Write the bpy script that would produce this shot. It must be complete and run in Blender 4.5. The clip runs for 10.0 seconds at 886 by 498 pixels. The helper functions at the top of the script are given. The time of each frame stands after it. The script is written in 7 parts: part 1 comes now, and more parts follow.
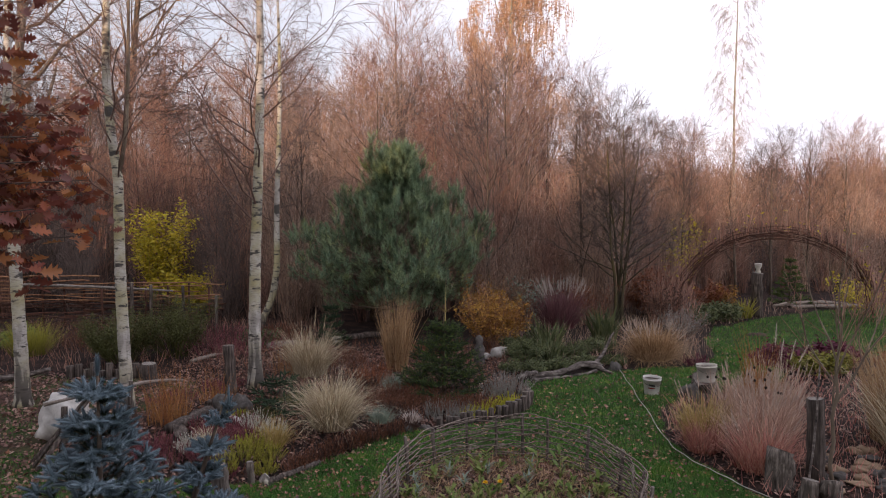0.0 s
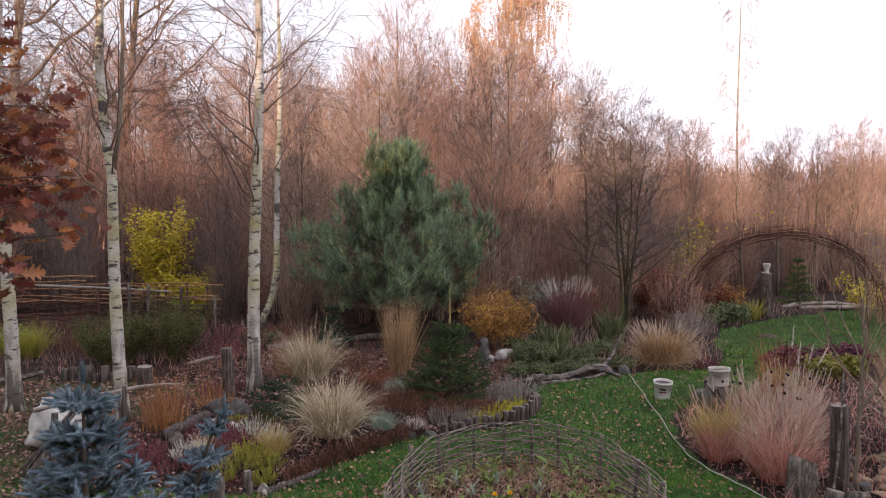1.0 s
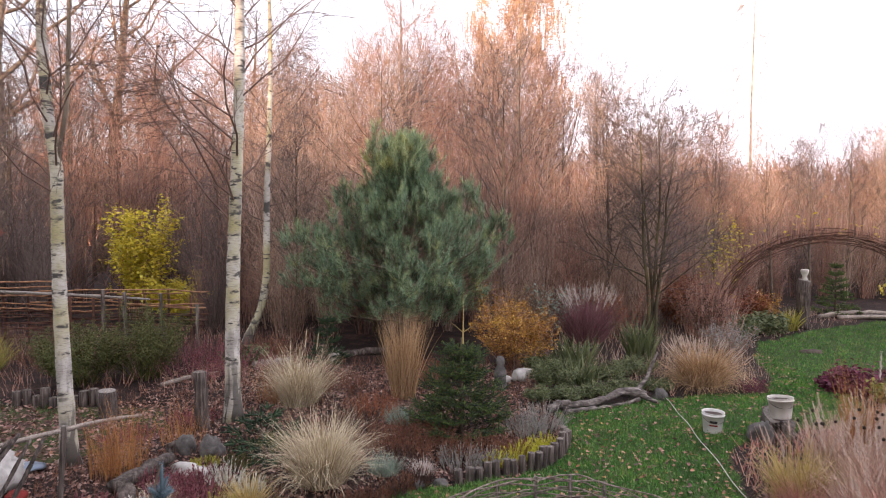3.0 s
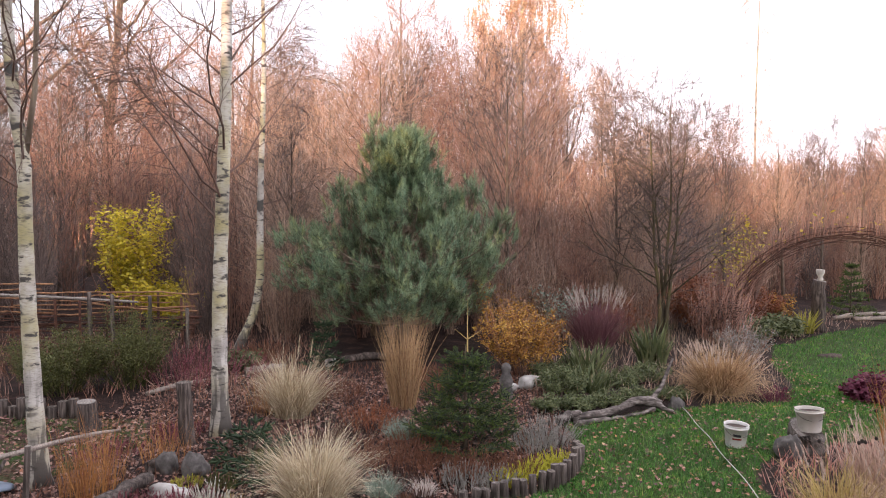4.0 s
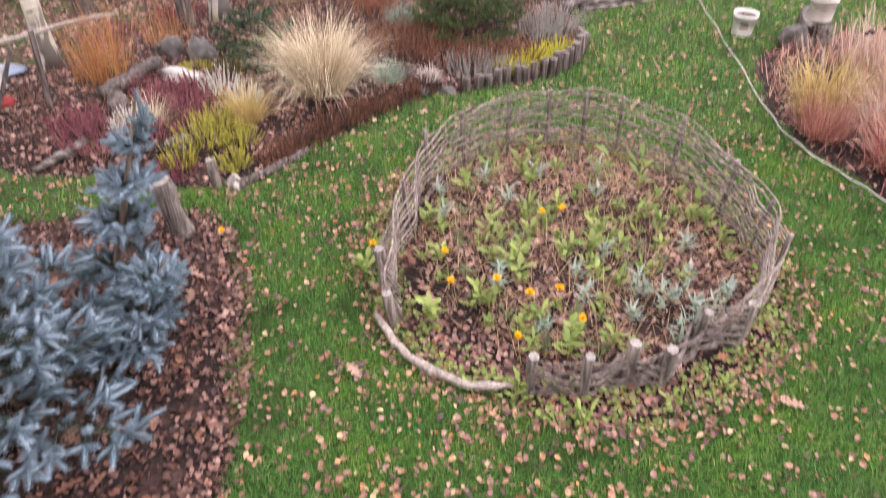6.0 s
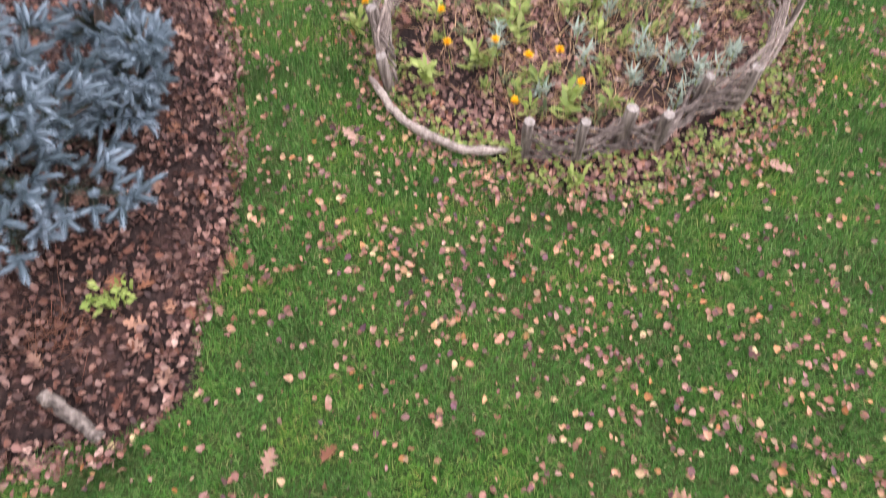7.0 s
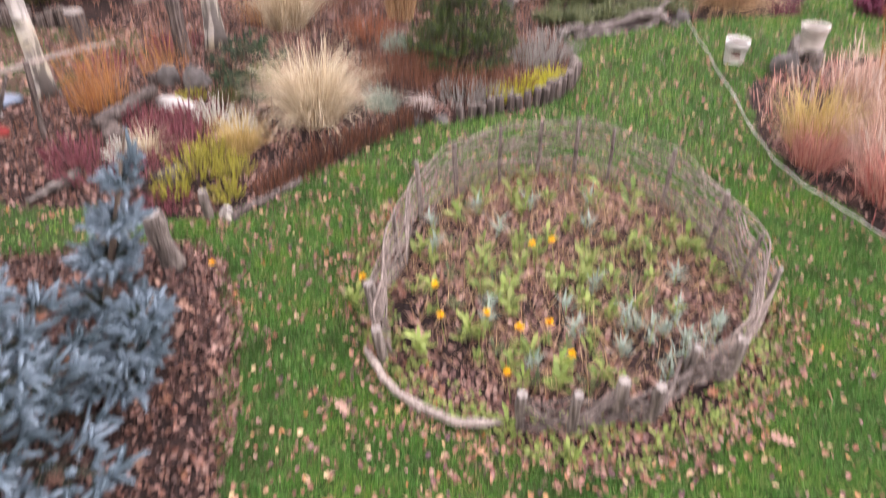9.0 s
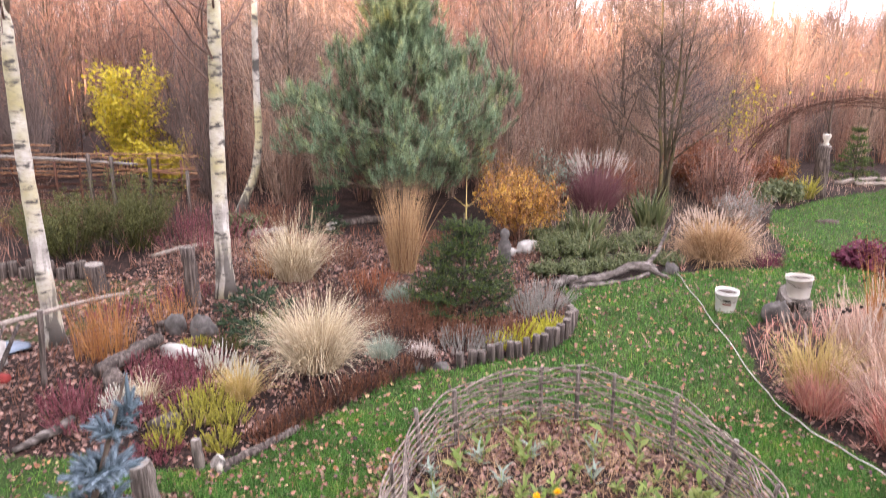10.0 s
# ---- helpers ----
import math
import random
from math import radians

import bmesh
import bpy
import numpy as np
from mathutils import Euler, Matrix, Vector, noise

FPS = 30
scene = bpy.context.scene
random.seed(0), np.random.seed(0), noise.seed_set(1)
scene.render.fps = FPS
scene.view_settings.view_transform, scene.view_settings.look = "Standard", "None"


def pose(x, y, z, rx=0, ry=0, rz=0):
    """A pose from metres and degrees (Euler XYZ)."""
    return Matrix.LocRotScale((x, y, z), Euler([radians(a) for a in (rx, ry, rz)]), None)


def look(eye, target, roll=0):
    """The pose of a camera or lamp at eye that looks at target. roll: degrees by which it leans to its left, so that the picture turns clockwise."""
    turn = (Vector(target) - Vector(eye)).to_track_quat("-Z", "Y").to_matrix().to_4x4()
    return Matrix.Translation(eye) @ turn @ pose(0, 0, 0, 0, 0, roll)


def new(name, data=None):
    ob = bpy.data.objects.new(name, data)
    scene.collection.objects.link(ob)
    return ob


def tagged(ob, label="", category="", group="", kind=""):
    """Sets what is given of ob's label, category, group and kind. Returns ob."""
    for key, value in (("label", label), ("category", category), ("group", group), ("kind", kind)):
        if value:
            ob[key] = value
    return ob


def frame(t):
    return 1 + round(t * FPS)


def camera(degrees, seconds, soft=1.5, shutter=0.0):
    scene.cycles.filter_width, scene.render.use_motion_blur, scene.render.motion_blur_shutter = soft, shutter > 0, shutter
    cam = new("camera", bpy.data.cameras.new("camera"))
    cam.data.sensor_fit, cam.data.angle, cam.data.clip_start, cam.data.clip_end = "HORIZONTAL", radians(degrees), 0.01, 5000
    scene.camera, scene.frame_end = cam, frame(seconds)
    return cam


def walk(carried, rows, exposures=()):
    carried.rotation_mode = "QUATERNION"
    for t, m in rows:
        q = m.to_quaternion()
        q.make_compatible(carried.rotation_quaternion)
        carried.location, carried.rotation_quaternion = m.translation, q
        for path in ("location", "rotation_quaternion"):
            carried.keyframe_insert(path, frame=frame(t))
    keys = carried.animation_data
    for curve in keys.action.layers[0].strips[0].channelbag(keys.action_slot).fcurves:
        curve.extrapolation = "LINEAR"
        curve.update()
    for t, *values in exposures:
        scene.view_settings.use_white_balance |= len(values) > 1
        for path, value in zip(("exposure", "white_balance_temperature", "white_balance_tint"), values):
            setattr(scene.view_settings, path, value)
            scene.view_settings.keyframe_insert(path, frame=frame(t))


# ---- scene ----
cam = camera(63.6, 10.0, soft=1.0, shutter=0.6)
PATH = [
    (0, (-0.017, 0.645, 2.396), (-0.002, 2.642, 2.294), -0.0),
    (0.5, (-0.04, 0.724, 2.386), (-0.026, 2.721, 2.284), -0.0),
    (1, (-0.064, 0.92, 2.38), (-0.051, 2.917, 2.278), 0.0),
    (1.5, (-0.075, 1.198, 2.38), (-0.064, 3.195, 2.279), 0.1),
    (2, (-0.102, 1.521, 2.383), (-0.094, 3.519, 2.282), 0.1),
    (2.5, (-0.132, 1.905, 2.387), (-0.125, 3.902, 2.284), 0.1),
    (2.7, (-0.144, 2.053, 2.387), (-0.138, 4.05, 2.284), 0.2),
    (4, (-0.173, 2.827, 2.371), (-0.169, 4.825, 2.266), 0.1),
    (4.5, (-0.199, 2.846, 2.362), (-0.196, 4.812, 1.995), 0.2),
    (4.8, (-0.21, 2.85, 2.376), (-0.206, 4.746, 1.739), 0.0),
    (5, (-0.214, 2.849, 2.384), (-0.211, 4.68, 1.579), 0.3),
    (5.2, (-0.216, 2.848, 2.389), (-0.211, 4.64, 1.501), 0.3),
    (6.3, (-0.201, 2.816, 2.391), (-0.19, 4.338, 1.095), 0.8),
    (6.5, (-0.197, 2.815, 2.392), (-0.185, 4.243, 0.991), 0.8),
    (7, (-0.189, 2.821, 2.405), (-0.174, 3.989, 0.781), 1.0),
    (7.5, (-0.18, 2.846, 2.422), (-0.163, 3.892, 0.718), 1.1),
    (8, (-0.169, 2.873, 2.435), (-0.15, 3.952, 0.751), 1.1),
    (8.5, (-0.157, 2.883, 2.452), (-0.145, 4.251, 0.993), 0.7),
    (9, (-0.157, 2.869, 2.456), (-0.147, 4.528, 1.339), 0.6),
    (9.4, (-0.144, 2.866, 2.456), (-0.143, 4.694, 1.655), 0.4),
    (9.5, (-0.142, 2.864, 2.456), (-0.141, 4.724, 1.734), 0.4),
    (10, (-0.142, 2.851, 2.459), (-0.143, 4.786, 1.965), 0.4),
]
EXPOSURES = [(0.0, 0.33, 6500, 15), (0.5, 0.65, 6500, 15), (1.0, 0.79, 6500, 15), (2.5, 1.17, 6500, 15), (4.0, 1.33, 6600, 15), (4.5, 1.57, 6700, 16), (5.0, 2.26, 6900, 20), (6.5, 2.31, 6950, 21), (7.5, 2.18, 6650, 17), (8.5, 2.35, 6950, 20), (9.0, 2.33, 7000, 22), (9.5, 2.33, 6950, 23), (10.0, 2.31, 6700, 20)]
walk(cam, [(t, look(eye, target, roll)) for t, eye, target, roll in PATH], EXPOSURES)

# ---- world, sun and sky ----
SUN_AZ, SUN_EL = radians(205.0), radians(9.0)      # the way towards the sun: compass angle from +y, clockwise
to_sun = Vector((math.sin(SUN_AZ) * math.cos(SUN_EL), math.cos(SUN_AZ) * math.cos(SUN_EL), math.sin(SUN_EL)))
world = bpy.data.worlds.new("sky")
scene.world = world
world.use_nodes = True
wn = world.node_tree
wn.nodes.clear()
w_out = wn.nodes.new("ShaderNodeOutputWorld")
w_bg = wn.nodes.new("ShaderNodeBackground")
w_sky = wn.nodes.new("ShaderNodeTexSky")
w_sky.sky_type = "NISHITA"
w_sky.sun_disc = False
w_sky.sun_elevation, w_sky.sun_rotation = SUN_EL, SUN_AZ
w_sky.air_density, w_sky.dust_density, w_sky.ozone_density = 1.0, 2.5, 1.2
# a thin, bright veil of cloud, thicker towards the east
w_tc = wn.nodes.new("ShaderNodeTexCoord")
w_sep = wn.nodes.new("ShaderNodeSeparateXYZ")
w_map = wn.nodes.new("ShaderNodeMapRange")
w_map.interpolation_type = "SMOOTHSTEP"
w_map.inputs["From Min"].default_value, w_map.inputs["From Max"].default_value = -0.55, 0.45
w_map.inputs["To Min"].default_value, w_map.inputs["To Max"].default_value = 0.45, 1.0
w_noise = wn.nodes.new("ShaderNodeTexNoise")
w_noise.inputs["Scale"].default_value, w_noise.inputs["Detail"].default_value = 2.2, 5.0
w_mul = wn.nodes.new("ShaderNodeMath")
w_mul.operation = "MULTIPLY_ADD"
w_mul.inputs[1].default_value, w_mul.inputs[2].default_value = 0.5, -0.25
w_add = wn.nodes.new("ShaderNodeMath")
w_add.operation = "ADD"
w_add.use_clamp = True
w_sc = wn.nodes.new("ShaderNodeVectorMath")
w_sc.operation = "SCALE"
w_sc.inputs["Scale"].default_value = 0.10
w_mix = wn.nodes.new("ShaderNodeMix")
w_mix.data_type = "RGBA"
w_mix.inputs["B"].default_value = (1.02, 1.02, 1.12, 1)
wn.links.new(w_tc.outputs["Generated"], w_sep.inputs[0])
wn.links.new(w_tc.outputs["Generated"], w_noise.inputs["Vector"])
wn.links.new(w_sep.outputs["X"], w_map.inputs["Value"])
wn.links.new(w_noise.outputs[0], w_mul.inputs[0])
wn.links.new(w_map.outputs[0], w_add.inputs[0])
wn.links.new(w_mul.outputs[0], w_add.inputs[1])
wn.links.new(w_sky.outputs[0], w_sc.inputs[0])
wn.links.new(w_sc.outputs[0], w_mix.inputs["A"])
wn.links.new(w_add.outputs[0], w_mix.inputs["Factor"])
wn.links.new(w_mix.outputs["Result"], w_bg.inputs["Color"])
wn.links.new(w_bg.outputs[0], w_out.inputs["Surface"])
w_bg.inputs["Strength"].default_value = 1.0

sun = new("sun", bpy.data.lights.new("sun", "SUN"))
sun.data.energy, sun.data.angle, sun.data.color = 3.8, radians(1.0), (1.0, 0.68, 0.46)
sun.matrix_world = look(to_sun * 60, (0, 0, 0))

# ---- small geometry library ----
rng = np.random.default_rng(11)


def unit(v):
    return v / np.maximum(np.linalg.norm(v, axis=-1, keepdims=True), 1e-9)


def rnd(lo, hi, *shape):
    return rng.uniform(lo, hi, shape if shape else None)


class Geo:
    """Vertices and faces of one mesh, gathered batch by batch."""

    def __init__(self):
        self.v, self.f, self.h, self.n = [], [], [], 0

    def add(self, v, faces, h=None):
        v = np.asarray(v, dtype=float).reshape(-1, 3)
        self.v.append(v)
        for f in faces if isinstance(faces, list) else [faces]:
            self.f.append(np.asarray(f) + self.n)
        self.h.append(np.zeros(len(v)) if h is None else np.asarray(h, dtype=float).reshape(-1))
        self.n += len(v)
        return self

    def mesh(self, name, material, smooth=False):
        me = bpy.data.meshes.new(name)
        v = np.concatenate(self.v)
        idx = np.concatenate([f.reshape(-1) for f in self.f]).astype(np.int32)
        size = np.concatenate([np.full(f.shape[0], f.shape[1]) for f in self.f])
        start = np.concatenate([[0], np.cumsum(size)[:-1]]).astype(np.int32)
        me.vertices.add(len(v))
        me.vertices.foreach_set("co", v.astype(np.float32).reshape(-1))
        me.loops.add(len(idx))
        me.loops.foreach_set("vertex_index", idx)
        me.polygons.add(len(start))
        me.polygons.foreach_set("loop_start", start)
        at_h = me.attributes.new("along", "FLOAT", "POINT")
        at_h.data.foreach_set("value", np.concatenate(self.h).astype(np.float32))
        if smooth:
            me.polygons.foreach_set("use_smooth", np.ones(len(start), dtype=bool))
        me.update(calc_edges=True)
        me.materials.append(material)
        return me


def sides_of(T):
    """Two directions square to T, steady along a branch."""
    mean = unit(T.mean(axis=-2, keepdims=True)) if T.ndim > 2 else T
    ref = np.where(np.abs(mean[..., 2:3]) > 0.8, np.array([1.0, 0.0, 0.0]), np.array([0.0, 0.0, 1.0]))
    u = unit(np.cross(T, np.broadcast_to(ref, T.shape)))
    return u, np.cross(T, u)


def tubes(geo, P, R, sides=4, cap=True):
    """Round branches along N lines of K points."""
    P, R = np.asarray(P, float), np.asarray(R, float)
    N, K = P.shape[:2]
    T = unit(np.gradient(P, axis=1))
    u, w = sides_of(T)
    a = np.linspace(0, 2 * np.pi, sides, endpoint=False)
    V = P[:, :, None] + R[:, :, None, None] * (np.cos(a)[:, None] * u[:, :, None] + np.sin(a)[:, None] * w[:, :, None])
    i = np.arange(N)[:, None, None] * K * sides + np.arange(K - 1)[:, None] * sides + np.arange(sides)
    j = np.arange(N)[:, None, None] * K * sides + np.arange(K - 1)[:, None] * sides + (np.arange(sides) + 1) % sides
    F = np.stack([i, j, j + sides, i + sides], -1).reshape(-1, 4)
    h = np.broadcast_to(np.linspace(0, 1, K)[None, :, None], (N, K, sides))
    faces = [F]
    if cap and sides > 2:
        ends = np.arange(N)[:, None] * K * sides + np.arange(sides)
        faces += [ends[:, ::-1], ends + (K - 1) * sides]
    geo.add(V, faces, h)


def spikes(geo, P0, P1, r):
    """Thin three-sided twigs from P0 to P1."""
    d = unit(P1 - P0)
    ref = np.where(np.abs(d[:, 2:3]) > 0.8, np.array([1.0, 0, 0]), np.array([0, 0, 1.0]))
    u = unit(np.cross(d, ref))
    w = np.cross(d, u)
    r = np.broadcast_to(np.asarray(r, float).reshape(-1, 1), (len(P0), 1))
    V = np.stack([P0 + r * u, P0 + r * (-0.5 * u + 0.87 * w), P0 + r * (-0.5 * u - 0.87 * w), P1], 1)
    b = np.arange(len(P0))[:, None] * 4
    F = np.concatenate([b + [0, 1, 3], b + [1, 2, 3], b + [2, 0, 3]])
    geo.add(V, F, np.tile([0, 0, 0, 1.0], len(P0)))


def along(P, t):
    K = P.shape[1]
    f = t * (K - 1)
    i = np.clip(f.astype(int), 0, K - 2)
    n = np.arange(len(P))[:, None]
    a, b = P[n, i], P[n, i + 1]
    return a + (b - a) * (f - i)[..., None], unit(b - a)


def grow(P, R, m, t0, t1, length, angle, K=4, up=0.0, wob=0.06, thin=0.55, tip=0.3, fall=0.5, spread=0.25):
    """m side branches on each of the lines P: returns their lines and radii. angle in radians from the parent; up bends them up (down: minus)."""
    N = len(P)
    t = t0 + (t1 - t0) * (np.arange(m) + rng.random((N, m))) / m
    p, d = along(P, t)
    r, _ = along(np.repeat(R[:, :, None], 3, 2), t)
    az = rng.random((N, m)) * 2 * np.pi + np.arange(m) * 2.4
    ref = np.where(np.abs(d[..., 2:3]) > 0.8, np.array([1.0, 0, 0]), np.array([0, 0, 1.0]))
    u = unit(np.cross(d, ref))
    w = np.cross(d, u)
    an = angle * rnd(1 - spread, 1 + spread, N, m)
    out = d * np.cos(an)[..., None] + (u * np.cos(az)[..., None] + w * np.sin(az)[..., None]) * np.sin(an)[..., None]
    L = length * (1 - fall * (t - t0) / max(t1 - t0, 1e-6)) * rnd(0.65, 1.2, N, m)
    s = np.linspace(0, 1, K)
    Q = p[..., None, :] + out[..., None, :] * (L[..., None] * s)[..., None]
    Q = Q + np.array([0, 0, 1.0]) * (up * L[..., None] * s ** 2)[..., None]
    jig = np.cumsum(rng.normal(0, 1, Q.shape) * (np.arange(K) > 0)[:, None], axis=2)
    Q = Q + jig * (wob * L / K)[..., None, None]
    rad = r[..., :1] * thin * (1 - (1 - tip) * s)
    return Q.reshape(-1, K, 3), rad.reshape(-1, K)


def twigs(geo, P, R, m, t0, t1, length, angle, r, up=0.0):
    """Last, finest twigs, one spike each."""
    Q, _ = grow(P, R, m, t0, t1, length, angle, K=2, up=up, wob=0, fall=0.3)
    spikes(geo, Q[:, 0], Q[:, 1], r)
    return Q


def blades(geo, P0, az, length, lean, droop, width, K=5, oval=False, sway=0.10):
    """Grass blades: N flat strips that start at P0 and bend over; oval ones are widest past the middle."""
    N = len(P0)
    s = np.linspace(0, 1, K)
    lean, droop, length, width = [np.broadcast_to(np.asarray(q, float), (N,)) for q in (lean, droop, length, width)]
    ang = lean[:, None] + droop[:, None] * s ** 1.5
    step = length[:, None] / (K - 1)
    hor = np.concatenate([np.zeros((N, 1)), np.cumsum(np.sin(ang[:, :-1]) * step, 1)], 1)
    ver = np.concatenate([np.zeros((N, 1)), np.cumsum(np.cos(ang[:, :-1]) * step, 1)], 1)
    d = np.stack([np.cos(az), np.sin(az), np.zeros(N)], -1)
    c = P0[:, None] + d[:, None] * hor[..., None] + np.array([0, 0, 1.0]) * ver[..., None]
    tw = az + rnd(-0.9, 0.9, N)
    side = np.stack([-np.sin(tw), np.cos(tw), np.zeros(N)], -1)
    c = c + np.stack([-np.sin(az), np.cos(az), np.zeros(N)], -1)[:, None] * (rng.normal(0, sway, N)[:, None] * length[:, None] * s ** 1.7)[..., None]
    half = width[:, None] * 0.5 * ((0.16 + 0.84 * np.sin(np.pi * s ** 1.5)) if oval else (1 - s ** 2 * 0.97))
    V = np.stack([c - side[:, None] * half[..., None], c + side[:, None] * half[..., None]], 2)
    b = np.arange(N)[:, None] * K * 2 + np.arange(K - 1) * 2
    F = np.stack([b, b + 1, b + 3, b + 2], -1).reshape(-1, 4)
    geo.add(V, F, np.broadcast_to(s[None, :, None], (N, K, 2)))
    return c


def needles(geo, P0, P1, n, length, width, angle=0.9, close=0.75):
    """Needle-clad shoots: n needles set round each axis from P0 to P1."""
    S = len(P0)
    d = unit(P1 - P0)
    u, w = sides_of(d)
    t = (np.arange(n) + rng.random((S, n))) / n
    az = rng.random((S, n)) * 6.283
    base = P0[:, None] + (P1 - P0)[:, None] * t[..., None]
    an = angle * (1.1 - close * t ** 3)
    rad = u[:, None] * np.cos(az)[..., None] + w[:, None] * np.sin(az)[..., None]
    nd = d[:, None] * np.cos(an)[..., None] + rad * np.sin(an)[..., None]
    sd = unit(np.cross(nd, rad)) * width * 0.5
    tipv = base + nd * (length * rnd(0.8, 1.15, S, n))[..., None]
    V = np.stack([base - sd, base + sd, tipv], 2)
    F = np.arange(S * n * 3).reshape(-1, 3)
    geo.add(V, F, np.broadcast_to(t[..., None], (S, n, 3)))


def turned(yaw, pitch, roll):
    """Rotation matrices from arrays of angles."""
    cy, sy, cp, sp, cr, sr = np.cos(yaw), np.sin(yaw), np.cos(pitch), np.sin(pitch), np.cos(roll), np.sin(roll)
    return np.stack([np.stack([cy * cp, cy * sp * sr - sy * cr, cy * sp * cr + sy * sr], -1),
                     np.stack([sy * cp, sy * sp * sr + cy * cr, sy * sp * cr - cy * sr], -1),
                     np.stack([-sp, cp * sr, cp * cr], -1)], -2)


def scatter(geo, shape, pos, yaw, pitch, roll, size):
    """Copies of a small shape (vertices, faces) joined into the mesh."""
    sv, sf = shape
    N = len(pos)
    M = turned(yaw, pitch, roll)
    V = np.einsum("nij,kj->nki", M, sv) * np.broadcast_to(np.asarray(size, float), (N,))[:, None, None] + pos[:, None]
    off = (np.arange(N) * len(sv))[:, None, None]
    geo.add(V, [(f[None] + off).reshape(-1, f.shape[1]) for f in sf])


def rings(geo, prof, sides=16, jag=0.0, cap=(True, True), squash=1.0):
    """A turned body: prof is a list of (radius, height)."""
    a = np.linspace(0, 2 * np.pi, sides, endpoint=False)
    V = []
    wob = 1 + jag * np.sin(a * 3 + 1.3) + jag * 0.6 * np.sin(a * 5 + 4.0)
    for r, z in prof:
        V.append(np.stack([r * wob * np.cos(a), r * wob * np.sin(a) * squash, np.full(sides, z)], -1))
    i = np.arange(len(prof) - 1)[:, None] * sides + np.arange(sides)
    j = np.arange(len(prof) - 1)[:, None] * sides + (np.arange(sides) + 1) % sides
    faces = [np.stack([i, j, j + sides, i + sides], -1).reshape(-1, 4)]
    if cap[0]:
        faces.append(np.arange(sides)[None, ::-1])
    if cap[1]:
        faces.append((np.arange(sides) + (len(prof) - 1) * sides)[None])
    geo.add(np.concatenate(V), faces)


def blob(geo, centre, size, n=10, rough=0.15, freq=1.6, seed=0.0):
    """A lumpy stone-like body."""
    th = np.linspace(0, np.pi, n)
    ph = np.linspace(0, 2 * np.pi, 2 * n, endpoint=False)
    d = np.stack([np.sin(th)[:, None] * np.cos(ph), np.sin(th)[:, None] * np.sin(ph), np.cos(th)[:, None] * np.ones(2 * n)], -1)
    k = np.array([[1 + rough * noise.noise(Vector(q * freq) + Vector((seed, 2 * seed, 0))) + rough * 0.5 * noise.noise(Vector(q * freq * 2.7) + Vector((0, seed, 5)))
                   for q in row] for row in d])
    V = d * k[..., None] * np.asarray(size) + np.asarray(centre)
    i = np.arange(n - 1)[:, None] * 2 * n + np.arange(2 * n)
    j = np.arange(n - 1)[:, None] * 2 * n + (np.arange(2 * n) + 1) % (2 * n)
    geo.add(V, np.stack([i, i + 2 * n, j + 2 * n, j], -1).reshape(-1, 4))


def part(name, geo, material, parent, label="", smooth=False, kind=""):
    ob = new(name, geo.mesh(name, material, smooth) if isinstance(geo, Geo) else geo)
    ob.parent = parent
    return tagged(ob, label, kind=kind)


def thing(name, x, y, label, category, group="", z=None, rz=0.0, s=1.0):
    ob = new(name)
    ob.empty_display_size = 0.1
    label = label if len(label.split()) > 3 else label + " in the garden bed"
    ob.matrix_world = pose(x, y, height(x, y) if z is None else z, 0, 0, rz) @ Matrix.Scale(s, 4)
    return tagged(ob, label, category, group)


def whole(name, geo, material, x, y, label, category, group="", kind="", z=None, rz=0.0, smooth=False):
    """A thing that is one mesh."""
    ob = new(name, geo.mesh(name, material, smooth))
    ob.matrix_world = pose(x, y, height(x, y) if z is None else z, 0, 0, rz)
    return tagged(ob, label, category, group, kind)


# ---- materials ----
def ramp_of(nt, fac, cols):
    ramp = nt.nodes.new("ShaderNodeValToRGB")
    el = ramp.color_ramp.elements
    while len(el) < len(cols):
        el.new(0.5)
    for i, c in enumerate(cols):
        el[i].position = i / max(len(cols) - 1, 1)
        el[i].color = (*c, 1)
    nt.links.new(fac, ramp.inputs[0])
    return ramp.outputs[0]


def mixed(nt, fac, a, b, blend="MIX"):
    mx = nt.nodes.new("ShaderNodeMix")
    mx.data_type, mx.blend_type = "RGBA", blend
    for key, val in (("Factor", fac), ("A", a), ("B", b)):
        if isinstance(val, (int, float)):
            mx.inputs[key].default_value = val
        elif isinstance(val, tuple):
            mx.inputs[key].default_value = (*val, 1)
        else:
            nt.links.new(val, mx.inputs[key])
    return mx.outputs["Result"]


def noise_of(nt, scale, detail=4.0, stretch=None, rough=0.55):
    tc = nt.nodes.new("ShaderNodeTexCoord")
    nz = nt.nodes.new("ShaderNodeTexNoise")
    nz.inputs["Scale"].default_value, nz.inputs["Detail"].default_value, nz.inputs["Roughness"].default_value = scale, detail, rough
    if stretch:
        mp = nt.nodes.new("ShaderNodeMapping")
        mp.inputs["Scale"].default_value = stretch
        nt.links.new(tc.outputs["Object"], mp.inputs[0])
        nt.links.new(mp.outputs[0], nz.inputs["Vector"])
    else:
        nt.links.new(tc.outputs["Object"], nz.inputs["Vector"])
    return nz.outputs[0]


def spread_of(nt, fac, lo, hi):
    mp = nt.nodes.new("ShaderNodeMapRange")
    mp.inputs["From Min"].default_value, mp.inputs["From Max"].default_value = lo, hi
    nt.links.new(fac, mp.inputs["Value"])
    return mp.outputs[0]


def start_mat(name):
    m = bpy.data.materials.new(name)
    m.use_nodes = True
    nt = m.node_tree
    bsdf = nt.nodes["Principled BSDF"]
    return m, nt, bsdf


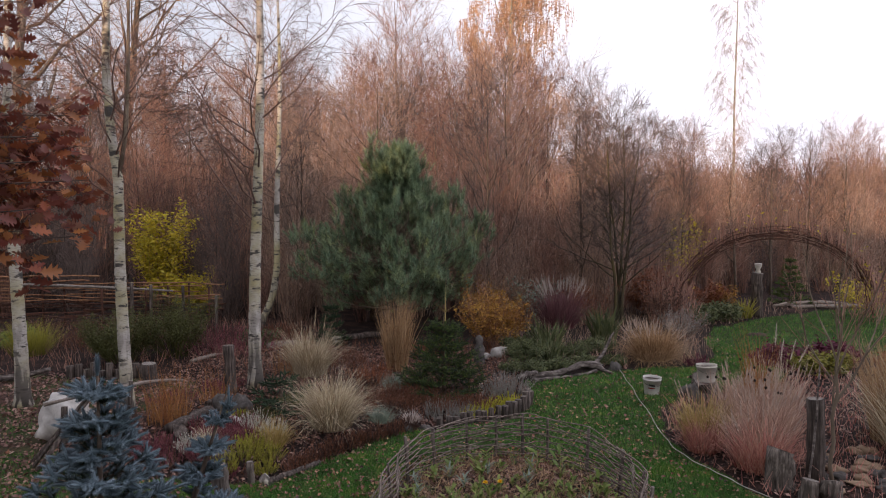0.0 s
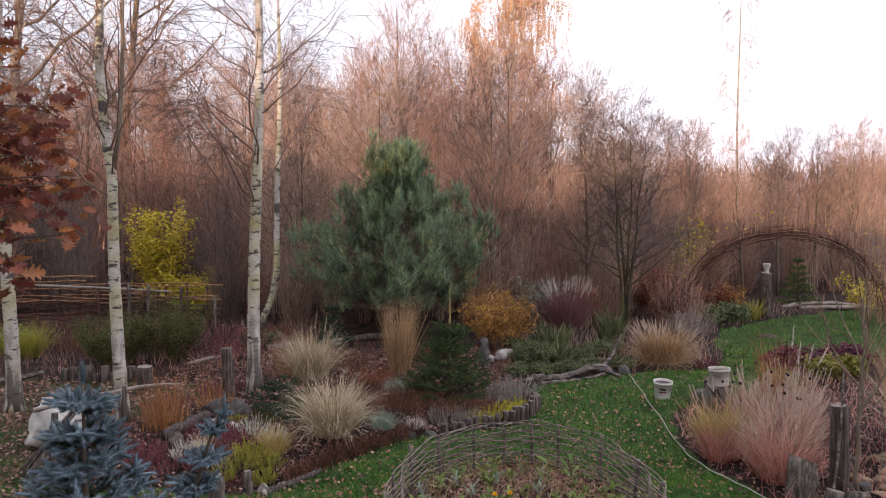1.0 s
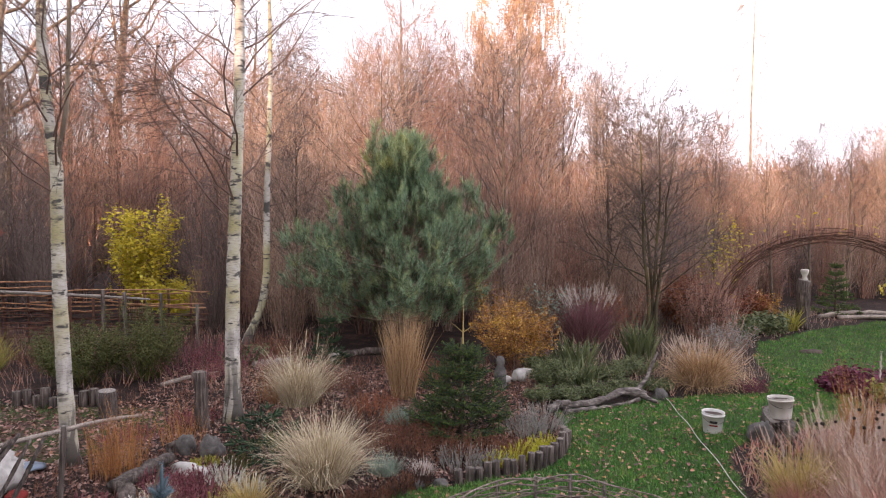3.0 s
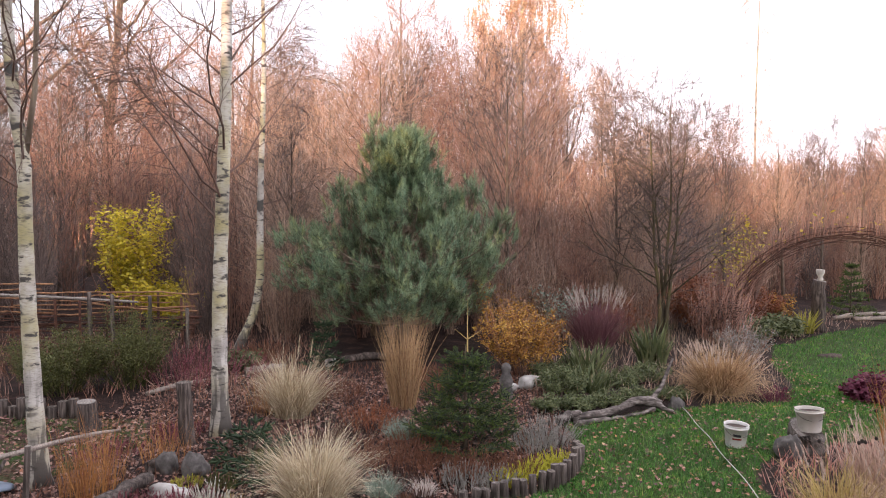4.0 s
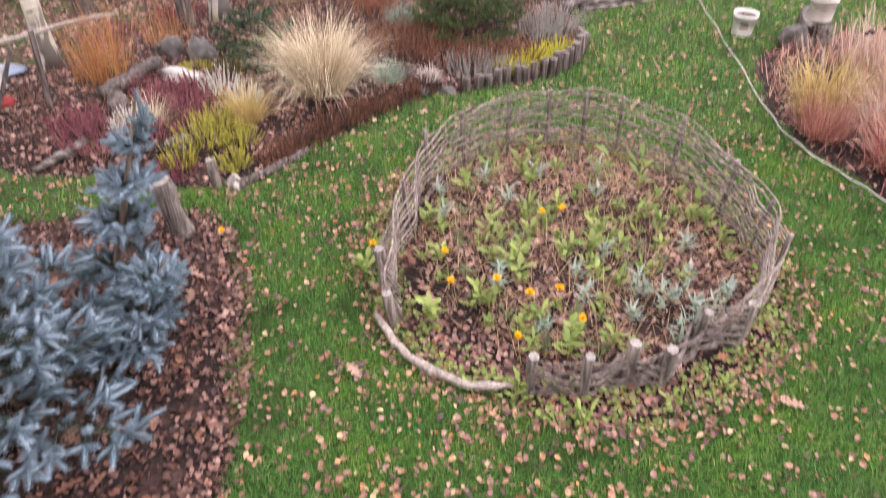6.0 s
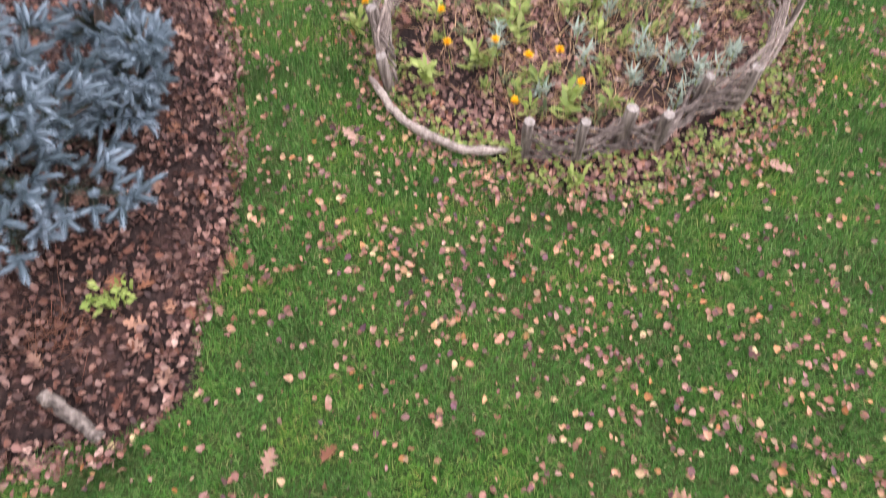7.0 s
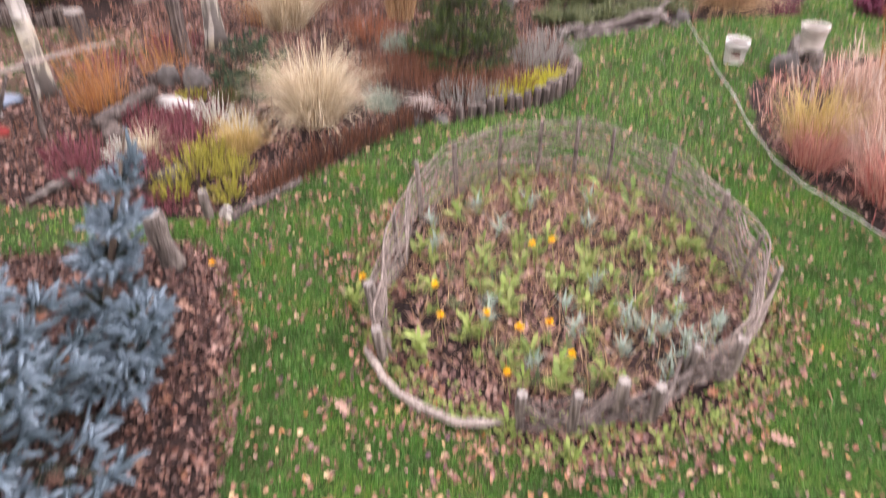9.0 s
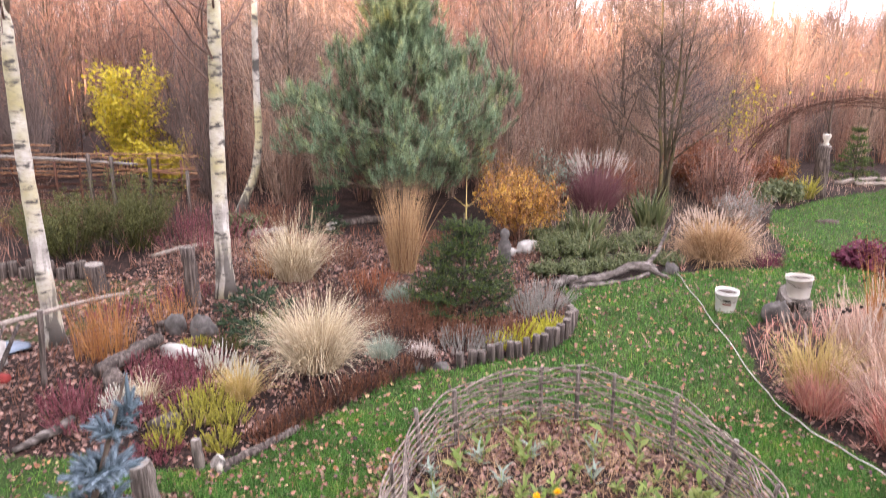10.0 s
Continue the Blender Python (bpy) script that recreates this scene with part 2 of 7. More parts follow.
def foliage(name, cols, tips=None, tip_mix=0.7, rough=0.6, thin=0.25, patch=1.5, patches=((0.78, 0.78, 0.78), (1.0, 1.0, 1.0))):
    """Leaves, blades and needles: each piece its own tone out of cols, with another colour towards the tip."""
    m, nt, bsdf = start_mat(name)
    isl = nt.nodes.new("ShaderNodeNewGeometry").outputs["Random Per Island"]
    col = ramp_of(nt, isl, cols)
    if tips:
        at_h = nt.nodes.new("ShaderNodeAttribute")
        at_h.attribute_name = "along"
        mm = nt.nodes.new("ShaderNodeMath")
        mm.operation = "MULTIPLY"
        mm.inputs[1].default_value = tip_mix
        nt.links.new(at_h.outputs["Fac"], mm.inputs[0])
        col = mixed(nt, mm.outputs[0], col, tips)
    pn = spread_of(nt, noise_of(nt, patch, 3.0), 0.3, 0.7)
    col = mixed(nt, 1.0, col, ramp_of(nt, pn, list(patches)), "MULTIPLY")
    nt.links.new(col, bsdf.inputs["Base Color"])
    bsdf.inputs["Roughness"].default_value = rough
    bsdf.inputs["Specular IOR Level"].default_value = 0.3
    if thin:
        tr = nt.nodes.new("ShaderNodeBsdfTranslucent")
        nt.links.new(col, tr.inputs["Color"])
        ms = nt.nodes.new("ShaderNodeMixShader")
        ms.inputs[0].default_value = thin
        nt.links.new(bsdf.outputs[0], ms.inputs[1])
        nt.links.new(tr.outputs[0], ms.inputs[2])
        nt.links.new(ms.outputs[0], nt.nodes["Material Output"].inputs["Surface"])
    return m


def solid(name, cols, scale=8.0, stretch=None, rough=0.85, bump=0.3, bump_scale=None, detail=6.0, vary=0.0, dist=0.01):
    """Bark, wood, stone, soil: colours by noise, with relief."""
    m, nt, bsdf = start_mat(name)
    f = spread_of(nt, noise_of(nt, scale, detail, stretch), 0.3, 0.7)
    col = ramp_of(nt, f, cols)
    big = spread_of(nt, noise_of(nt, scale * 0.17, 3.0), 0.3, 0.7)
    col = mixed(nt, 1.0, col, ramp_of(nt, big, [(0.72, 0.72, 0.72), (1.1, 1.1, 1.1)]), "MULTIPLY")
    if vary:
        oi = nt.nodes.new("ShaderNodeObjectInfo")
        col = mixed(nt, vary, col, ramp_of(nt, oi.outputs["Random"], [(0.45, 0.42, 0.4), (1.0, 0.95, 0.9), (0.75, 0.7, 0.66), (1.25, 1.2, 1.15)]), "MULTIPLY")
    nt.links.new(col, bsdf.inputs["Base Color"])
    bsdf.inputs["Roughness"].default_value = rough
    bsdf.inputs["Specular IOR Level"].default_value = 0.3
    if bump:
        bp = nt.nodes.new("ShaderNodeBump")
        bp.inputs["Strength"].default_value, bp.inputs["Distance"].default_value = bump, dist
        nt.links.new(noise_of(nt, bump_scale or scale * 2, 6.0, stretch), bp.inputs["Height"])
        nt.links.new(bp.outputs[0], bsdf.inputs["Normal"])
    return m


def birch_bark(name):
    """White papery bark with dark cross marks, dirty yellow-green film, and black fissures at the foot."""
    m, nt, bsdf = start_mat(name)
    base = ramp_of(nt, spread_of(nt, noise_of(nt, 3.0, 4.0), 0.3, 0.7), [(0.22, 0.20, 0.17), (0.43, 0.40, 0.36), (0.60, 0.575, 0.54)])
    film = spread_of(nt, noise_of(nt, 1.6, 5.0), 0.44, 0.60)
    fm = nt.nodes.new("ShaderNodeMath")
    fm.operation = "MULTIPLY"
    fm.inputs[1].default_value = 0.75
    nt.links.new(film, fm.inputs[0])
    base = mixed(nt, fm.outputs[0], base, (0.34, 0.30, 0.12))
    marks = spread_of(nt, noise_of(nt, 9.0, 6.0, (0.8, 0.8, 2.4)), 0.565, 0.64)
    base = mixed(nt, marks, base, (0.045, 0.04, 0.035))
    lent = nt.nodes.new("ShaderNodeMath")
    lent.operation = "MULTIPLY"
    lent.inputs[1].default_value = 0.55
    nt.links.new(spread_of(nt, noise_of(nt, 36.0, 5.0, (0.5, 0.5, 2.6)), 0.50, 0.68), lent.inputs[0])
    base = mixed(nt, lent.outputs[0], base, (0.13, 0.105, 0.09))
    big = spread_of(nt, noise_of(nt, 3.2, 3.0, (1.0, 1.0, 1.6)), 0.59, 0.65)
    base = mixed(nt, big, base, (0.05, 0.045, 0.04))
    tc = nt.nodes.new("ShaderNodeTexCoord")
    sx = nt.nodes.new("ShaderNodeSeparateXYZ")
    nt.links.new(tc.outputs["Object"], sx.inputs[0])
    low = nt.nodes.new("ShaderNodeMapRange")
    low.inputs["From Min"].default_value, low.inputs["From Max"].default_value = 1.3, 0.1
    nt.links.new(sx.outputs["Z"], low.inputs["Value"])
    fis = spread_of(nt, noise_of(nt, 14.0, 5.0, (1.0, 1.0, 0.16)), 0.46, 0.54)
    mul = nt.nodes.new("ShaderNodeMath")
    mul.operation = "MULTIPLY"
    nt.links.new(low.outputs[0], mul.inputs[0])
    nt.links.new(fis, mul.inputs[1])
    base = mixed(nt, mul.outputs[0], base, (0.05, 0.042, 0.036))
    nt.links.new(base, bsdf.inputs["Base Color"])
    bsdf.inputs["Roughness"].default_value = 0.7
    bp = nt.nodes.new("ShaderNodeBump")
    bp.inputs["Strength"].default_value, bp.inputs["Distance"].default_value = 0.5, 0.008
    nt.links.new(noise_of(nt, 22.0, 5.0, (1, 1, 0.5)), bp.inputs["Height"])
    nt.links.new(bp.outputs[0], bsdf.inputs["Normal"])
    return m


M = {}
M["birch"] = birch_bark("birch_bark")
M["bark"] = solid("brown_bark", [(0.045, 0.032, 0.024), (0.11, 0.08, 0.06), (0.19, 0.15, 0.115)], 14, (1, 1, 0.25), bump=0.6)
M["bark_pale"] = solid("grey_brown_bark", [(0.10, 0.075, 0.055), (0.20, 0.155, 0.115), (0.30, 0.24, 0.18)], 10, (1, 1, 0.25), bump=0.5)
M["bark_moss"] = solid("mossy_bark", [(0.03, 0.025, 0.02), (0.075, 0.06, 0.035), (0.15, 0.125, 0.05)], 9, (1, 1, 0.3), bump=0.5)
M["twig_red"] = foliage("red_brown_twigs", [(0.045, 0.028, 0.025), (0.29, 0.145, 0.105), (0.50, 0.30, 0.225), (0.10, 0.058, 0.05), (0.43, 0.205, 0.13), (0.06, 0.037, 0.034)], thin=0)
M["twig_tan"] = foliage("tan_twigs", [(0.06, 0.045, 0.04), (0.40, 0.275, 0.205), (0.63, 0.455, 0.35), (0.16, 0.11, 0.095), (0.55, 0.335, 0.22), (0.08, 0.058, 0.053)], thin=0)
M["twig_dark"] = foliage("dark_twigs", [(0.03, 0.024, 0.023), (0.11, 0.078, 0.068), (0.20, 0.145, 0.12), (0.06, 0.042, 0.038)], thin=0)
M["twig_gold"] = foliage("golden_brown_twigs", [(0.30, 0.16, 0.07), (0.40, 0.22, 0.09), (0.27, 0.15, 0.08)], thin=0)
M["twig_birch"] = foliage("birch_twigs", [(0.09, 0.055, 0.045), (0.16, 0.10, 0.08), (0.13, 0.085, 0.07)], thin=0)
M["leaf_gold"] = foliage("golden_leaves", [(0.60, 0.34, 0.18), (0.82, 0.55, 0.34), (0.54, 0.28, 0.15), (0.80, 0.60, 0.42)])
M["leaf_yellow"] = foliage("yellow_leaves", [(0.58, 0.47, 0.035), (0.76, 0.61, 0.06), (0.36, 0.33, 0.045), (0.80, 0.66, 0.10)], thin=0.4)
M["leaf_amber"] = foliage("amber_leaves", [(0.26, 0.10, 0.035), (0.58, 0.38, 0.06), (0.13, 0.045, 0.03), (0.70, 0.50, 0.10), (0.40, 0.20, 0.06), (0.62, 0.42, 0.08)], patch=2.6, patches=((0.35, 0.22, 0.25), (0.85, 0.72, 0.7), (1.12, 1.15, 1.1)))
M["leaf_rust"] = foliage("rust_leaves", [(0.20, 0.055, 0.03), (0.28, 0.09, 0.035), (0.34, 0.13, 0.05), (0.17, 0.07, 0.05)])
M["leaf_oak"] = foliage("oak_leaves", [(0.15, 0.042, 0.034), (0.26, 0.075, 0.05), (0.40, 0.13, 0.055), (0.19, 0.07, 0.06), (0.56, 0.24, 0.085), (0.16, 0.05, 0.042), (0.24, 0.085, 0.068), (0.34, 0.17, 0.12)], rough=0.4, thin=0.35)
M["leaf_fallen"] = foliage("fallen_leaves", [(0.30, 0.145, 0.10), (0.46, 0.25, 0.15), (0.16, 0.07, 0.06), (0.37, 0.20, 0.13), (0.36, 0.20, 0.17), (0.055, 0.028, 0.036), (0.50, 0.36, 0.20), (0.42, 0.17, 0.06), (0.20, 0.10, 0.085), (0.10, 0.045, 0.055), (0.42, 0.27, 0.20), (0.26, 0.11, 0.07), (0.19, 0.095, 0.08)], thin=0.1, rough=0.55, patch=30, patches=((0.55, 0.5, 0.5), (1.15, 1.15, 1.15)))
M["leaf_litter"] = foliage("leaf_litter", [(0.10, 0.05, 0.04), (0.23, 0.13, 0.10), (0.035, 0.018, 0.016), (0.31, 0.195, 0.155), (0.12, 0.06, 0.048), (0.05, 0.026, 0.023), (0.19, 0.085, 0.055), (0.028, 0.015, 0.013), (0.27, 0.155, 0.115), (0.07, 0.035, 0.03)], thin=0.1, patch=14, patches=((0.4, 0.38, 0.38), (1.2, 1.15, 1.15)))
M["leaf_litter_pale"] = foliage("pale_leaf_litter", [(0.19, 0.10, 0.08), (0.39, 0.24, 0.19), (0.08, 0.04, 0.035), (0.48, 0.33, 0.265), (0.26, 0.14, 0.11), (0.12, 0.06, 0.052), (0.33, 0.165, 0.105)], thin=0.1, patch=10, patches=((0.5, 0.48, 0.48), (1.15, 1.1, 1.1)))
M["leaf_fresh"] = foliage("fresh_green_leaves", [(0.17, 0.27, 0.05), (0.24, 0.33, 0.075), (0.34, 0.40, 0.12), (0.19, 0.26, 0.06)])
M["leaf_fallen_oak"] = foliage("fallen_oak_leaves", [(0.25, 0.145, 0.105), (0.33, 0.20, 0.145), (0.18, 0.075, 0.05), (0.29, 0.13, 0.065), (0.36, 0.235, 0.18), (0.20, 0.10, 0.075)], thin=0.1, rough=0.55, patch=22, patches=((0.6, 0.55, 0.52), (1.1, 1.1, 1.1)))
M["leaf_green"] = foliage("green_leaves", [(0.10, 0.165, 0.036), (0.18, 0.255, 0.055), (0.29, 0.34, 0.095), (0.12, 0.185, 0.045), (0.25, 0.27, 0.085)])
M["leaf_dull"] = foliage("dull_green_leaves", [(0.06, 0.085, 0.035), (0.11, 0.135, 0.055), (0.19, 0.20, 0.09), (0.08, 0.11, 0.06)])
M["leaf_silver"] = foliage("silver_green_leaves", [(0.24, 0.32, 0.25), (0.34, 0.41, 0.34), (0.20, 0.28, 0.20)])
M["leaf_purple"] = foliage("purple_leaves", [(0.11, 0.02, 0.045), (0.19, 0.035, 0.075), (0.08, 0.02, 0.035)])
M["grass"] = foliage("lawn_grass", [(0.014, 0.076, 0.008), (0.038, 0.146, 0.017), (0.10, 0.25, 0.040), (0.022, 0.104, 0.012), (0.17, 0.29, 0.078), (0.055, 0.178, 0.024), (0.28, 0.27, 0.11)], thin=0.3, patch=2.6, patches=((0.48, 0.5, 0.5), (0.82, 0.92, 0.95), (1.08, 1.08, 1.0), (1.35, 1.2, 0.85)))
M["straw"] = foliage("straw_blades", [(0.36, 0.27, 0.155), (0.66, 0.55, 0.37), (0.78, 0.69, 0.51), (0.26, 0.175, 0.095), (0.70, 0.60, 0.42)], thin=0.2)
M["straw_tan"] = foliage("tan_blades", [(0.26, 0.15, 0.075), (0.52, 0.33, 0.17), (0.66, 0.46, 0.26), (0.19, 0.10, 0.055), (0.58, 0.40, 0.23)], thin=0.2)
M["straw_olive"] = foliage("olive_straw_blades", [(0.24, 0.16, 0.05), (0.56, 0.42, 0.15), (0.60, 0.45, 0.20), (0.38, 0.29, 0.08), (0.64, 0.46, 0.25)], thin=0.2)
M["straw_pink"] = foliage("pinkish_blades", [(0.28, 0.12, 0.085), (0.60, 0.36, 0.265), (0.76, 0.56, 0.44), (0.14, 0.055, 0.045), (0.66, 0.45, 0.34)], (0.74, 0.56, 0.46), 0.5, thin=0.2)
M["straw_red"] = foliage("red_blades", [(0.36, 0.08, 0.07), (0.62, 0.25, 0.19), (0.72, 0.44, 0.33), (0.18, 0.05, 0.048), (0.55, 0.14, 0.12)], (0.70, 0.46, 0.37), 0.45, thin=0.2)
M["plume"] = foliage("seed_plumes", [(0.58, 0.46, 0.38), (0.66, 0.54, 0.46), (0.50, 0.38, 0.31)], thin=0.3)
M["plume_pale"] = foliage("pale_seed_plumes", [(0.62, 0.54, 0.48), (0.70, 0.62, 0.56), (0.52, 0.43, 0.38)], thin=0.3)
M["stem_orange"] = foliage("orange_stems", [(0.38, 0.16, 0.05), (0.54, 0.28, 0.09), (0.24, 0.09, 0.045)], (0.40, 0.17, 0.085), 0.4)
M["stem_purple"] = foliage("purple_blades", [(0.17, 0.06, 0.08), (0.27, 0.11, 0.125), (0.11, 0.035, 0.055), (0.33, 0.17, 0.17)], (0.30, 0.17, 0.17), 0.5)
M["heath_yellow"] = foliage("yellow_heather", [(0.15, 0.15, 0.03), (0.30, 0.28, 0.045), (0.10, 0.10, 0.022), (0.34, 0.30, 0.07)], (0.50, 0.46, 0.07), 0.7)
M["heath_lime"] = foliage("bright_yellow_heather", [(0.52, 0.50, 0.04), (0.64, 0.60, 0.07), (0.42, 0.42, 0.05)])
M["heath_red"] = foliage("wine_red_heather", [(0.15, 0.035, 0.05), (0.25, 0.07, 0.09), (0.34, 0.13, 0.145), (0.10, 0.03, 0.035)])
M["heath_brown"] = foliage("brown_heather", [(0.16, 0.06, 0.035), (0.24, 0.10, 0.055), (0.13, 0.06, 0.04), (0.28, 0.14, 0.08)])
M["heath_dark"] = foliage("dark_heather", [(0.07, 0.035, 0.03), (0.12, 0.055, 0.04), (0.055, 0.035, 0.03), (0.17, 0.09, 0.06)])
M["heath_white"] = foliage("white_heather", [(0.60, 0.58, 0.50), (0.70, 0.68, 0.60), (0.42, 0.42, 0.33)])
M["heath_grey"] = foliage("grey_lavender", [(0.26, 0.25, 0.22), (0.34, 0.32, 0.29), (0.20, 0.20, 0.17)])
M["heath_green"] = foliage("olive_heather", [(0.05, 0.06, 0.018), (0.10, 0.11, 0.03), (0.16, 0.16, 0.05)])
M["needle_pine"] = foliage("pine_needles", [(0.07, 0.115, 0.07), (0.205, 0.285, 0.18), (0.41, 0.49, 0.33), (0.105, 0.165, 0.105), (0.29, 0.37, 0.245)], thin=0.25, patch=3.0, patches=((0.5, 0.56, 0.55), (0.95, 1.04, 1.0), (1.1, 1.08, 0.92), (1.6, 1.3, 0.8)))
M["needle_pine_inner"] = foliage("old_shaded_pine_needles", [(0.03, 0.045, 0.026), (0.075, 0.095, 0.05), (0.16, 0.15, 0.065), (0.05, 0.07, 0.04)], thin=0.1, patch=1.5)
M["needle_blue"] = foliage("blue_spruce_needles", [(0.05, 0.082, 0.096), (0.135, 0.185, 0.218), (0.245, 0.31, 0.355), (0.068, 0.104, 0.122), (0.18, 0.235, 0.275), (0.042, 0.068, 0.078)], (0.34, 0.415, 0.475), 0.5, thin=0.05, patch=4.0, patches=((0.26, 0.32, 0.32), (0.66, 0.71, 0.73), (1.12, 1.13, 1.15)))
# older needles, with the crown's inner shade put into their near-black colour
M["needle_inner"] = foliage("old_shaded_spruce_needles", [(0.012, 0.022, 0.015), (0.025, 0.04, 0.027), (0.045, 0.062, 0.035)], thin=0.05)
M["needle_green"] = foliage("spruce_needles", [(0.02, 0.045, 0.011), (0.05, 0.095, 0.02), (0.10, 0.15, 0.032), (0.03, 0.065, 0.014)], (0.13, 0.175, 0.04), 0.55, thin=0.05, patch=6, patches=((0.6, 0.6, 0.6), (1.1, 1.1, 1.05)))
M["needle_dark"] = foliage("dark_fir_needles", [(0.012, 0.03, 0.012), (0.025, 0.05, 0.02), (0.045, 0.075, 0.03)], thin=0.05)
M["wood_grey"] = solid("weathered_wood", [(0.028, 0.023, 0.02), (0.135, 0.115, 0.10), (0.29, 0.255, 0.225)], 48, (1, 1, 0.07), bump=1.0, vary=0.5)
M["wood_end"] = solid("cut_wood", [(0.125, 0.108, 0.094), (0.23, 0.203, 0.18), (0.34, 0.312, 0.28)], 60, bump=0.4)
M["wood_dark"] = solid("dark_wood", [(0.022, 0.017, 0.015), (0.085, 0.068, 0.06), (0.20, 0.168, 0.15)], 44, (1, 1, 0.08), bump=1.0, vary=0.5)
M["drift"] = solid("driftwood", [(0.02, 0.016, 0.014), (0.11, 0.09, 0.08), (0.30, 0.265, 0.24)], 26, (0.35, 0.8, 1), bump=1.0, dist=0.012)
M["wood_pale"] = solid("barkless_pale_wood", [(0.15, 0.12, 0.10), (0.28, 0.235, 0.20), (0.41, 0.355, 0.31)], 60, bump=0.8, dist=0.008)
M["withy"] = solid("grey_withies", [(0.05, 0.04, 0.036), (0.13, 0.108, 0.097), (0.24, 0.207, 0.185)], 34, bump=0.5, vary=0.75, dist=0.004)
M["withy_pale"] = solid("bleached_withies", [(0.07, 0.057, 0.05), (0.195, 0.163, 0.143), (0.35, 0.30, 0.265)], 34, bump=0.5, vary=0.8, dist=0.004)
# brighter orange-tan withies: low sunlight put into the colour
M["withy_sunlit"] = solid("sunlit_coloured_withies", [(0.16, 0.08, 0.045), (0.32, 0.17, 0.095), (0.46, 0.27, 0.15)], 12, bump=0.3, vary=0.4, dist=0.003)
M["withy_red"] = solid("red_brown_withies", [(0.04, 0.02, 0.016), (0.10, 0.045, 0.032), (0.17, 0.08, 0.05)], 12, bump=0.3, vary=0.6, dist=0.003)
M["stone"] = solid("field_stone", [(0.045, 0.04, 0.038), (0.10, 0.092, 0.086), (0.18, 0.168, 0.158)], 14, bump=0.8, vary=0.3)
M["stone_pale"] = solid("pale_stone", [(0.30, 0.285, 0.26), (0.42, 0.40, 0.37), (0.54, 0.52, 0.48)], 9, bump=0.3)
M["stone_brown"] = solid("sandstone", [(0.22, 0.15, 0.10), (0.34, 0.24, 0.16), (0.44, 0.33, 0.23)], 6, bump=0.5, vary=0.3)
M["plastic"] = solid("dirty_white_plastic", [(0.58, 0.57, 0.54), (0.74, 0.73, 0.70), (0.80, 0.79, 0.77)], 7, rough=0.4, bump=0.03)
M["plastic_old"] = solid("stained_white_plastic", [(0.40, 0.37, 0.32), (0.58, 0.55, 0.49), (0.68, 0.65, 0.60)], 5, rough=0.5, bump=0.05)
M["black"] = solid("black_print", [(0.02, 0.02, 0.022), (0.035, 0.035, 0.04)], 9, rough=0.6, bump=0)
M["soil"] = solid("dark_soil", [(0.03, 0.022, 0.018), (0.07, 0.05, 0.04), (0.11, 0.08, 0.065)], 30, bump=0.8)
M["rope"] = solid("white_hose", [(0.30, 0.28, 0.25), (0.42, 0.40, 0.365), (0.50, 0.48, 0.445)], 12, rough=0.5, bump=0.1)
M["sack"] = solid("white_sack_cloth", [(0.36, 0.34, 0.32), (0.52, 0.50, 0.47), (0.64, 0.62, 0.59)], 9, bump=0.6)
M["red"] = solid("red_cloth", [(0.16, 0.02, 0.018), (0.26, 0.035, 0.03)], 12, bump=0.2)
M["blue_grey"] = solid("blue_grey_plastic", [(0.14, 0.18, 0.24), (0.22, 0.27, 0.34)], 8, rough=0.4, bump=0.05)
M["marigold"] = foliage("orange_petals", [(0.90, 0.42, 0.01), (0.92, 0.60, 0.015), (0.90, 0.50, 0.012)])
M["seed_black"] = solid("black_seed_heads", [(0.02, 0.015, 0.012), (0.05, 0.035, 0.03)], 30, bump=0.4)
M["render_wall"] = solid("rendered_wall", [(0.36, 0.34, 0.31), (0.42, 0.40, 0.37), (0.47, 0.45, 0.42)], 3, bump=0.2)

# ---- plan of beds, lawn and woods ----
BED_SPRUCE = [(-1.69, 6.62), (-1.48, 6.39), (-1.23, 5.80), (-1.08, 5.04), (-1.07, 4.38), (-1.14, 3.85), (-1.30, 3.66), (-1.66, 3.57), (-2.4, 3.5), (-3.4, 3.8), (-4.2, 5.0), (-3.6, 6.2), (-2.7, 6.45)]
BED_MAIN = [(-3.6, 7.3), (-2.96, 7.05), (-1.69, 6.84), (-1.41, 7.05), (-1.05, 7.57), (-0.34, 8.38), (0.04, 8.50), (0.54, 8.69), (1.04, 9.18), (1.15, 9.65), (1.2, 10.2), (1.28, 10.8), (1.9, 11.0), (2.63, 11.36),
            (3.4, 11.5), (4.2, 11.7), (4.74, 12.6), (4.95, 13.9), (5.76, 15.45), (7.6, 16.78), (9.0, 17.6), (12, 19), (30, 24), (30, 70), (-40, 70), (-40, 12.4), (-5.3, 11.0), (-4.38, 10.9), (-3.6, 10.9), (-3.2, 10.2),
            (-3.5, 9.4), (-4.3, 8.6)]
BED_RIGHT = [(2.72, 9.3), (2.56, 8.81), (2.44, 7.84), (2.46, 7.3), (2.62, 6.81), (2.95, 6.2), (3.3, 5.2), (4, 4), (9, 4), (11, 12), (8, 12.6), (6, 12.0), (5.2, 11.3), (4.6, 10.2), (3.8, 10.0), (3.2, 9.75)]
RING_C, RING_R = (0.55, 6.23), (0.99, 1.14)       # the oval wattle bed
LITTER = [(-3.7, 7.2), (-4.3, 8.6), (-3.5, 9.4), (-3.2, 10.2), (-3.6, 10.9), (-4.4, 10.9), (-5.3, 11.0), (-40, 12.4), (-40, 2), (-5.5, 2), (-4.3, 5), (-3.7, 6.3)]


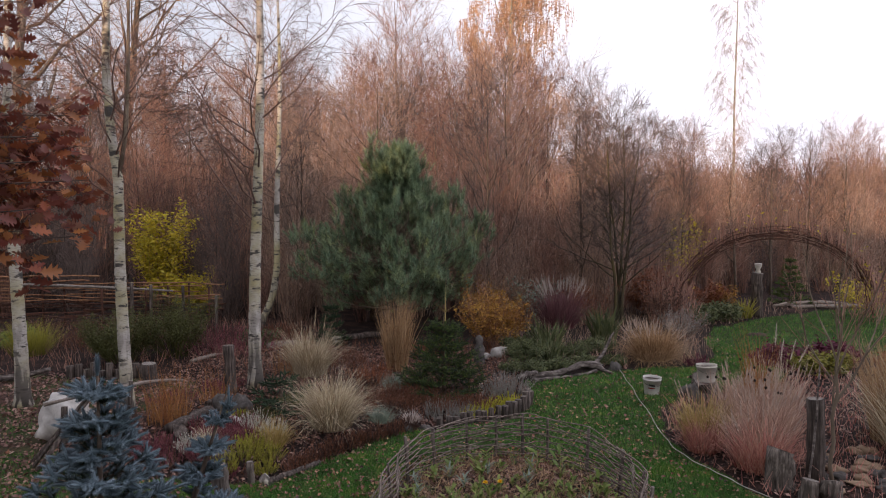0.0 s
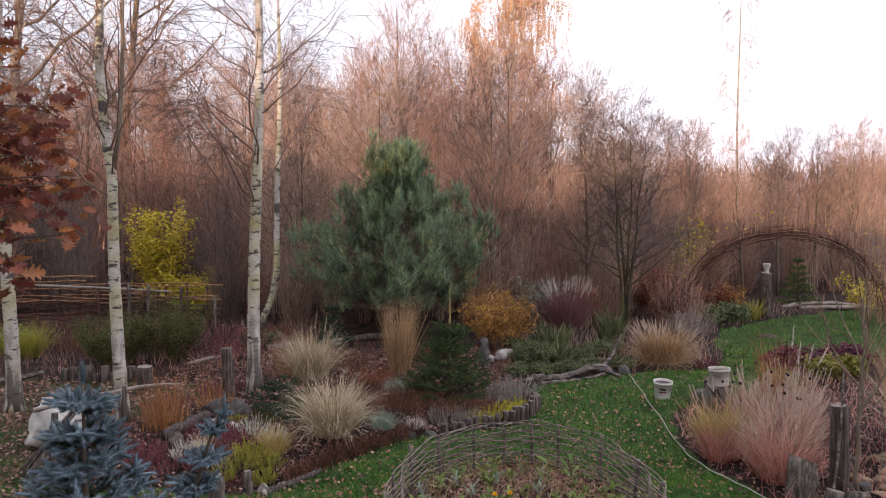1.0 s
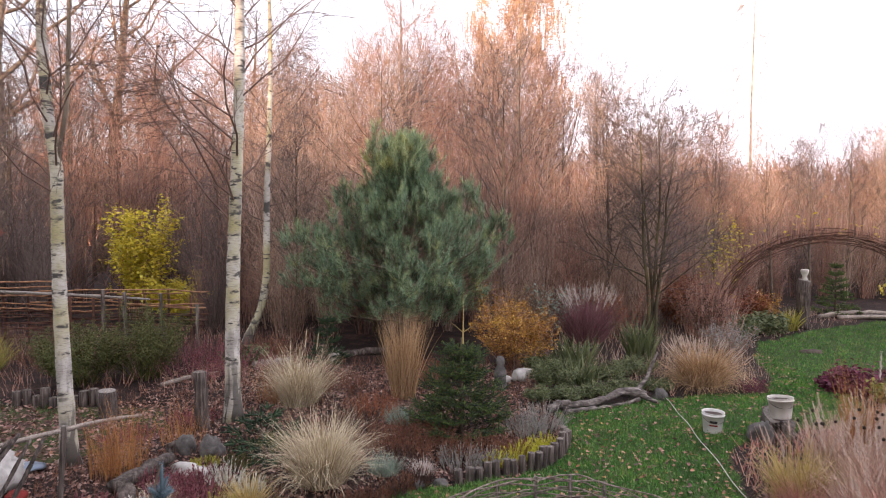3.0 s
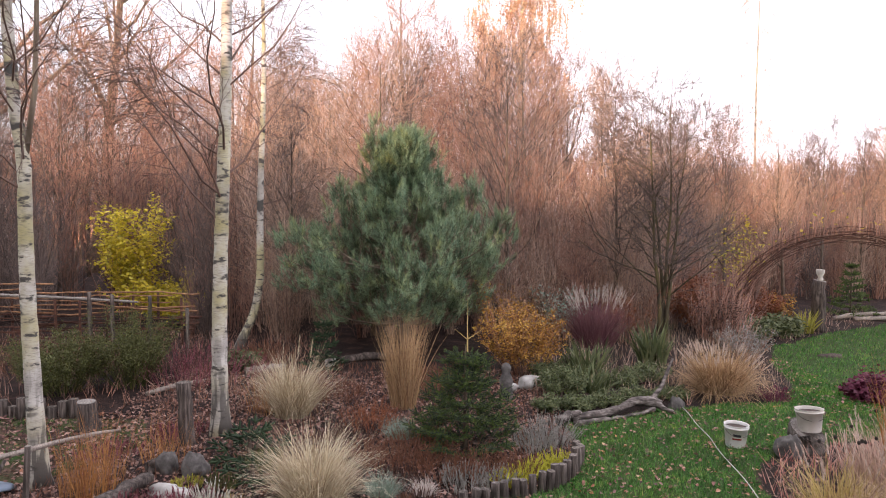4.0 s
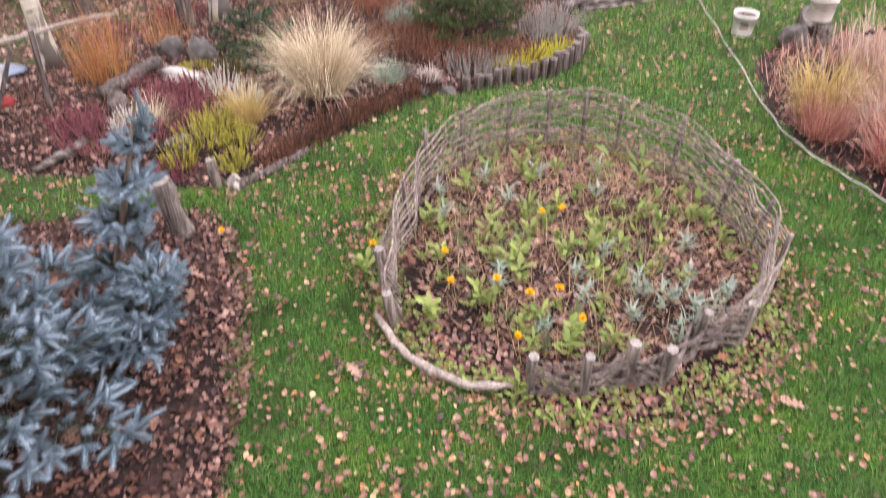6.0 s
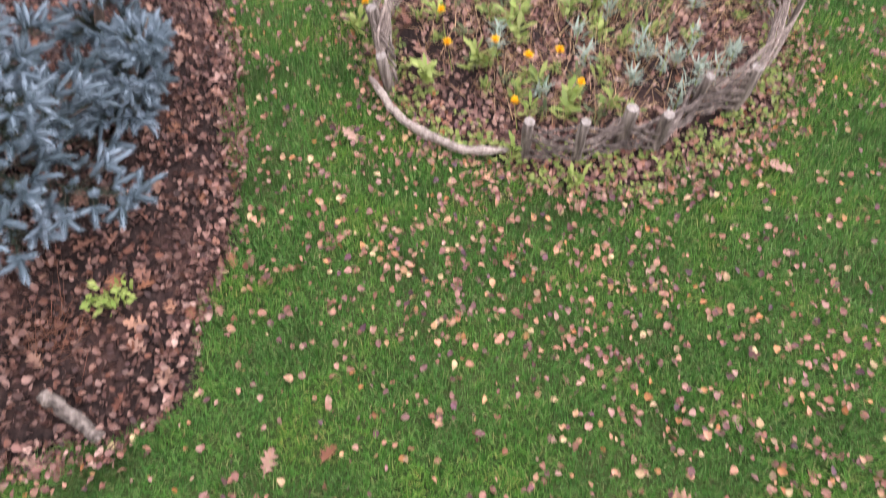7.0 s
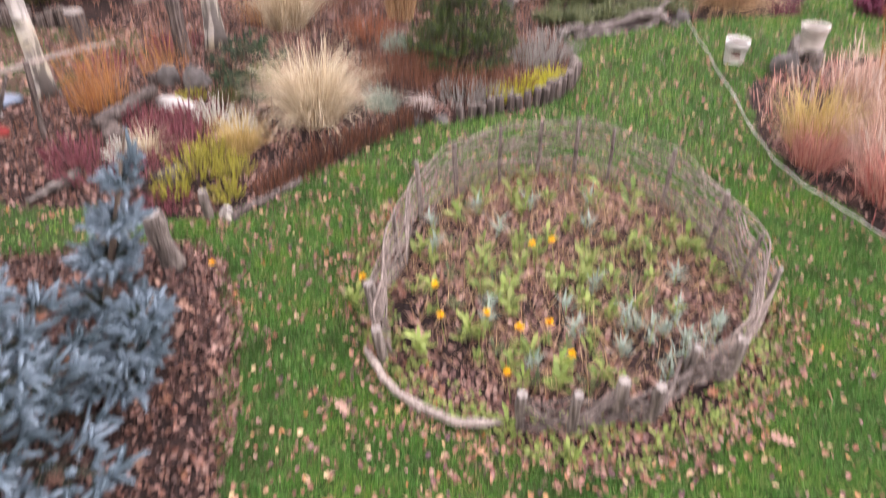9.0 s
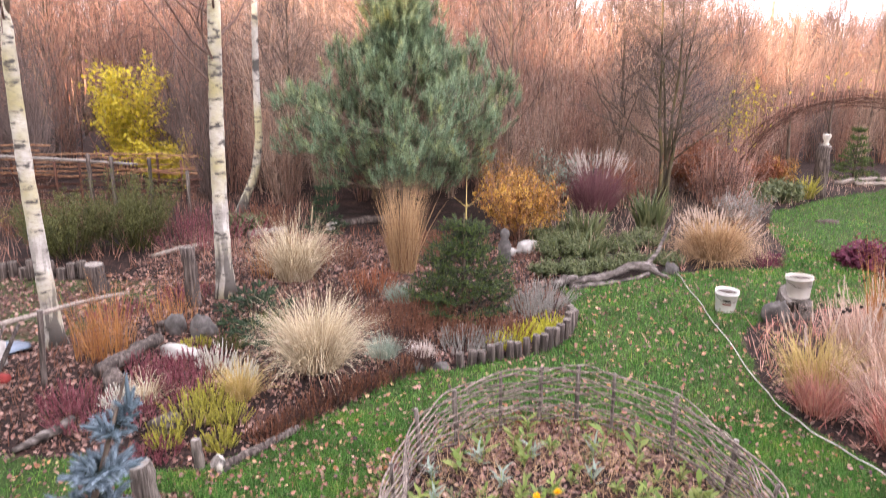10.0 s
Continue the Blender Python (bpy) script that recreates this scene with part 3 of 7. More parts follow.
def inside(poly, x, y):
    """Signed distance to a polygon's edge, positive inside."""
    x, y = np.asarray(x, float), np.asarray(y, float)
    odd, best = np.zeros(x.shape, bool), np.full(x.shape, 1e9)
    for (x0, y0), (x1, y1) in zip(poly, poly[1:] + poly[:1]):
        cross = (y0 > y) != (y1 > y)
        odd ^= cross & (x < (x1 - x0) * (y - y0) / (y1 - y0 if y1 != y0 else 1e-9) + x0)
        t = np.clip(((x - x0) * (x1 - x0) + (y - y0) * (y1 - y0)) / ((x1 - x0) ** 2 + (y1 - y0) ** 2), 0, 1)
        best = np.minimum(best, np.hypot(x - x0 - t * (x1 - x0), y - y0 - t * (y1 - y0)))
    return np.where(odd, best, -best)


def wavy(x, y):
    return 0.05 * np.sin(x * 5.1 + 1.7 * np.sin(y * 3.3)) + 0.04 * np.sin(y * 7.7 + x * 2.9) + 0.02 * np.sin(x * 17 + y * 13)


def ring_in(x, y):
    k = np.hypot((np.asarray(x) - RING_C[0]) / RING_R[0], (np.asarray(y) - RING_C[1]) / RING_R[1])
    return (1 - k) * 1.05


def bed_depth(x, y):
    """How far inside any bed, in metres (negative on the lawn)."""
    b = np.maximum(inside(BED_SPRUCE, x, y), np.maximum(inside(BED_MAIN, x, y), inside(BED_RIGHT, x, y)))
    return np.maximum(b, ring_in(x, y) + 0.17) + wavy(np.asarray(x, float), np.asarray(y, float)) * 0.7


def height_of(x, y):
    d = bed_depth(x, y)
    k = np.clip(d / 0.8, 0, 1)
    z = 0.07 * k * k * (3 - 2 * k) - 0.025 * np.exp(-((d - 0.03) / 0.05) ** 2)
    soft = 0.012 * np.sin(x * 1.3 + 0.5) * np.sin(y * 1.1) + 0.006 * np.sin(x * 4.1 + y * 2.3)
    far = np.clip((y - 15) / 20, 0, 1)
    return z + soft + far * 0.25 * np.sin(x * 0.35 + 1) * np.sin(y * 0.3)


def height(x, y):
    return float(height_of(np.array([float(x)]), np.array([float(y)]))[0])


def steps(*runs):
    out = []
    for a, b, s in runs:
        out.append(np.arange(a, b - 1e-6, s))
    return np.concatenate(out + [np.array([runs[-1][1]])])


def ground_material():
    """Mown grass, dark bed soil and woodland litter on one sheet."""
    m, nt, bsdf = start_mat("ground")
    # ground under the blades darkened, as shade in the gaps between them
    g1 = ramp_of(nt, spread_of(nt, noise_of(nt, 60, 6.0), 0.3, 0.7), [(0.012, 0.024, 0.007), (0.026, 0.052, 0.012), (0.05, 0.085, 0.02)])
    g2 = spread_of(nt, noise_of(nt, 1.6, 4.0), 0.4, 0.65)
    grass = mixed(nt, g2, g1, (0.045, 0.06, 0.02))
    # dark soil, deepened further for the shade between piled leaves
    s1 = ramp_of(nt, spread_of(nt, noise_of(nt, 45, 6.0), 0.3, 0.7), [(0.008, 0.0055, 0.005), (0.020, 0.013, 0.0115), (0.045, 0.029, 0.025)])
    vor = nt.nodes.new("ShaderNodeTexVoronoi")
    vor.inputs["Scale"].default_value = 48
    tc = nt.nodes.new("ShaderNodeTexCoord")
    nt.links.new(tc.outputs["Object"], vor.inputs["Vector"])
    sepc = nt.nodes.new("ShaderNodeSeparateColor")
    nt.links.new(vor.outputs["Color"], sepc.inputs[0])
    leafc = ramp_of(nt, sepc.outputs[0], [(0.018, 0.011, 0.010), (0.055, 0.03, 0.025), (0.12, 0.066, 0.052), (0.028, 0.016, 0.014)])
    soil = mixed(nt, spread_of(nt, noise_of(nt, 3.0, 5.0), 0.48, 0.72), s1, leafc)
    bed = nt.nodes.new("ShaderNodeAttribute")
    bed.attribute_name = "bed"
    lit = nt.nodes.new("ShaderNodeAttribute")
    lit.attribute_name = "litter"
    half = nt.nodes.new("ShaderNodeMath")
    half.operation = "MULTIPLY"
    nt.links.new(lit.outputs["Fac"], half.inputs[0])
    nt.links.new(spread_of(nt, noise_of(nt, 2.2, 6.0), 0.33, 0.58), half.inputs[1])
    col = mixed(nt, half.outputs[0], grass, leafc)
    edge = nt.nodes.new("ShaderNodeMath")
    edge.operation = "MULTIPLY_ADD"
    edge.inputs[1].default_value = 0.5
    nt.links.new(noise_of(nt, 25, 5.0), edge.inputs[0])
    nt.links.new(bed.outputs["Fac"], edge.inputs[2])
    col = mixed(nt, spread_of(nt, edge.outputs[0], 0.68, 0.86), col, soil)
    nt.links.new(col, bsdf.inputs["Base Color"])
    bsdf.inputs["Roughness"].default_value = 0.95
    bsdf.inputs["Specular IOR Level"].default_value = 0.15
    bp = nt.nodes.new("ShaderNodeBump")
    bp.inputs["Strength"].default_value, bp.inputs["Distance"].default_value = 0.7, 0.02
    nt.links.new(noise_of(nt, 55, 6.0), bp.inputs["Height"])
    nt.links.new(bp.outputs[0], bsdf.inputs["Normal"])
    return m


gx = np.unique(np.round(steps((-1500, -60, 240), (-60, -12, 4.0), (-12, -4, 0.3), (-4, 4, 0.07), (4, 12, 0.25), (12, 60, 4.0), (60, 1500, 240)), 4))
gy = np.unique(np.round(steps((-1500, -60, 240), (-60, 0, 5.0), (0, 3, 0.25), (3, 10, 0.07), (10, 20, 0.25), (20, 60, 2.5), (60, 1500, 240)), 4))
GX, GY = np.meshgrid(gx, gy)
gz = height_of(GX, GY)
gi = (np.arange(len(gy) - 1)[:, None] * len(gx) + np.arange(len(gx) - 1)).reshape(-1)
ground_geo = Geo().add(np.stack([GX, GY, gz], -1), np.stack([gi, gi + 1, gi + 1 + len(gx), gi + len(gx)], -1))
ground_me = ground_geo.mesh("ground", ground_material(), True)
for key, val in (("bed", np.clip(bed_depth(GX, GY) / 0.12 * 0.5 + 0.5, 0, 1)), ("litter", np.clip(inside(LITTER, GX, GY) / 0.8 + 0.4, 0, 1))):
    ga = ground_me.attributes.new(key, "FLOAT", "POINT")
    ga.data.foreach_set("value", val.astype(np.float32).reshape(-1))
ground = tagged(new("ground", ground_me), "garden ground of mown lawn, dark planting beds and leaf-strewn woodland floor", "ground", kind="structure")

# an added, unseen wall behind the camera, which keeps the low sun off the garden
wall_geo = Geo()
# the left length stands higher, to shade the left of the woods
for wx0, wx1, wh in ((-15.0, 16.0, 7.6), (-34.0, -15.002, 8.6)):
    wv = np.array([[x, y, z] for x in (wx0, wx1) for y in (-11.4, -11.0) for z in (-0.1, wh)], float)
    wall_geo.add(wv, np.array([[0, 1, 3, 2], [4, 6, 7, 5], [0, 4, 5, 1], [2, 3, 7, 6], [1, 5, 7, 3], [0, 2, 6, 4]]))
tagged(new("wall_south", wall_geo.mesh("wall_south", M["render_wall"])), "plain unseen wall added behind the camera to block the low sun", "wall", kind="structure")

# ---- leaf shapes ----
BIRCH_LEAF = (np.array([[0, -.46, 0], [.25, -.36, .10], [.38, -.10, .15], [.26, .20, .10], [0, .52, .02], [-.26, .20, .12], [-.38, -.10, .17], [-.25, -.36, .10]], float),
              [np.array([[0, 1, 2, 3, 4], [4, 5, 6, 7, 0]])])


def oak_leaf():
    side = [(.015, -.62), (.02, -.44), (.09, -.38), (.27, -.30), (.10, -.20), (.38, -.04), (.12, .06), (.33, .25), (.10, .28), (.15, .42), (.0, .55)]
    v, f = [], []
    for x, y in side:
        v += [(-x, y + abs(x) * .1, abs(x) * .35), (0, y, 0), (x, y + abs(x) * .1, abs(x) * .3)]
    for i in range(len(side) - 1):
        a = i * 3
        f += [(a, a + 1, a + 4, a + 3), (a + 1, a + 2, a + 5, a + 4)]
    return np.array(v, float), [np.array(f)]


OAK_LEAF = oak_leaf()
SMALL_LEAF = (np.array([[0, -.5, 0], [.3, 0, .06], [0, .5, 0], [-.3, 0, .06]], float), [np.array([[0, 1, 2], [0, 2, 3]])])


def leaves_on(geo, Q, n, size, shape=SMALL_LEAF, jitter=0.05, hang=0.0):
    """n leaves scattered along each of the lines Q."""
    t = rng.random((len(Q), n))
    p, _ = along(Q, t)
    p = p.reshape(-1, 3) + rng.normal(0, jitter, (len(Q) * n, 3))
    k = len(p)
    scatter(geo, shape, p, rnd(0, 6.283, k), rnd(-0.9, 0.9, k) + hang, rnd(-0.9, 0.9, k), rnd(0.7, 1.25, k) * size)


# ---- trees of the woods ----
def trunk_line(h, K=9, wob=0.05, lean=(0, 0)):
    s = np.linspace(0, 1, K)
    p = np.stack([lean[0] * s * h, lean[1] * s * h, s * h], -1)
    j = np.cumsum(rng.normal(0, wob * h / K, (K, 2)), 0)
    p[:, :2] += j - j[0]
    return p[None]


def bare_tree(h, r, limbs=16, limb_len=0.36, up=0.3, ang=0.7, t0=0.22, fine=5, lean=(0, 0), wob=0.05, twig_r=0.0085):
    """A leafless tree: trunk, then limbs, branches and twigs."""
    P = trunk_line(h, 9, wob, lean)
    R = r * (1 - 0.93 * np.linspace(0, 1, 9) ** 0.9)[None]
    tr, cr = Geo(), Geo()
    tubes(tr, P, R, 7)
    L1, R1 = grow(P, R, limbs, t0, 0.97, h * limb_len, ang, 6, up=up, wob=0.16, thin=0.5, tip=0.25, fall=0.55)
    tubes(tr, L1, R1, 4, cap=False)
    L2, R2 = grow(L1, R1, 6, 0.2, 1.0, h * limb_len * 0.42, 0.75, 4, up=up * 0.6, wob=0.14, thin=0.55, tip=0.3)
    tubes(cr, L2, np.maximum(R2, 0.004), 3, cap=False)
    Q = twigs(cr, L2, R2, 4, 0.15, 1.0, h * limb_len * 0.25, 0.7, twig_r, up=0.1)
    Q2 = np.stack([Q[:, 0], Q[:, 1]], 1)
    twigs(cr, Q2, np.full((len(Q2), 2), 0.003), max(2, fine - 2), 0.15, 1.0, h * limb_len * 0.13, 0.65, twig_r * 0.75, up=0.1)
    return tr, cr, Q2


def thicket(h, stems=20, spread=0.5, twig_r=0.006):
    """Many thin upright shoots from one stool."""
    K = 6
    s = np.linspace(0, 1, K)
    az = rng.random(stems) * 6.283
    out = spread * rnd(0.15, 1.0, stems)
    hh = h * rnd(0.55, 1.05, stems)
    base = np.stack([np.cos(az), np.sin(az)], -1) * rnd(0.0, 0.28, stems, 1)
    P = np.zeros((stems, K, 3))
    P[..., 0] = base[:, :1] + np.cos(az)[:, None] * out[:, None] * (s ** 1.4) * h * 0.4
    P[..., 1] = base[:, 1:] + np.sin(az)[:, None] * out[:, None] * (s ** 1.4) * h * 0.4
    P[..., 2] = hh[:, None] * s
    P += np.cumsum(rng.normal(0, 0.02 * h, P.shape) * (s > 0)[:, None], 1)
    R = rnd(0.005, 0.016, stems, 1) * (1 - 0.75 * s)
    st, tw = Geo(), Geo()
    tubes(st, P, R, 3, cap=False)
    Q = twigs(tw, P, R, 8, 0.1, 1.0, h * 0.24, 0.75, twig_r, up=0.1)
    Q = np.stack([Q[:, 0], Q[:, 1]], 1)
    twigs(tw, Q, np.full((len(Q), 2), 0.003), 3, 0.1, 1.0, h * 0.10, 0.6, twig_r * 0.8, up=0.1)
    return st, tw


def tree_kind(name, geos, mats, parts, label, category, group):
    base = new(name)
    tagged(base, label, category, group)
    for g, mt, pn in zip(geos, mats, parts):
        part(pn, g, mt, base, smooth=pn in ("trunk", "stool"))
    return base


def stem_clump(h, stems=7, spread=0.10, twig_r=0.0065):
    """A stool-grown tree: several slender stems that fan out, with upright branches and fine twigs."""
    K = 8
    s = np.linspace(0, 1, K)
    az = np.arange(stems) * 6.283 / stems + rnd(-0.5, 0.5, stems)
    hh = h * rnd(0.68, 1.0, stems)
    P = np.zeros((stems, K, 3))
    fan = (spread * rnd(0.3, 1.5, stems) * h)[:, None] * s ** 1.25
    P[..., 0] = np.cos(az)[:, None] * (0.12 + fan)
    P[..., 1] = np.sin(az)[:, None] * (0.12 + fan)
    P[..., 2] = hh[:, None] * s
    P[..., :2] += np.cumsum(rng.normal(0, 0.008 * h, (stems, K, 2)) * (s > 0)[:, None], 1)
    R = rnd(0.028, 0.05, stems, 1) * (1 - 0.9 * s)
    tr, cr = Geo(), Geo()
    tubes(tr, P, R, 5, cap=False)
    L1, R1 = grow(P, R, 11, 0.2, 0.98, h * 0.27, 0.62, 5, up=0.25, wob=0.16, thin=0.42, tip=0.25, fall=0.5)
    tubes(cr, L1, np.maximum(R1, 0.004), 3, cap=False)
    Q = twigs(cr, L1, R1, 7, 0.12, 1.0, h * 0.13, 0.7, twig_r, up=0.1)
    Q = np.stack([Q[:, 0], Q[:, 1]], 1)
    twigs(cr, Q, np.full((len(Q), 2), 0.003), 3, 0.15, 1.0, h * 0.07, 0.7, twig_r * 0.75, up=0.1)
    return tr, cr


kinds_tree, kinds_shrub = [], []
for i, (mt, mc) in enumerate([("bark", "twig_red"), ("bark_pale", "twig_tan"), ("bark", "twig_dark"), ("bark_pale", "twig_red"), ("bark", "twig_tan")]):
    tr, cr, _ = bare_tree(8.0, 0.060 + 0.008 * i, limbs=19 + i, limb_len=0.34, twig_r=0.0075, up=0.35 - 0.04 * i, ang=0.55 + 0.07 * i, lean=(rnd(-0.06, 0.06), rnd(-0.05, 0.05)))
    if i in (1, 3):
        tr, cr = stem_clump(8.0, 6 + i, 0.12 + 0.02 * i)
    kinds_tree.append(((tr, cr), (M[mt], M[mc])))
for i, (mt, mc) in enumerate([("twig_red", "twig_red"), ("twig_tan", "twig_tan"), ("twig_dark", "twig_dark"), ("twig_red", "twig_tan")]):
    st, tw = thicket(4.0, 30 + 2 * i, 0.25 + 0.12 * i)
    kinds_shrub.append(((st, tw), (M[mt], M[mc])))

TREE_LABEL = ["bare tree of several slender stems with red-brown twigs", "bare tree of many thin stems with tan twigs", "dark bare tree with fine twigs in the woods", "bare grey-barked tree of fanning stems with reddish twigs",
              "bare woodland tree with brown bark and tan twigs"]
SHRUB_LABEL = ["bare thicket of red-brown shoots at the wood's edge", "bare shrub of tan shoots at the wood's edge", "dark leafless shrub with fine twigs", "leafless shrub of reddish stems and tan twigs"]
made_tree, made_shrub = {}, {}


def plant_wood(store, kinds, labels, k, x, y, h, unit_h, name, parts, category, group):
    m = pose(x, y, height(x, y) - 0.05, 0, 0, rnd(0, 360)) @ Matrix.Diagonal((h / unit_h * rnd(0.85, 1.2), h / unit_h * rnd(0.85, 1.2), h / unit_h, 1))
    if k not in store:
        store[k] = tree_kind(name, kinds[k][0], kinds[k][1], parts, labels[k], category, group)
        store[k].matrix_basis = m
        return
    src = store[k]
    ob = src.copy()
    scene.collection.objects.link(ob)
    ob.matrix_basis = m
    for ch in src.children:
        c = ch.copy()
        scene.collection.objects.link(c)
        c.parent = ob


def skyline(x, y):
    """How high the wood stands above the eye, per metre of distance, by the way it is seen from the garden."""
    return float(np.interp(x / (y - 0.6), [-0.75, -0.45, -0.25, -0.05, 0.05, 0.12, 0.19, 0.26, 0.34, 0.45, 0.62, 0.9],
                           [0.175, 0.185, 0.205, 0.225, 0.22, 0.205, 0.16, 0.12, 0.10, 0.09, 0.105, 0.12]))


def edge_y(x):
    """Front line of the woods."""
    return float(np.interp(x, [-16, -7, -5.5, -3, 0, 2, 3.5, 6, 10, 16], [14.5, 15.8, 16.4, 15.6, 16.6, 16.4, 16.6, 19.2, 21.0, 22.5]))


for row, (n, depth0, depth1) in enumerate([(64, 0.2, 2.2), (56, 2.2, 5.5)]):
    for i in range(n):
        x = -13.5 + 29 * (i + rnd(0, 1)) / n if row == 0 else -17 + 36 * (i + rnd(0, 1)) / n
        y = edge_y(x) + rnd(depth0, depth1)
        left, right = x < -4.5, x > 4.0
        if abs(x / (y - 0.6) + 0.40) < 0.055:      # the gap in which the yellow shrub stands
            y = 18.6 + depth1 * 0.4
        # more dark-twigged shrubs at left, their colour standing in for shade there
        k = int(rng.choice(4, p=[0.30, 0.04, 0.54, 0.12] if left else ([0.3, 0.25, 0.2, 0.25] if right else [0.20, 0.52, 0.0, 0.28])))
        h = rnd(2.4, 4.4) if not right else rnd(1.8, 3.2)
        plant_wood(made_shrub, kinds_shrub, SHRUB_LABEL, k, x, y, h, 4.0, "shrub", ("stool", "crown"), "shrub", "bare shrubs at the wood's edge")
for n, y0, y1, half in [(60, 20.5, 27, 19), (48, 27, 37, 27), (30, 37, 50, 38)]:
    for i in range(n):
        y = rnd(y0, y1)
        x = -half + 2 * half * (i + rnd(0, 1)) / n
        if y < edge_y(x) + 2.0:
            y = edge_y(x) + rnd(2.0, 5.0)
        h = max(3.0, 2.4 + y * skyline(x, y) * rnd(0.72, 1.04))
        u = x / y
        # the left woods' shade is imitated by choosing more dark-twigged trees
        k = int(rng.choice(5, p=[0.24, 0.10, 0.40, 0.18, 0.08] if u < -0.28 else [0.27, 0.33, 0.05, 0.27, 0.08]))
        plant_wood(made_tree, kinds_tree, TREE_LABEL, k, x, y, h, 8.0, "tree", ("trunk", "crown"), "tree", "bare trees of the wood")

# crooked small trees that stand before the thicket
for i in range(16):
    x = -12.5 + 26.0 * (i + rnd(0.1, 0.9)) / 16
    if -8.2 < x < -4.6:
        continue
    y = edge_y(x) + rnd(-0.3, 0.9)
    h = min(rnd(4.0, 5.6), 2.4 + y * skyline(x, y) * 0.95)
    plant_wood(made_tree, kinds_tree, TREE_LABEL, 2 if i % 3 else 4, x, y, h, 8.0, "tree", ("trunk", "crown"), "tree", "bare trees of the wood")

# low shoots at the foot of the wood
for i in range(24):
    x = -7.6 + 12.4 * (i + rnd(0.1, 0.9)) / 24
    y = edge_y(x) - rnd(0.1, 0.7)
    if abs(x / (y - 0.6) + 0.40) < 0.05:
        continue
    plant_wood(made_shrub, kinds_shrub, SHRUB_LABEL, (1, 3, 1, 0)[i % 4] if x > -4.2 else (2, 0)[i % 2], x, y, rnd(1.3, 2.4), 4.0, "shrub", ("stool", "crown"), "shrub", "bare shrubs at the wood's edge")

# far wood that closes the distance, a tangle that nobody could count
far = Geo()
fa = rnd(-1.0, 1.0, 2600)
fd = rnd(52, 85, 2600)
fx, fy = np.sin(fa) * fd, np.cos(fa) * fd
fh = 2.4 + fd * np.interp(np.tan(fa), [-1.5, -0.3, 0.0, 0.15, 0.3, 1.5], [0.07, 0.08, 0.10, 0.09, 0.06, 0.07]) * rnd(0.4, 1.0, 2600)
FP = np.zeros((2600, 4, 3))
fs = np.linspace(0, 1, 4)
FP[..., 0] = fx[:, None] + np.cumsum(rng.normal(0, 0.25, (2600, 4)), 1)
FP[..., 1] = fy[:, None]
FP[..., 2] = fh[:, None] * fs
FR = 0.09 * (1 - 0.8 * fs)[None] * np.ones((2600, 1))
tubes(far, FP, FR, 3, cap=False)
FQ = twigs(far, FP, FR, 9, 0.15, 1.0, 2.4, 0.6, 0.035, up=0.2)
tagged(new("far_woods", far.mesh("far_woods", M["twig_red"])), "distant brown leafless woods behind the garden", "woods", kind="stuff")

# ---- the large single trees behind ----
def leafy_weeper(name, x, y, h, label):
    """Tall birch that still holds golden leaves on hanging twigs."""
    t = thing(name, x, y, label, "tree")
    tr, cr, lf = Geo(), Geo(), Geo()
    P = trunk_line(h, 10, 0.03)
    R = 0.20 * (1 - 0.92 * np.linspace(0, 1, 10))[None]
    tubes(tr, P, R, 8)
    L1, R1 = grow(P, R, 34, 0.28, 0.98, h * 0.27, 0.6, 6, up=0.25, wob=0.1, thin=0.4, tip=0.2)
    for lp, lr in zip(L1, R1):
        lb = Geo()
        tubes(lb, lp[None], lr[None], 4, cap=False)
        part("limb", lb, M["birch"], t)
    L2, R2 = grow(L1, R1, 6, 0.3, 1.0, h * 0.13, 0.7, 5, up=-0.75, wob=0.08, thin=0.5)
    tubes(cr, L2, np.maximum(R2, 0.006), 3, cap=False)
    for W, m, ln in ((L2, 9, 1.7), (L1, 10, 1.4)):
        p, _ = along(W, rnd(0.15, 1.0, len(W), m))
        p = p.reshape(-1, 3) + rng.normal(0, 0.12, (len(W) * m, 3))
        e = p + np.stack([rng.normal(0, 0.12, len(p)), rng.normal(0, 0.12, len(p)), -ln * rnd(0.5, 1.2, len(p))], -1)
        spikes(cr, p, e, 0.014)
        leaves_on(lf, np.stack([p, e], 1), 11, 0.12, jitter=0.06, hang=1.2)
    part("trunk", tr, M["birch"], t, "pale birch trunk", True)
    part("crown", cr, M["leaf_gold"], t)
    part("foliage", lf, M["leaf_gold"], t, "golden-orange hanging leaves")


leafy_weeper("weeping_birch", 3.9, 42.0, 20.0, "tall weeping birch with golden-orange leaves lit by low sun")


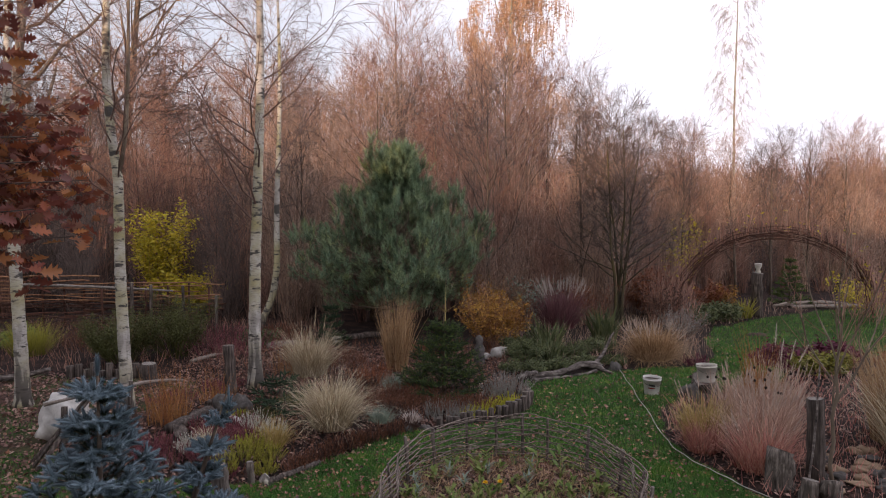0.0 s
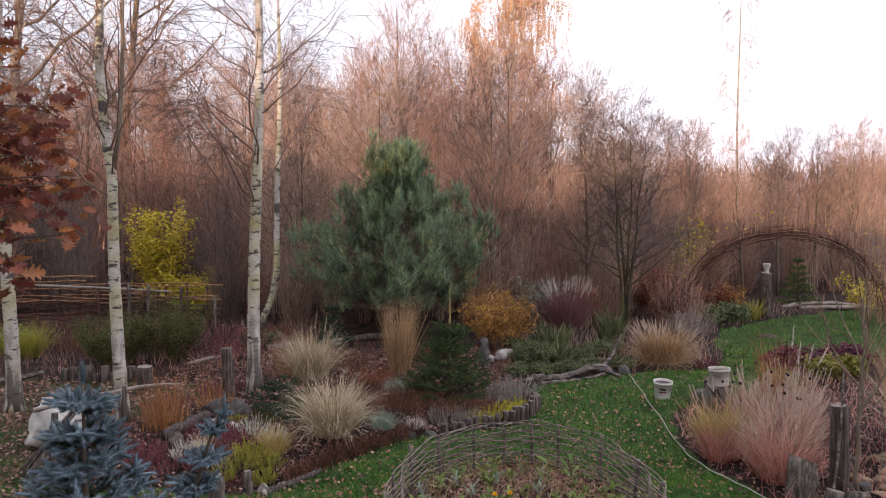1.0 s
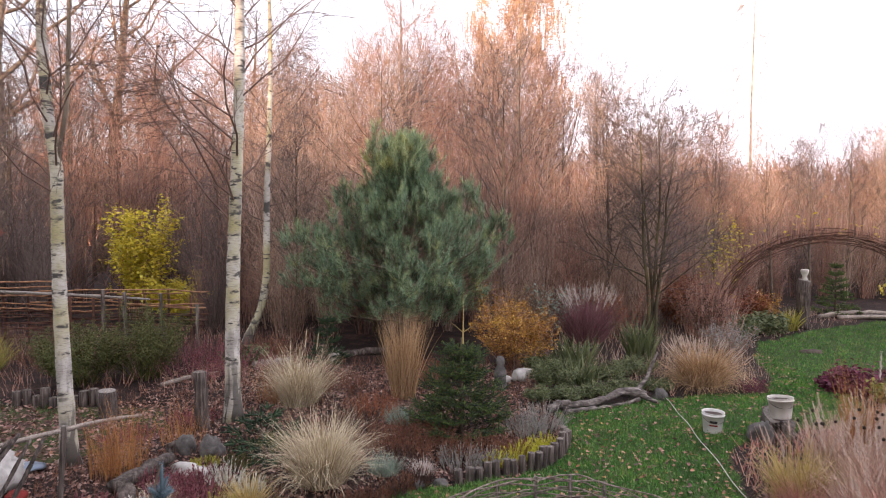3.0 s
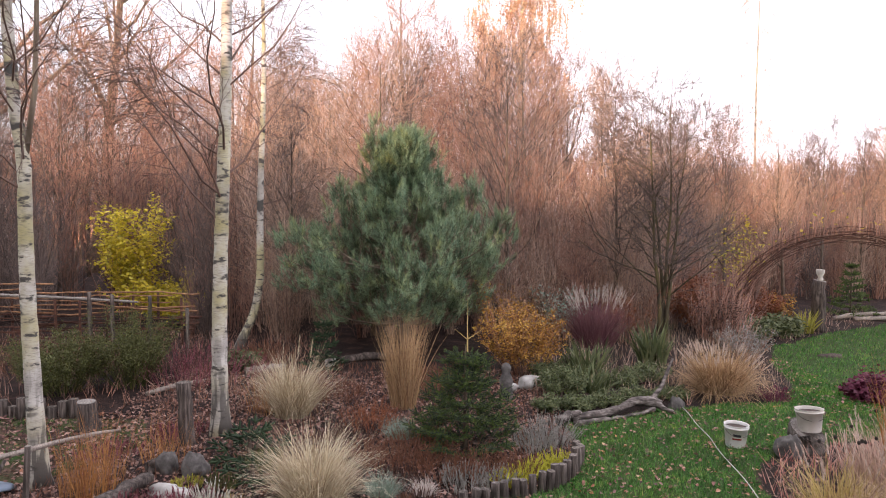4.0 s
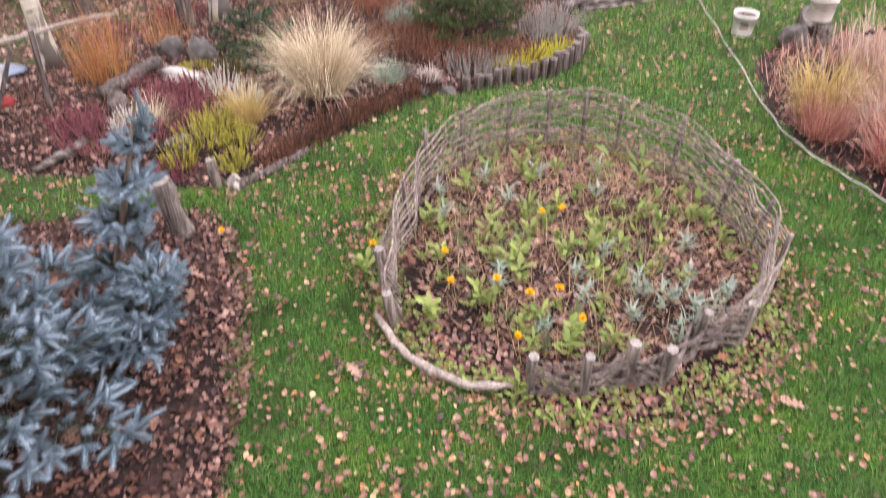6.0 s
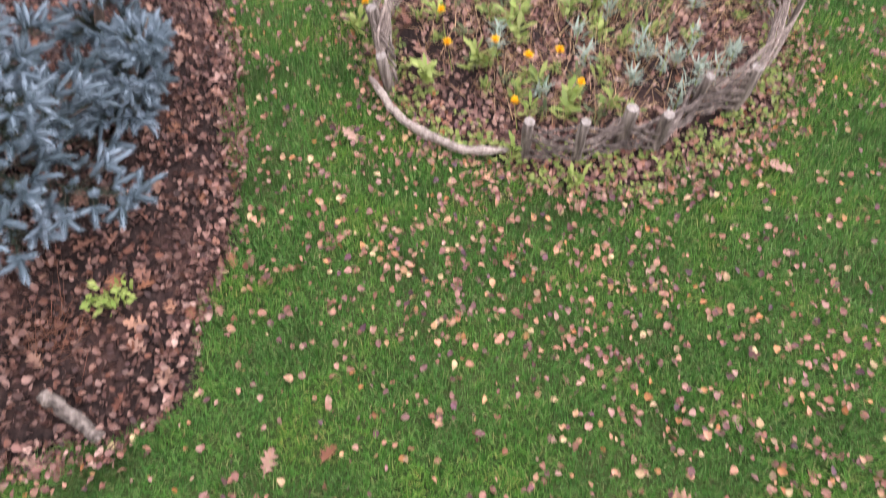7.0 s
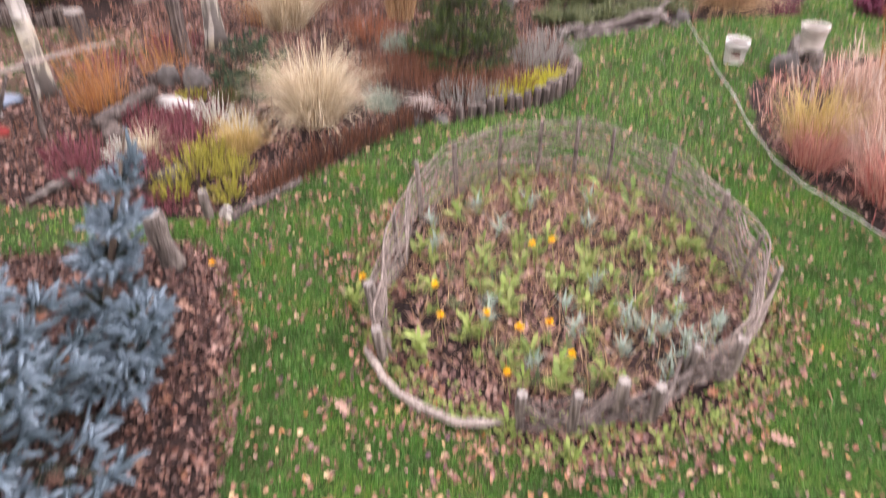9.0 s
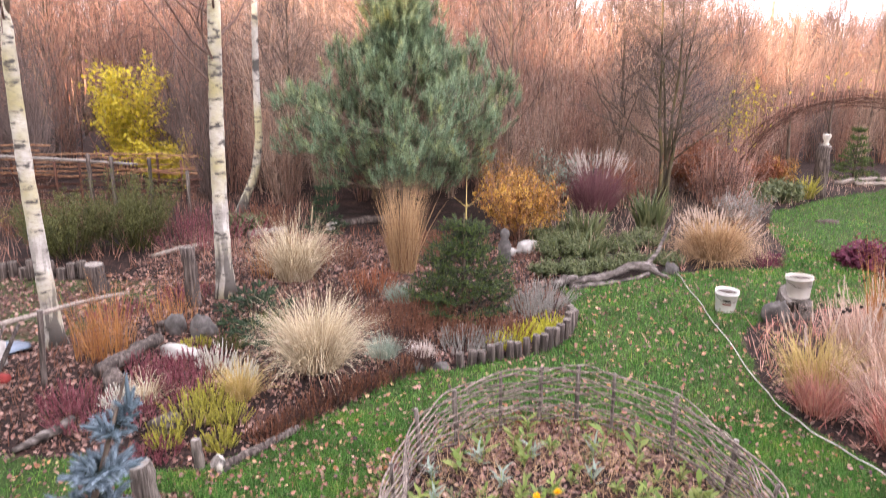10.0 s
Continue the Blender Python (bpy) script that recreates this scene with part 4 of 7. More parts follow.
def thin_birch(name, x, y, h, r, label, limb_len=0.13, droop=-0.5, limbs=40, bend=None, fork=None, lean=(0, 0), t0=0.3, crown_mat="twig_birch"):
    """Birch: a slender white trunk with thin dark branches and hanging twigs."""
    t = thing(name, x, y, label, "tree", "birches", z=height(x, y) - 0.04)
    tr, br, cr = Geo(), Geo(), Geo()
    K = 40
    s = np.linspace(0, 1, K)
    P = np.zeros((1, K, 3))
    P[0, :, 2] = h * s
    P[0, :, 0] = lean[0] * h * s + 0.035 * np.sin(s * 9 + x)
    P[0, :, 1] = lean[1] * h * s + 0.02 * np.sin(s * 7 + y)
    if bend:
        for bz, bx in bend:
            P[0, :, 0] += bx * np.clip((h * s - bz) / 0.6, 0, 1)
    flare = 1 + 0.55 * np.exp(-h * s / 0.16)
    R = (r * (1 - 0.9 * s) * flare)[None]
    fine = np.linspace(0, 1, 60)
    Pf = np.stack([np.interp(fine, s, P[0, :, k]) for k in range(3)], -1)[None]
    flare = 1 + 0.6 * np.exp(-h * fine / 0.15)
    Rf = (r * (1 - 0.9 * fine) * flare * (1 + 0.05 * np.sin(fine * 160 + x)))[None]
    tubes(tr, Pf, Rf, 14)
    if fork:
        fz, fx, fl = fork
        q = np.zeros((1, 8, 3))
        u = np.linspace(0, 1, 8)
        base, _ = along(P, np.array([[fz / h]]))
        q[0] = base[0, 0] + np.stack([fx * np.minimum(u * 6, 1) + 0.1 * u, 0.05 * u, fl * u], -1)
        qr = (r * 0.34 * (1 - 0.8 * u))[None]
        tubes(br, q, qr, 9)
        f1, g1 = grow(q, qr, 16, 0.1, 1.0, h * limb_len, 0.8, 6, up=0.15, thin=0.3, tip=0.2)
        tubes(cr, f1, np.clip(g1, 0.003, 0.012), 4, cap=False)
        f2, g2 = grow(f1, g1, 7, 0.2, 1.0, h * limb_len * 0.5, 0.6, 4, up=droop)
        tubes(cr, f2, np.clip(g2, 0.003, 0.006), 3, cap=False)
        twigs(cr, f2, g2, 5, 0.2, 1.0, h * limb_len * 0.25, 0.5, 0.003 * h / 9, up=droop)
    L1, R1 = grow(P, R, limbs, t0, 0.98, h * limb_len, 0.95, 6, up=0.12, wob=0.16, thin=0.2, tip=0.2, fall=0.45)
    limbs_made = list(zip(L1, np.clip(R1, 0.003, 0.013)))
    L2, R2 = grow(L1, R1, 9, 0.12, 1.0, h * limb_len * 0.5, 0.65, 5, up=droop, wob=0.12, thin=0.5)
    tubes(cr, L2, np.clip(R2, 0.003, 0.007) * min(1.3, h / 9), 3, cap=False)
    twigs(cr, L2, R2, 6, 0.2, 1.0, h * limb_len * 0.26, 0.5, 0.003 * h / 9, up=droop * 0.8)
    part("trunk", tr, M["birch"], t, "white bark with dark marks, fissured at the foot", True)
    if fork:
        part("second_stem", br, M["bark_pale"], t, "thinner brown second stem", True)
    for lp, lr in limbs_made:
        lb = Geo()
        tubes(lb, lp[None], lr[None] * min(1.3, h / 9), 4, cap=False)
        part("branch", lb, M["twig_birch" if h < 15 else crown_mat], t)
    part("crown", cr, M[crown_mat], t)
    return t


# pale plume colour on the far birch's twigs imitates glare of the bright sky
thin_birch("birch", 20.0, 49.0, 22.0, 0.105, "tall slender birch, nearly bare, far behind the garden", 0.11, -0.9, 60, t0=0.32, crown_mat="plume")
thin_birch("birch", -3.58, 8.76, 9.0, 0.074, "birch with a forked white trunk in the heather bed", 0.19, -0.30, 40, bend=[(2.75, -0.10), (3.4, -0.06)], fork=(2.75, 0.10, 4.2), t0=0.27)
thin_birch("birch", -2.42, 10.10, 9.5, 0.086, "birch with a straight white trunk beside the tree stump", 0.19, -0.30, 44, lean=(0.012, 0), t0=0.22)
thin_birch("birch", -3.52, 14.35, 8.5, 0.07, "birch with a trunk curved at the foot by the wood's edge", 0.17, -0.35, 34, bend=[(0.0, 0.22), (0.3, 0.13), (0.75, 0.09)], lean=(0.008, 0), t0=0.25)
thin_birch("birch", -5.18, 9.42, 8.5, 0.085, "birch with a dark, fissured foot on the leafy ground", 0.16, -0.35, 24, lean=(-0.004, 0), t0=0.34)


def big_tree(x, y, h, r, lean, label, crown="twig_tan", limbs=12):
    t = thing("tree", x, y, label, "tree")
    tr, cr, _ = bare_tree(h, r, limbs=limbs, limb_len=0.33, up=0.2, ang=0.8, t0=0.3, fine=5, lean=lean, wob=0.09, twig_r=0.008)
    part("trunk", tr, M["bark_pale"], t, "thick trunk with crooked limbs", True)
    part("crown", cr, M[crown], t)


big_tree(-14.2, 25.0, 14.0, 0.30, (0.03, 0), "large bare old tree with thick crooked limbs")
big_tree(-13.0, 29.0, 14.5, 0.30, (0.16, 0), "large leaning bare tree with thick limbs lit by low sun", "twig_gold", 14)
big_tree(-9.0, 34.0, 11.0, 0.22, (0.10, 0), "tall bare tree with golden-brown twigs", "twig_gold", 14)
big_tree(-1.5, 33.0, 11.5, 0.16, (-0.02, 0), "tall bare tree with fine golden-brown twigs", "twig_gold", 14)

# the moss-grown tree with several stems by the lawn's far edge
moss = thing("tree", 3.75, 15.3, "moss-grown bare tree with several stems and dark twigs", "tree")
m_tr, m_cr = Geo(), Geo()
for k, (lx, ly, hh) in enumerate([(-0.05, 0.02, 4.2), (0.02, -0.04, 4.5), (0.07, 0.03, 4.0), (-0.10, 0.05, 3.6)]):
    g1, g2, _ = bare_tree(hh, 0.042, limbs=20, limb_len=0.33, up=0.12, ang=0.95, t0=0.2, lean=(lx, ly), twig_r=0.0045)
    for src, dst in ((g1, m_tr), (g2, m_cr)):
        for v in src.v:
            v += np.array([0.07 * (k - 1.5), 0.05 * (k % 2), 0])
        dst.add(np.concatenate(src.v), [f for f in src.f], np.concatenate(src.h))
part("trunk", m_tr, M["bark_moss"], moss, "yellow-green mossy stems", True)
part("crown", m_cr, M["twig_dark"], moss)

# ---- conifers ----
def pine(x, y):
    t = thing("pine_tree", x, y, "bushy young pine with blue-green needles amid the beds", "tree")
    H = 3.55
    tr, fo, old = Geo(), Geo(), Geo()
    P = trunk_line(H, 9, 0.02)
    R = 0.075 * (1 - 0.9 * np.linspace(0, 1, 9))[None]
    tubes(tr, P, R, 8)
    tops = []
    for k, (z, reach, n) in enumerate([(0.45, 1.45, 7), (0.75, 1.8, 9), (1.05, 2.0, 10), (1.35, 1.85, 9), (1.65, 1.25, 8), (1.95, 0.85, 6), (2.25, 0.60, 5), (2.55, 0.50, 5), (2.85, 0.42, 5), (3.08, 0.30, 4), (3.25, 0.18, 4)]):
        az = np.arange(n) * 6.283 / n + rnd(0, 6) + rnd(-0.25, 0.25, n)
        L = reach * rnd(0.58, 1.1, n)
        s = np.linspace(0, 1, 6)
        Q = np.zeros((n, 6, 3))
        sag = 0.10 if z < 1.6 else 0.45
        Q[..., 0] = np.cos(az)[:, None] * L[:, None] * s
        Q[..., 1] = np.sin(az)[:, None] * L[:, None] * s
        Q[..., 2] = z + L[:, None] * (sag * s ** 1.5 + 0.16 * s ** 3)
        QR = np.full((n, 6), 0.022) * (1 - 0.75 * s)
        tubes(tr, Q, QR, 4, cap=False)
        S1, SR = grow(Q, QR, 8, 0.16, 1.0, min(0.62, reach * 0.42), 0.75, 4, up=0.45, wob=0.1, thin=0.6, fall=0.4)
        tubes(tr, S1, SR, 3, cap=False)
        S2, SR2 = grow(S1, SR, 4, 0.3, 1.0, 0.24, 0.7, 3, up=0.4, thin=0.7)
        for W in (Q, S1, S2):
            tops.append(W[:, -2:])
    for lx, ly, z0_, z1_ in [(-0.52, 0.1, 2.2, 3.5), (1.12, -0.1, 1.6, 2.6), (1.62, 0.2, 1.3, 2.1), (-1.05, 0.3, 1.6, 2.55), (-1.6, -0.2, 1.2, 1.9)]:
        u = np.linspace(0, 1, 6)
        Q = np.stack([lx * (0.55 + 0.45 * u ** 0.5), ly * u, z0_ + (z1_ - z0_) * u], -1)[None]
        QR = np.full((1, 6), 0.016)
        tubes(tr, Q, QR, 4, cap=False)
        S1, SR = grow(Q, QR, 11, 0.15, 1.0, 0.34, 0.8, 3, up=0.5, thin=0.6, fall=0.4)
        tubes(tr, S1, SR, 3, cap=False)
        S2, _ = grow(S1, SR, 3, 0.3, 1.0, 0.16, 0.7, 3, up=0.4)
        tops += [Q[:, -2:], S1[:, -2:], S2[:, -2:]]
    A = np.concatenate([q[:, 0] for q in tops])
    B = np.concatenate([q[:, 1] for q in tops])
    d = unit(unit(B - A) + np.array([0, 0, 0.75]) + rng.normal(0, 0.25, A.shape))
    needles(fo, B - d * 0.10, B + d * 0.09, 60, 0.10, 0.007, 0.95, 0.7)
    # yellowish older needles, painted darker to shade the inside of the pine
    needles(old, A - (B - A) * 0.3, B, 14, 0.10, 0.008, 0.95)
    needles(fo, np.array([[P[0, -1, 0], P[0, -1, 1], H - 0.25]]), np.array([[P[0, -1, 0], P[0, -1, 1], H + 0.1]]), 120, 0.09, 0.008, 0.7)
    part("trunk", tr, M["bark_pale"], t, "brown trunk with whorled branches", True)
    part("foliage", fo, M["needle_pine"], t, "blue-green needle tufts")
    part("inner_foliage", old, M["needle_pine_inner"], t, "older yellowish needles, darkened for the shaded interior")


pine(-0.78, 14.6)


def spruce(name, x, y, H, reach, label, mat_tip, mat_in, shoot=0.10, needle=0.019, width=0.0042, count=70, z0=0.08, lean=(0.0, 0.0), step=0.14, whorl=8, core=0.010, rise=0.1, bare=0.3, leader=0.2, taper=0.95, gap=1.2):
    """Spruce: whorls of spreading branches with flat sprays of short, fat, needle-clad shoots."""
    t = thing(name, x, y, label, "tree")
    tr, fo, inn = Geo(), Geo(), Geo()
    s = np.linspace(0, 1, 7)
    tubes(tr, np.stack([lean[0] * s * H, lean[1] * s * H, s * H], -1)[None], (0.028 * (1 - 0.85 * s))[None], 6)
    A0, A1, I0, I1, B = [], [], [], [], []
    up = np.array([0, 0, 1.0])

    def star(p, d, m):
        side = unit(np.cross(d, up))
        A0.append(p - d * shoot * 0.2)
        A1.append(p + d * shoot * rnd(0.85, 1.2))
        for q in range(m):
            a = q * 6.283 / m + rnd(-0.4, 0.4)
            e = unit(d * rnd(0.45, 0.85) + side * math.cos(a) + np.cross(side, d) * (0.75 * math.sin(a) + 0.12))
            A0.append(p - d * shoot * rnd(0.05, 0.3))
            A1.append(A0[-1] + e * shoot * rnd(0.65, 1.0))

    z = z0
    while z < H - leader * 0.8:
        k = z / H
        az = np.arange(whorl) * 6.283 / whorl + rnd(0, 6) + rnd(-0.25, 0.25, whorl)
        for a in az:
            L = reach * (1 - k) ** taper * rnd(0.78, 1.1) + shoot * 0.5
            d = unit(np.array([math.cos(a), math.sin(a), rise + 0.45 * k + rnd(-0.08, 0.08)]))
            side = unit(np.cross(d, up))
            o = np.array([lean[0] * z, lean[1] * z, z + rnd(-0.04, 0.04)])
            u = np.linspace(0, 1, 4)
            B.append(o + d * (L * u)[:, None] - up * (0.06 * L * u * (1 - u) * 4)[:, None])
            I0.append(o + d * L * 0.12)
            I1.append(o + d * L * 0.55)
            I0.append(o + d * L * 0.5)
            I1.append(o + d * L)
            star(o + d * L, d, 4)
            w = L * bare
            while w < L - shoot * 0.5:
                p = o + d * w - up * (0.06 * L * (w / L) * (1 - w / L) * 4)
                for f in (1, -1):
                    ln = max(shoot * 0.9, (L - w) * 0.55) * rnd(0.8, 1.15)
                    e = unit(d * 0.75 + side * f * rnd(0.7, 1.0) + up * rnd(-0.12, 0.2))
                    B.append(p + e * (ln * u)[:, None])
                    I0.append(p)
                    I1.append(p + e * ln)
                    star(p + e * ln, e, 3 if ln > shoot * 1.4 else 2)
                    if ln > shoot * 2:
                        mid = p + e * ln * 0.55
                        e2 = unit(e + side * f * 0.3 + up * 0.5)
                        A0.append(mid)
                        A1.append(mid + e2 * shoot)
                A0.append(p)
                A1.append(p + unit(d * 0.6 + up * rnd(0.2, 0.8) + side * rnd(-0.5, 0.5)) * shoot * rnd(0.6, 0.95))
                w += shoot * gap * rnd(0.9, 1.2)
        z += step * rnd(0.85, 1.1)
    top = np.array([lean[0] * H, lean[1] * H, H])
    A0.append(top - up * leader)
    A1.append(top)
    star(top - up * leader * 0.75, unit(np.array([lean[0], lean[1], 1.0])), 5)
    B = np.stack(B)
    tubes(tr, B, np.full(B.shape[:2], 0.004), 3, cap=False)
    A0, A1, I0, I1 = [np.stack(q) for q in (A0, A1, I0, I1)]
    needles(fo, A0, A1, count, needle, width, 1.1, 0.5)
    u = np.array([0.0, 0.12, 0.4, 0.75, 0.93, 1.0])[None, :, None]
    tubes(fo if core > .006 else inn, A0[:, None] * (1 - u) + A1[:, None] * u, np.tile(core * np.array([.55, .9, 1.0, .95, .7, .25]), (len(A0), 1)), 6)
    # inner needles along the branches, coloured dark as shade between the shoots
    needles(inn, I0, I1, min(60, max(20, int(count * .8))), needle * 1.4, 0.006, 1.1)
    part("trunk", tr, M["bark"], t, "thin brown trunk and branches")
    part("foliage", fo, M[mat_tip], t, "needle-clad shoots")
    part("inner_foliage", inn, M[mat_in], t, "older needles, darkened for the shade inside the crown")
    return t


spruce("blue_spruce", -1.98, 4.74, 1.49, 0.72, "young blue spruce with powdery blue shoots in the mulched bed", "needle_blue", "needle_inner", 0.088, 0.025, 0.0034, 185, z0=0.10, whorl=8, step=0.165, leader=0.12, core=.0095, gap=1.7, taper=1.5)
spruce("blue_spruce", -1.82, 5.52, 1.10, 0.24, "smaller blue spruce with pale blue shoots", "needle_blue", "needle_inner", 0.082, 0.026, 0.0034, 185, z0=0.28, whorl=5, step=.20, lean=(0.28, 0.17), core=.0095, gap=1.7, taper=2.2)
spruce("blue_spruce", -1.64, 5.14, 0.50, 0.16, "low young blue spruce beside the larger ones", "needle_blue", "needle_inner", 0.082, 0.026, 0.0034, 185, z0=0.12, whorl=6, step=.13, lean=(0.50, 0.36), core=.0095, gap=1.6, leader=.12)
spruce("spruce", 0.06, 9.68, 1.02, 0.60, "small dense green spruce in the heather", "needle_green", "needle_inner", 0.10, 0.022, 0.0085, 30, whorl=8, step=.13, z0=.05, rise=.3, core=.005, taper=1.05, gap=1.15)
# firs and junipers share the spruces' shade-darkened inner needle colour
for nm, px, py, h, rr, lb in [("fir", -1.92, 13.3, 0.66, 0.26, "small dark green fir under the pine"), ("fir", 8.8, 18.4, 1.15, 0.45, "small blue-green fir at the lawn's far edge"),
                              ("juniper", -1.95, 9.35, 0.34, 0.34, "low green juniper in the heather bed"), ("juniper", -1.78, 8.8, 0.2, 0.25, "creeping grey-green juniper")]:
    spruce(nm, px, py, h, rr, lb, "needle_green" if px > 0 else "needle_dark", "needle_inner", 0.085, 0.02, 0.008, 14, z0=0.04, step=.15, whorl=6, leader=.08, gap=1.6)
# bare leader of the small green spruce
lead = thing("spruce_leader", 0.08, 9.72, "thin bare leading shoot above the small spruce", "shoot", z=height(0.08, 9.72) + 0.95)
lg = Geo()
spikes(lg, np.array([[0, 0, 0.0], [0, 0, .12], [0, 0, .12], [0, 0, .12]]), np.array([[0.0, 0, .52], [.13, .02, .20], [-.12, .05, .21], [.02, -.13, .2]]), [0.010, .005, .005, .005])
needles(lg, np.array([[0, 0, 0.0], [0, 0, .12], [0, 0, .12]]), np.array([[0.0, 0, .5], [.13, .02, .20], [-.12, .05, .21]]), 40, 0.02, 0.004, 0.7)
part("shoot", lg, M["straw_olive"], lead)


# ---- ornamental grasses ----
def disc(n, r):
    a, q = rng.random(n) * 6.283, np.sqrt(rng.random(n)) * r
    return np.stack([q * np.cos(a), q * np.sin(a), np.zeros(n)], -1), a


def grass_clump(name, x, y, h, r, mat, label, n=700, lean=0.45, droop=1.1, width=0.008, base=0.4, plumes=0, plume_mat="plume", plume_len=0.16, plume_h=1.1, group="ornamental grasses", K=5):
    n = int(n * 1.1)
    width = width * (0.95 if width < 0.02 else 1.1)
    t = thing(name, x, y, label, "grass", group)
    fo = Geo()
    p, a = disc(n, r * base)
    az = a + rng.normal(0, 0.9, n)
    k = np.hypot(p[:, 0], p[:, 1]) / (r * base + 1e-6)
    blades(fo, p, az, h * rnd(0.45, 1.2, n), lean * (0.2 + k) * rnd(0.2, 1.4, n), droop * rnd(0.0, 1.5, n), width * rnd(0.5, 1.2, n), K, sway=0.16)
    part("outer_foliage", fo, M[mat], t)
    inn = Geo()
    m = n // 4
    p, a = disc(m, r * base * 0.8)
    blades(inn, p, a + rnd(-2, 2, m), h * rnd(0.35, 0.8, m), 0.5 * rnd(0, 1, m), droop * rnd(0, 0.8, m), width * rnd(0.6, 1.3, m), 4)
    part("inner_foliage", inn, M[mat], t)
    if plumes:
        st, pl = Geo(), Geo()
        p, a = disc(plumes, r * base * 0.9)
        c = blades(st, p, a + rnd(-0.5, 0.5, plumes), h * plume_h * rnd(0.8, 1.05, plumes), lean * rnd(0.1, 0.75, plumes), 0.25 * rnd(0, 1, plumes), 0.004, 5)
        e, dd = c[:, -1], unit(c[:, -1] - c[:, -2])
        part("stalk_tuft", st, M[mat], t, kind="stuff")
        if plumes > 12:
            needles(pl, e - dd * 0.02, e + dd * plume_len, 30, plume_len * 0.30, 0.006, 0.5)
            part("plume_fringe", pl, M[plume_mat], t, "feathery seed plumes", kind="stuff")
        else:
            for a0, d0 in zip(e, dd):
                one = Geo()
                needles(one, (a0 - d0 * 0.02)[None], (a0 + d0 * plume_len)[None], 40, plume_len * 0.26, 0.007, 0.45)
                part("plume", one, M[plume_mat], t, "feathery seed plume")
    return t


grass_clump("miscanthus", -1.17, 8.30, 0.66, 0.50, "straw", "spreading clump of pale straw-coloured grass in the bed", 1200, 0.62, 1.9, 0.008, 0.36)
grass_clump("miscanthus", -1.85, 10.75, 0.74, 0.46, "straw", "straw-coloured grass clump with a few pale plumes", 1000, 0.5, 1.8, 0.008, 0.40, 3, "straw", 0.18, 1.05)
grass_clump("feather_reed_grass", -0.62, 11.15, 1.0, 0.30, "straw_tan", "upright sheaf of tan reed grass", 760, 0.14, 0.25, 0.008, 0.5)
grass_clump("fountain_grass", 3.44, 12.0, 0.66, 0.54, "straw_tan", "round mound of tan fountain grass on the lawn's edge", 2200, 0.95, 2.0, 0.008, 0.46, 80, "plume", 0.11, 0.85)
grass_clump("miscanthus", 2.45, 14.9, 0.88, 0.55, "stem_purple", "purple-stemmed grass with silvery plumes", 1100, 0.55, 0.7, 0.010, 0.5, 70, "plume_pale", 0.20, 0.95)
grass_clump("miscanthus", 2.76, 7.98, 0.52, 0.32, "straw_olive", "olive-yellow grass clump at the edge of the bed", 520, 0.42, 1.7, 0.010, 0.6, 8, "plume", 0.13, 1.15)
grass_clump("fountain_grass", 2.66, 7.70, 0.34, 0.26, "straw_red", "low reddish grass at the edge of the bed", 700, 0.6, 0.8, 0.007, 0.6)
grass_clump("fountain_grass", 3.12, 7.55, 0.48, 0.42, "straw_pink", "pinkish grass with upright seed plumes", 600, 0.42, 1.3, 0.0116, 0.6, 26, "plume", 0.13, 1.08)
grass_clump("fountain_grass", 2.98, 7.12, 0.44, 0.38, "straw_red", "red-stemmed grass clump", 525, 0.55, 1.3, 0.0116, 0.6, 8, "plume", 0.12, 1.1)
grass_clump("fountain_grass", 3.38, 8.35, 0.52, 0.42, "straw_pink", "tall pinkish grass with feathery plumes", 600, 0.30, 0.9, 0.0130, 0.65, 34, "plume", 0.14, 1.0)
grass_clump("fountain_grass", 3.38, 7.85, 0.50, 0.40, "straw_pink", "pinkish grass clump with plumes", 525, 0.36, 1.0, 0.0130, 0.6, 24, "plume", 0.13, 1.0)
grass_clump("fountain_grass", 3.78, 8.6, 0.54, 0.42, "straw_pink", "tall pinkish grass behind the others", 525, 0.28, 0.8, 0.0130, 0.65, 22, "plume", 0.14, 1.02)
grass_clump("miscanthus", 4.72, 7.75, 0.95, 0.50, "straw_tan", "tall tan grass by the pile of stones", 1200, 0.18, 0.5, 0.010, 0.6)
grass_clump("miscanthus", 4.55, 7.1, 0.95, 0.50, "straw", "pale arching grass by the pile of stones", 900, 0.5, 1.2, 0.010, 0.6)
grass_clump("switch_grass", -3.00, 8.50, 0.64, 0.24, "stem_orange", "upright tuft of orange-red stems", 210, 0.20, 0.25, 0.005, 0.95)
grass_clump("switch_grass", -2.72, 9.35, 0.42, 0.24, "stem_orange", "tuft of orange-brown stems beside the stump", 80, 0.30, 0.5, 0.005, 0.9)
grass_clump("switch_grass", -2.15, 10.9, 0.50, 0.28, "stem_orange", "tuft of reddish dead stems behind the birch", 90, 0.30, 0.5, 0.005, 0.9)
grass_clump("sedge", -1.66, 7.78, 0.32, 0.24, "straw_olive", "straw-yellow sedge tuft", 360, 0.7, 1.4, 0.006, 0.4)
grass_clump("sedge", -0.31, 8.66, 0.16, 0.16, "plume_pale", "small pale variegated sedge", 240, 0.9, 0.9, 0.006, 0.4)
grass_clump("sedge", -2.30, 7.62, 0.28, 0.2, "straw", "pale variegated sedge in the heather", 160, 0.8, 1.1, 0.006, 0.3)
grass_clump("fescue", -0.66, 8.6, 0.20, 0.22, "leaf_silver", "blue-grey fescue tuft at the bed's edge", 500, 0.8, 0.6, 0.004, 0.5)
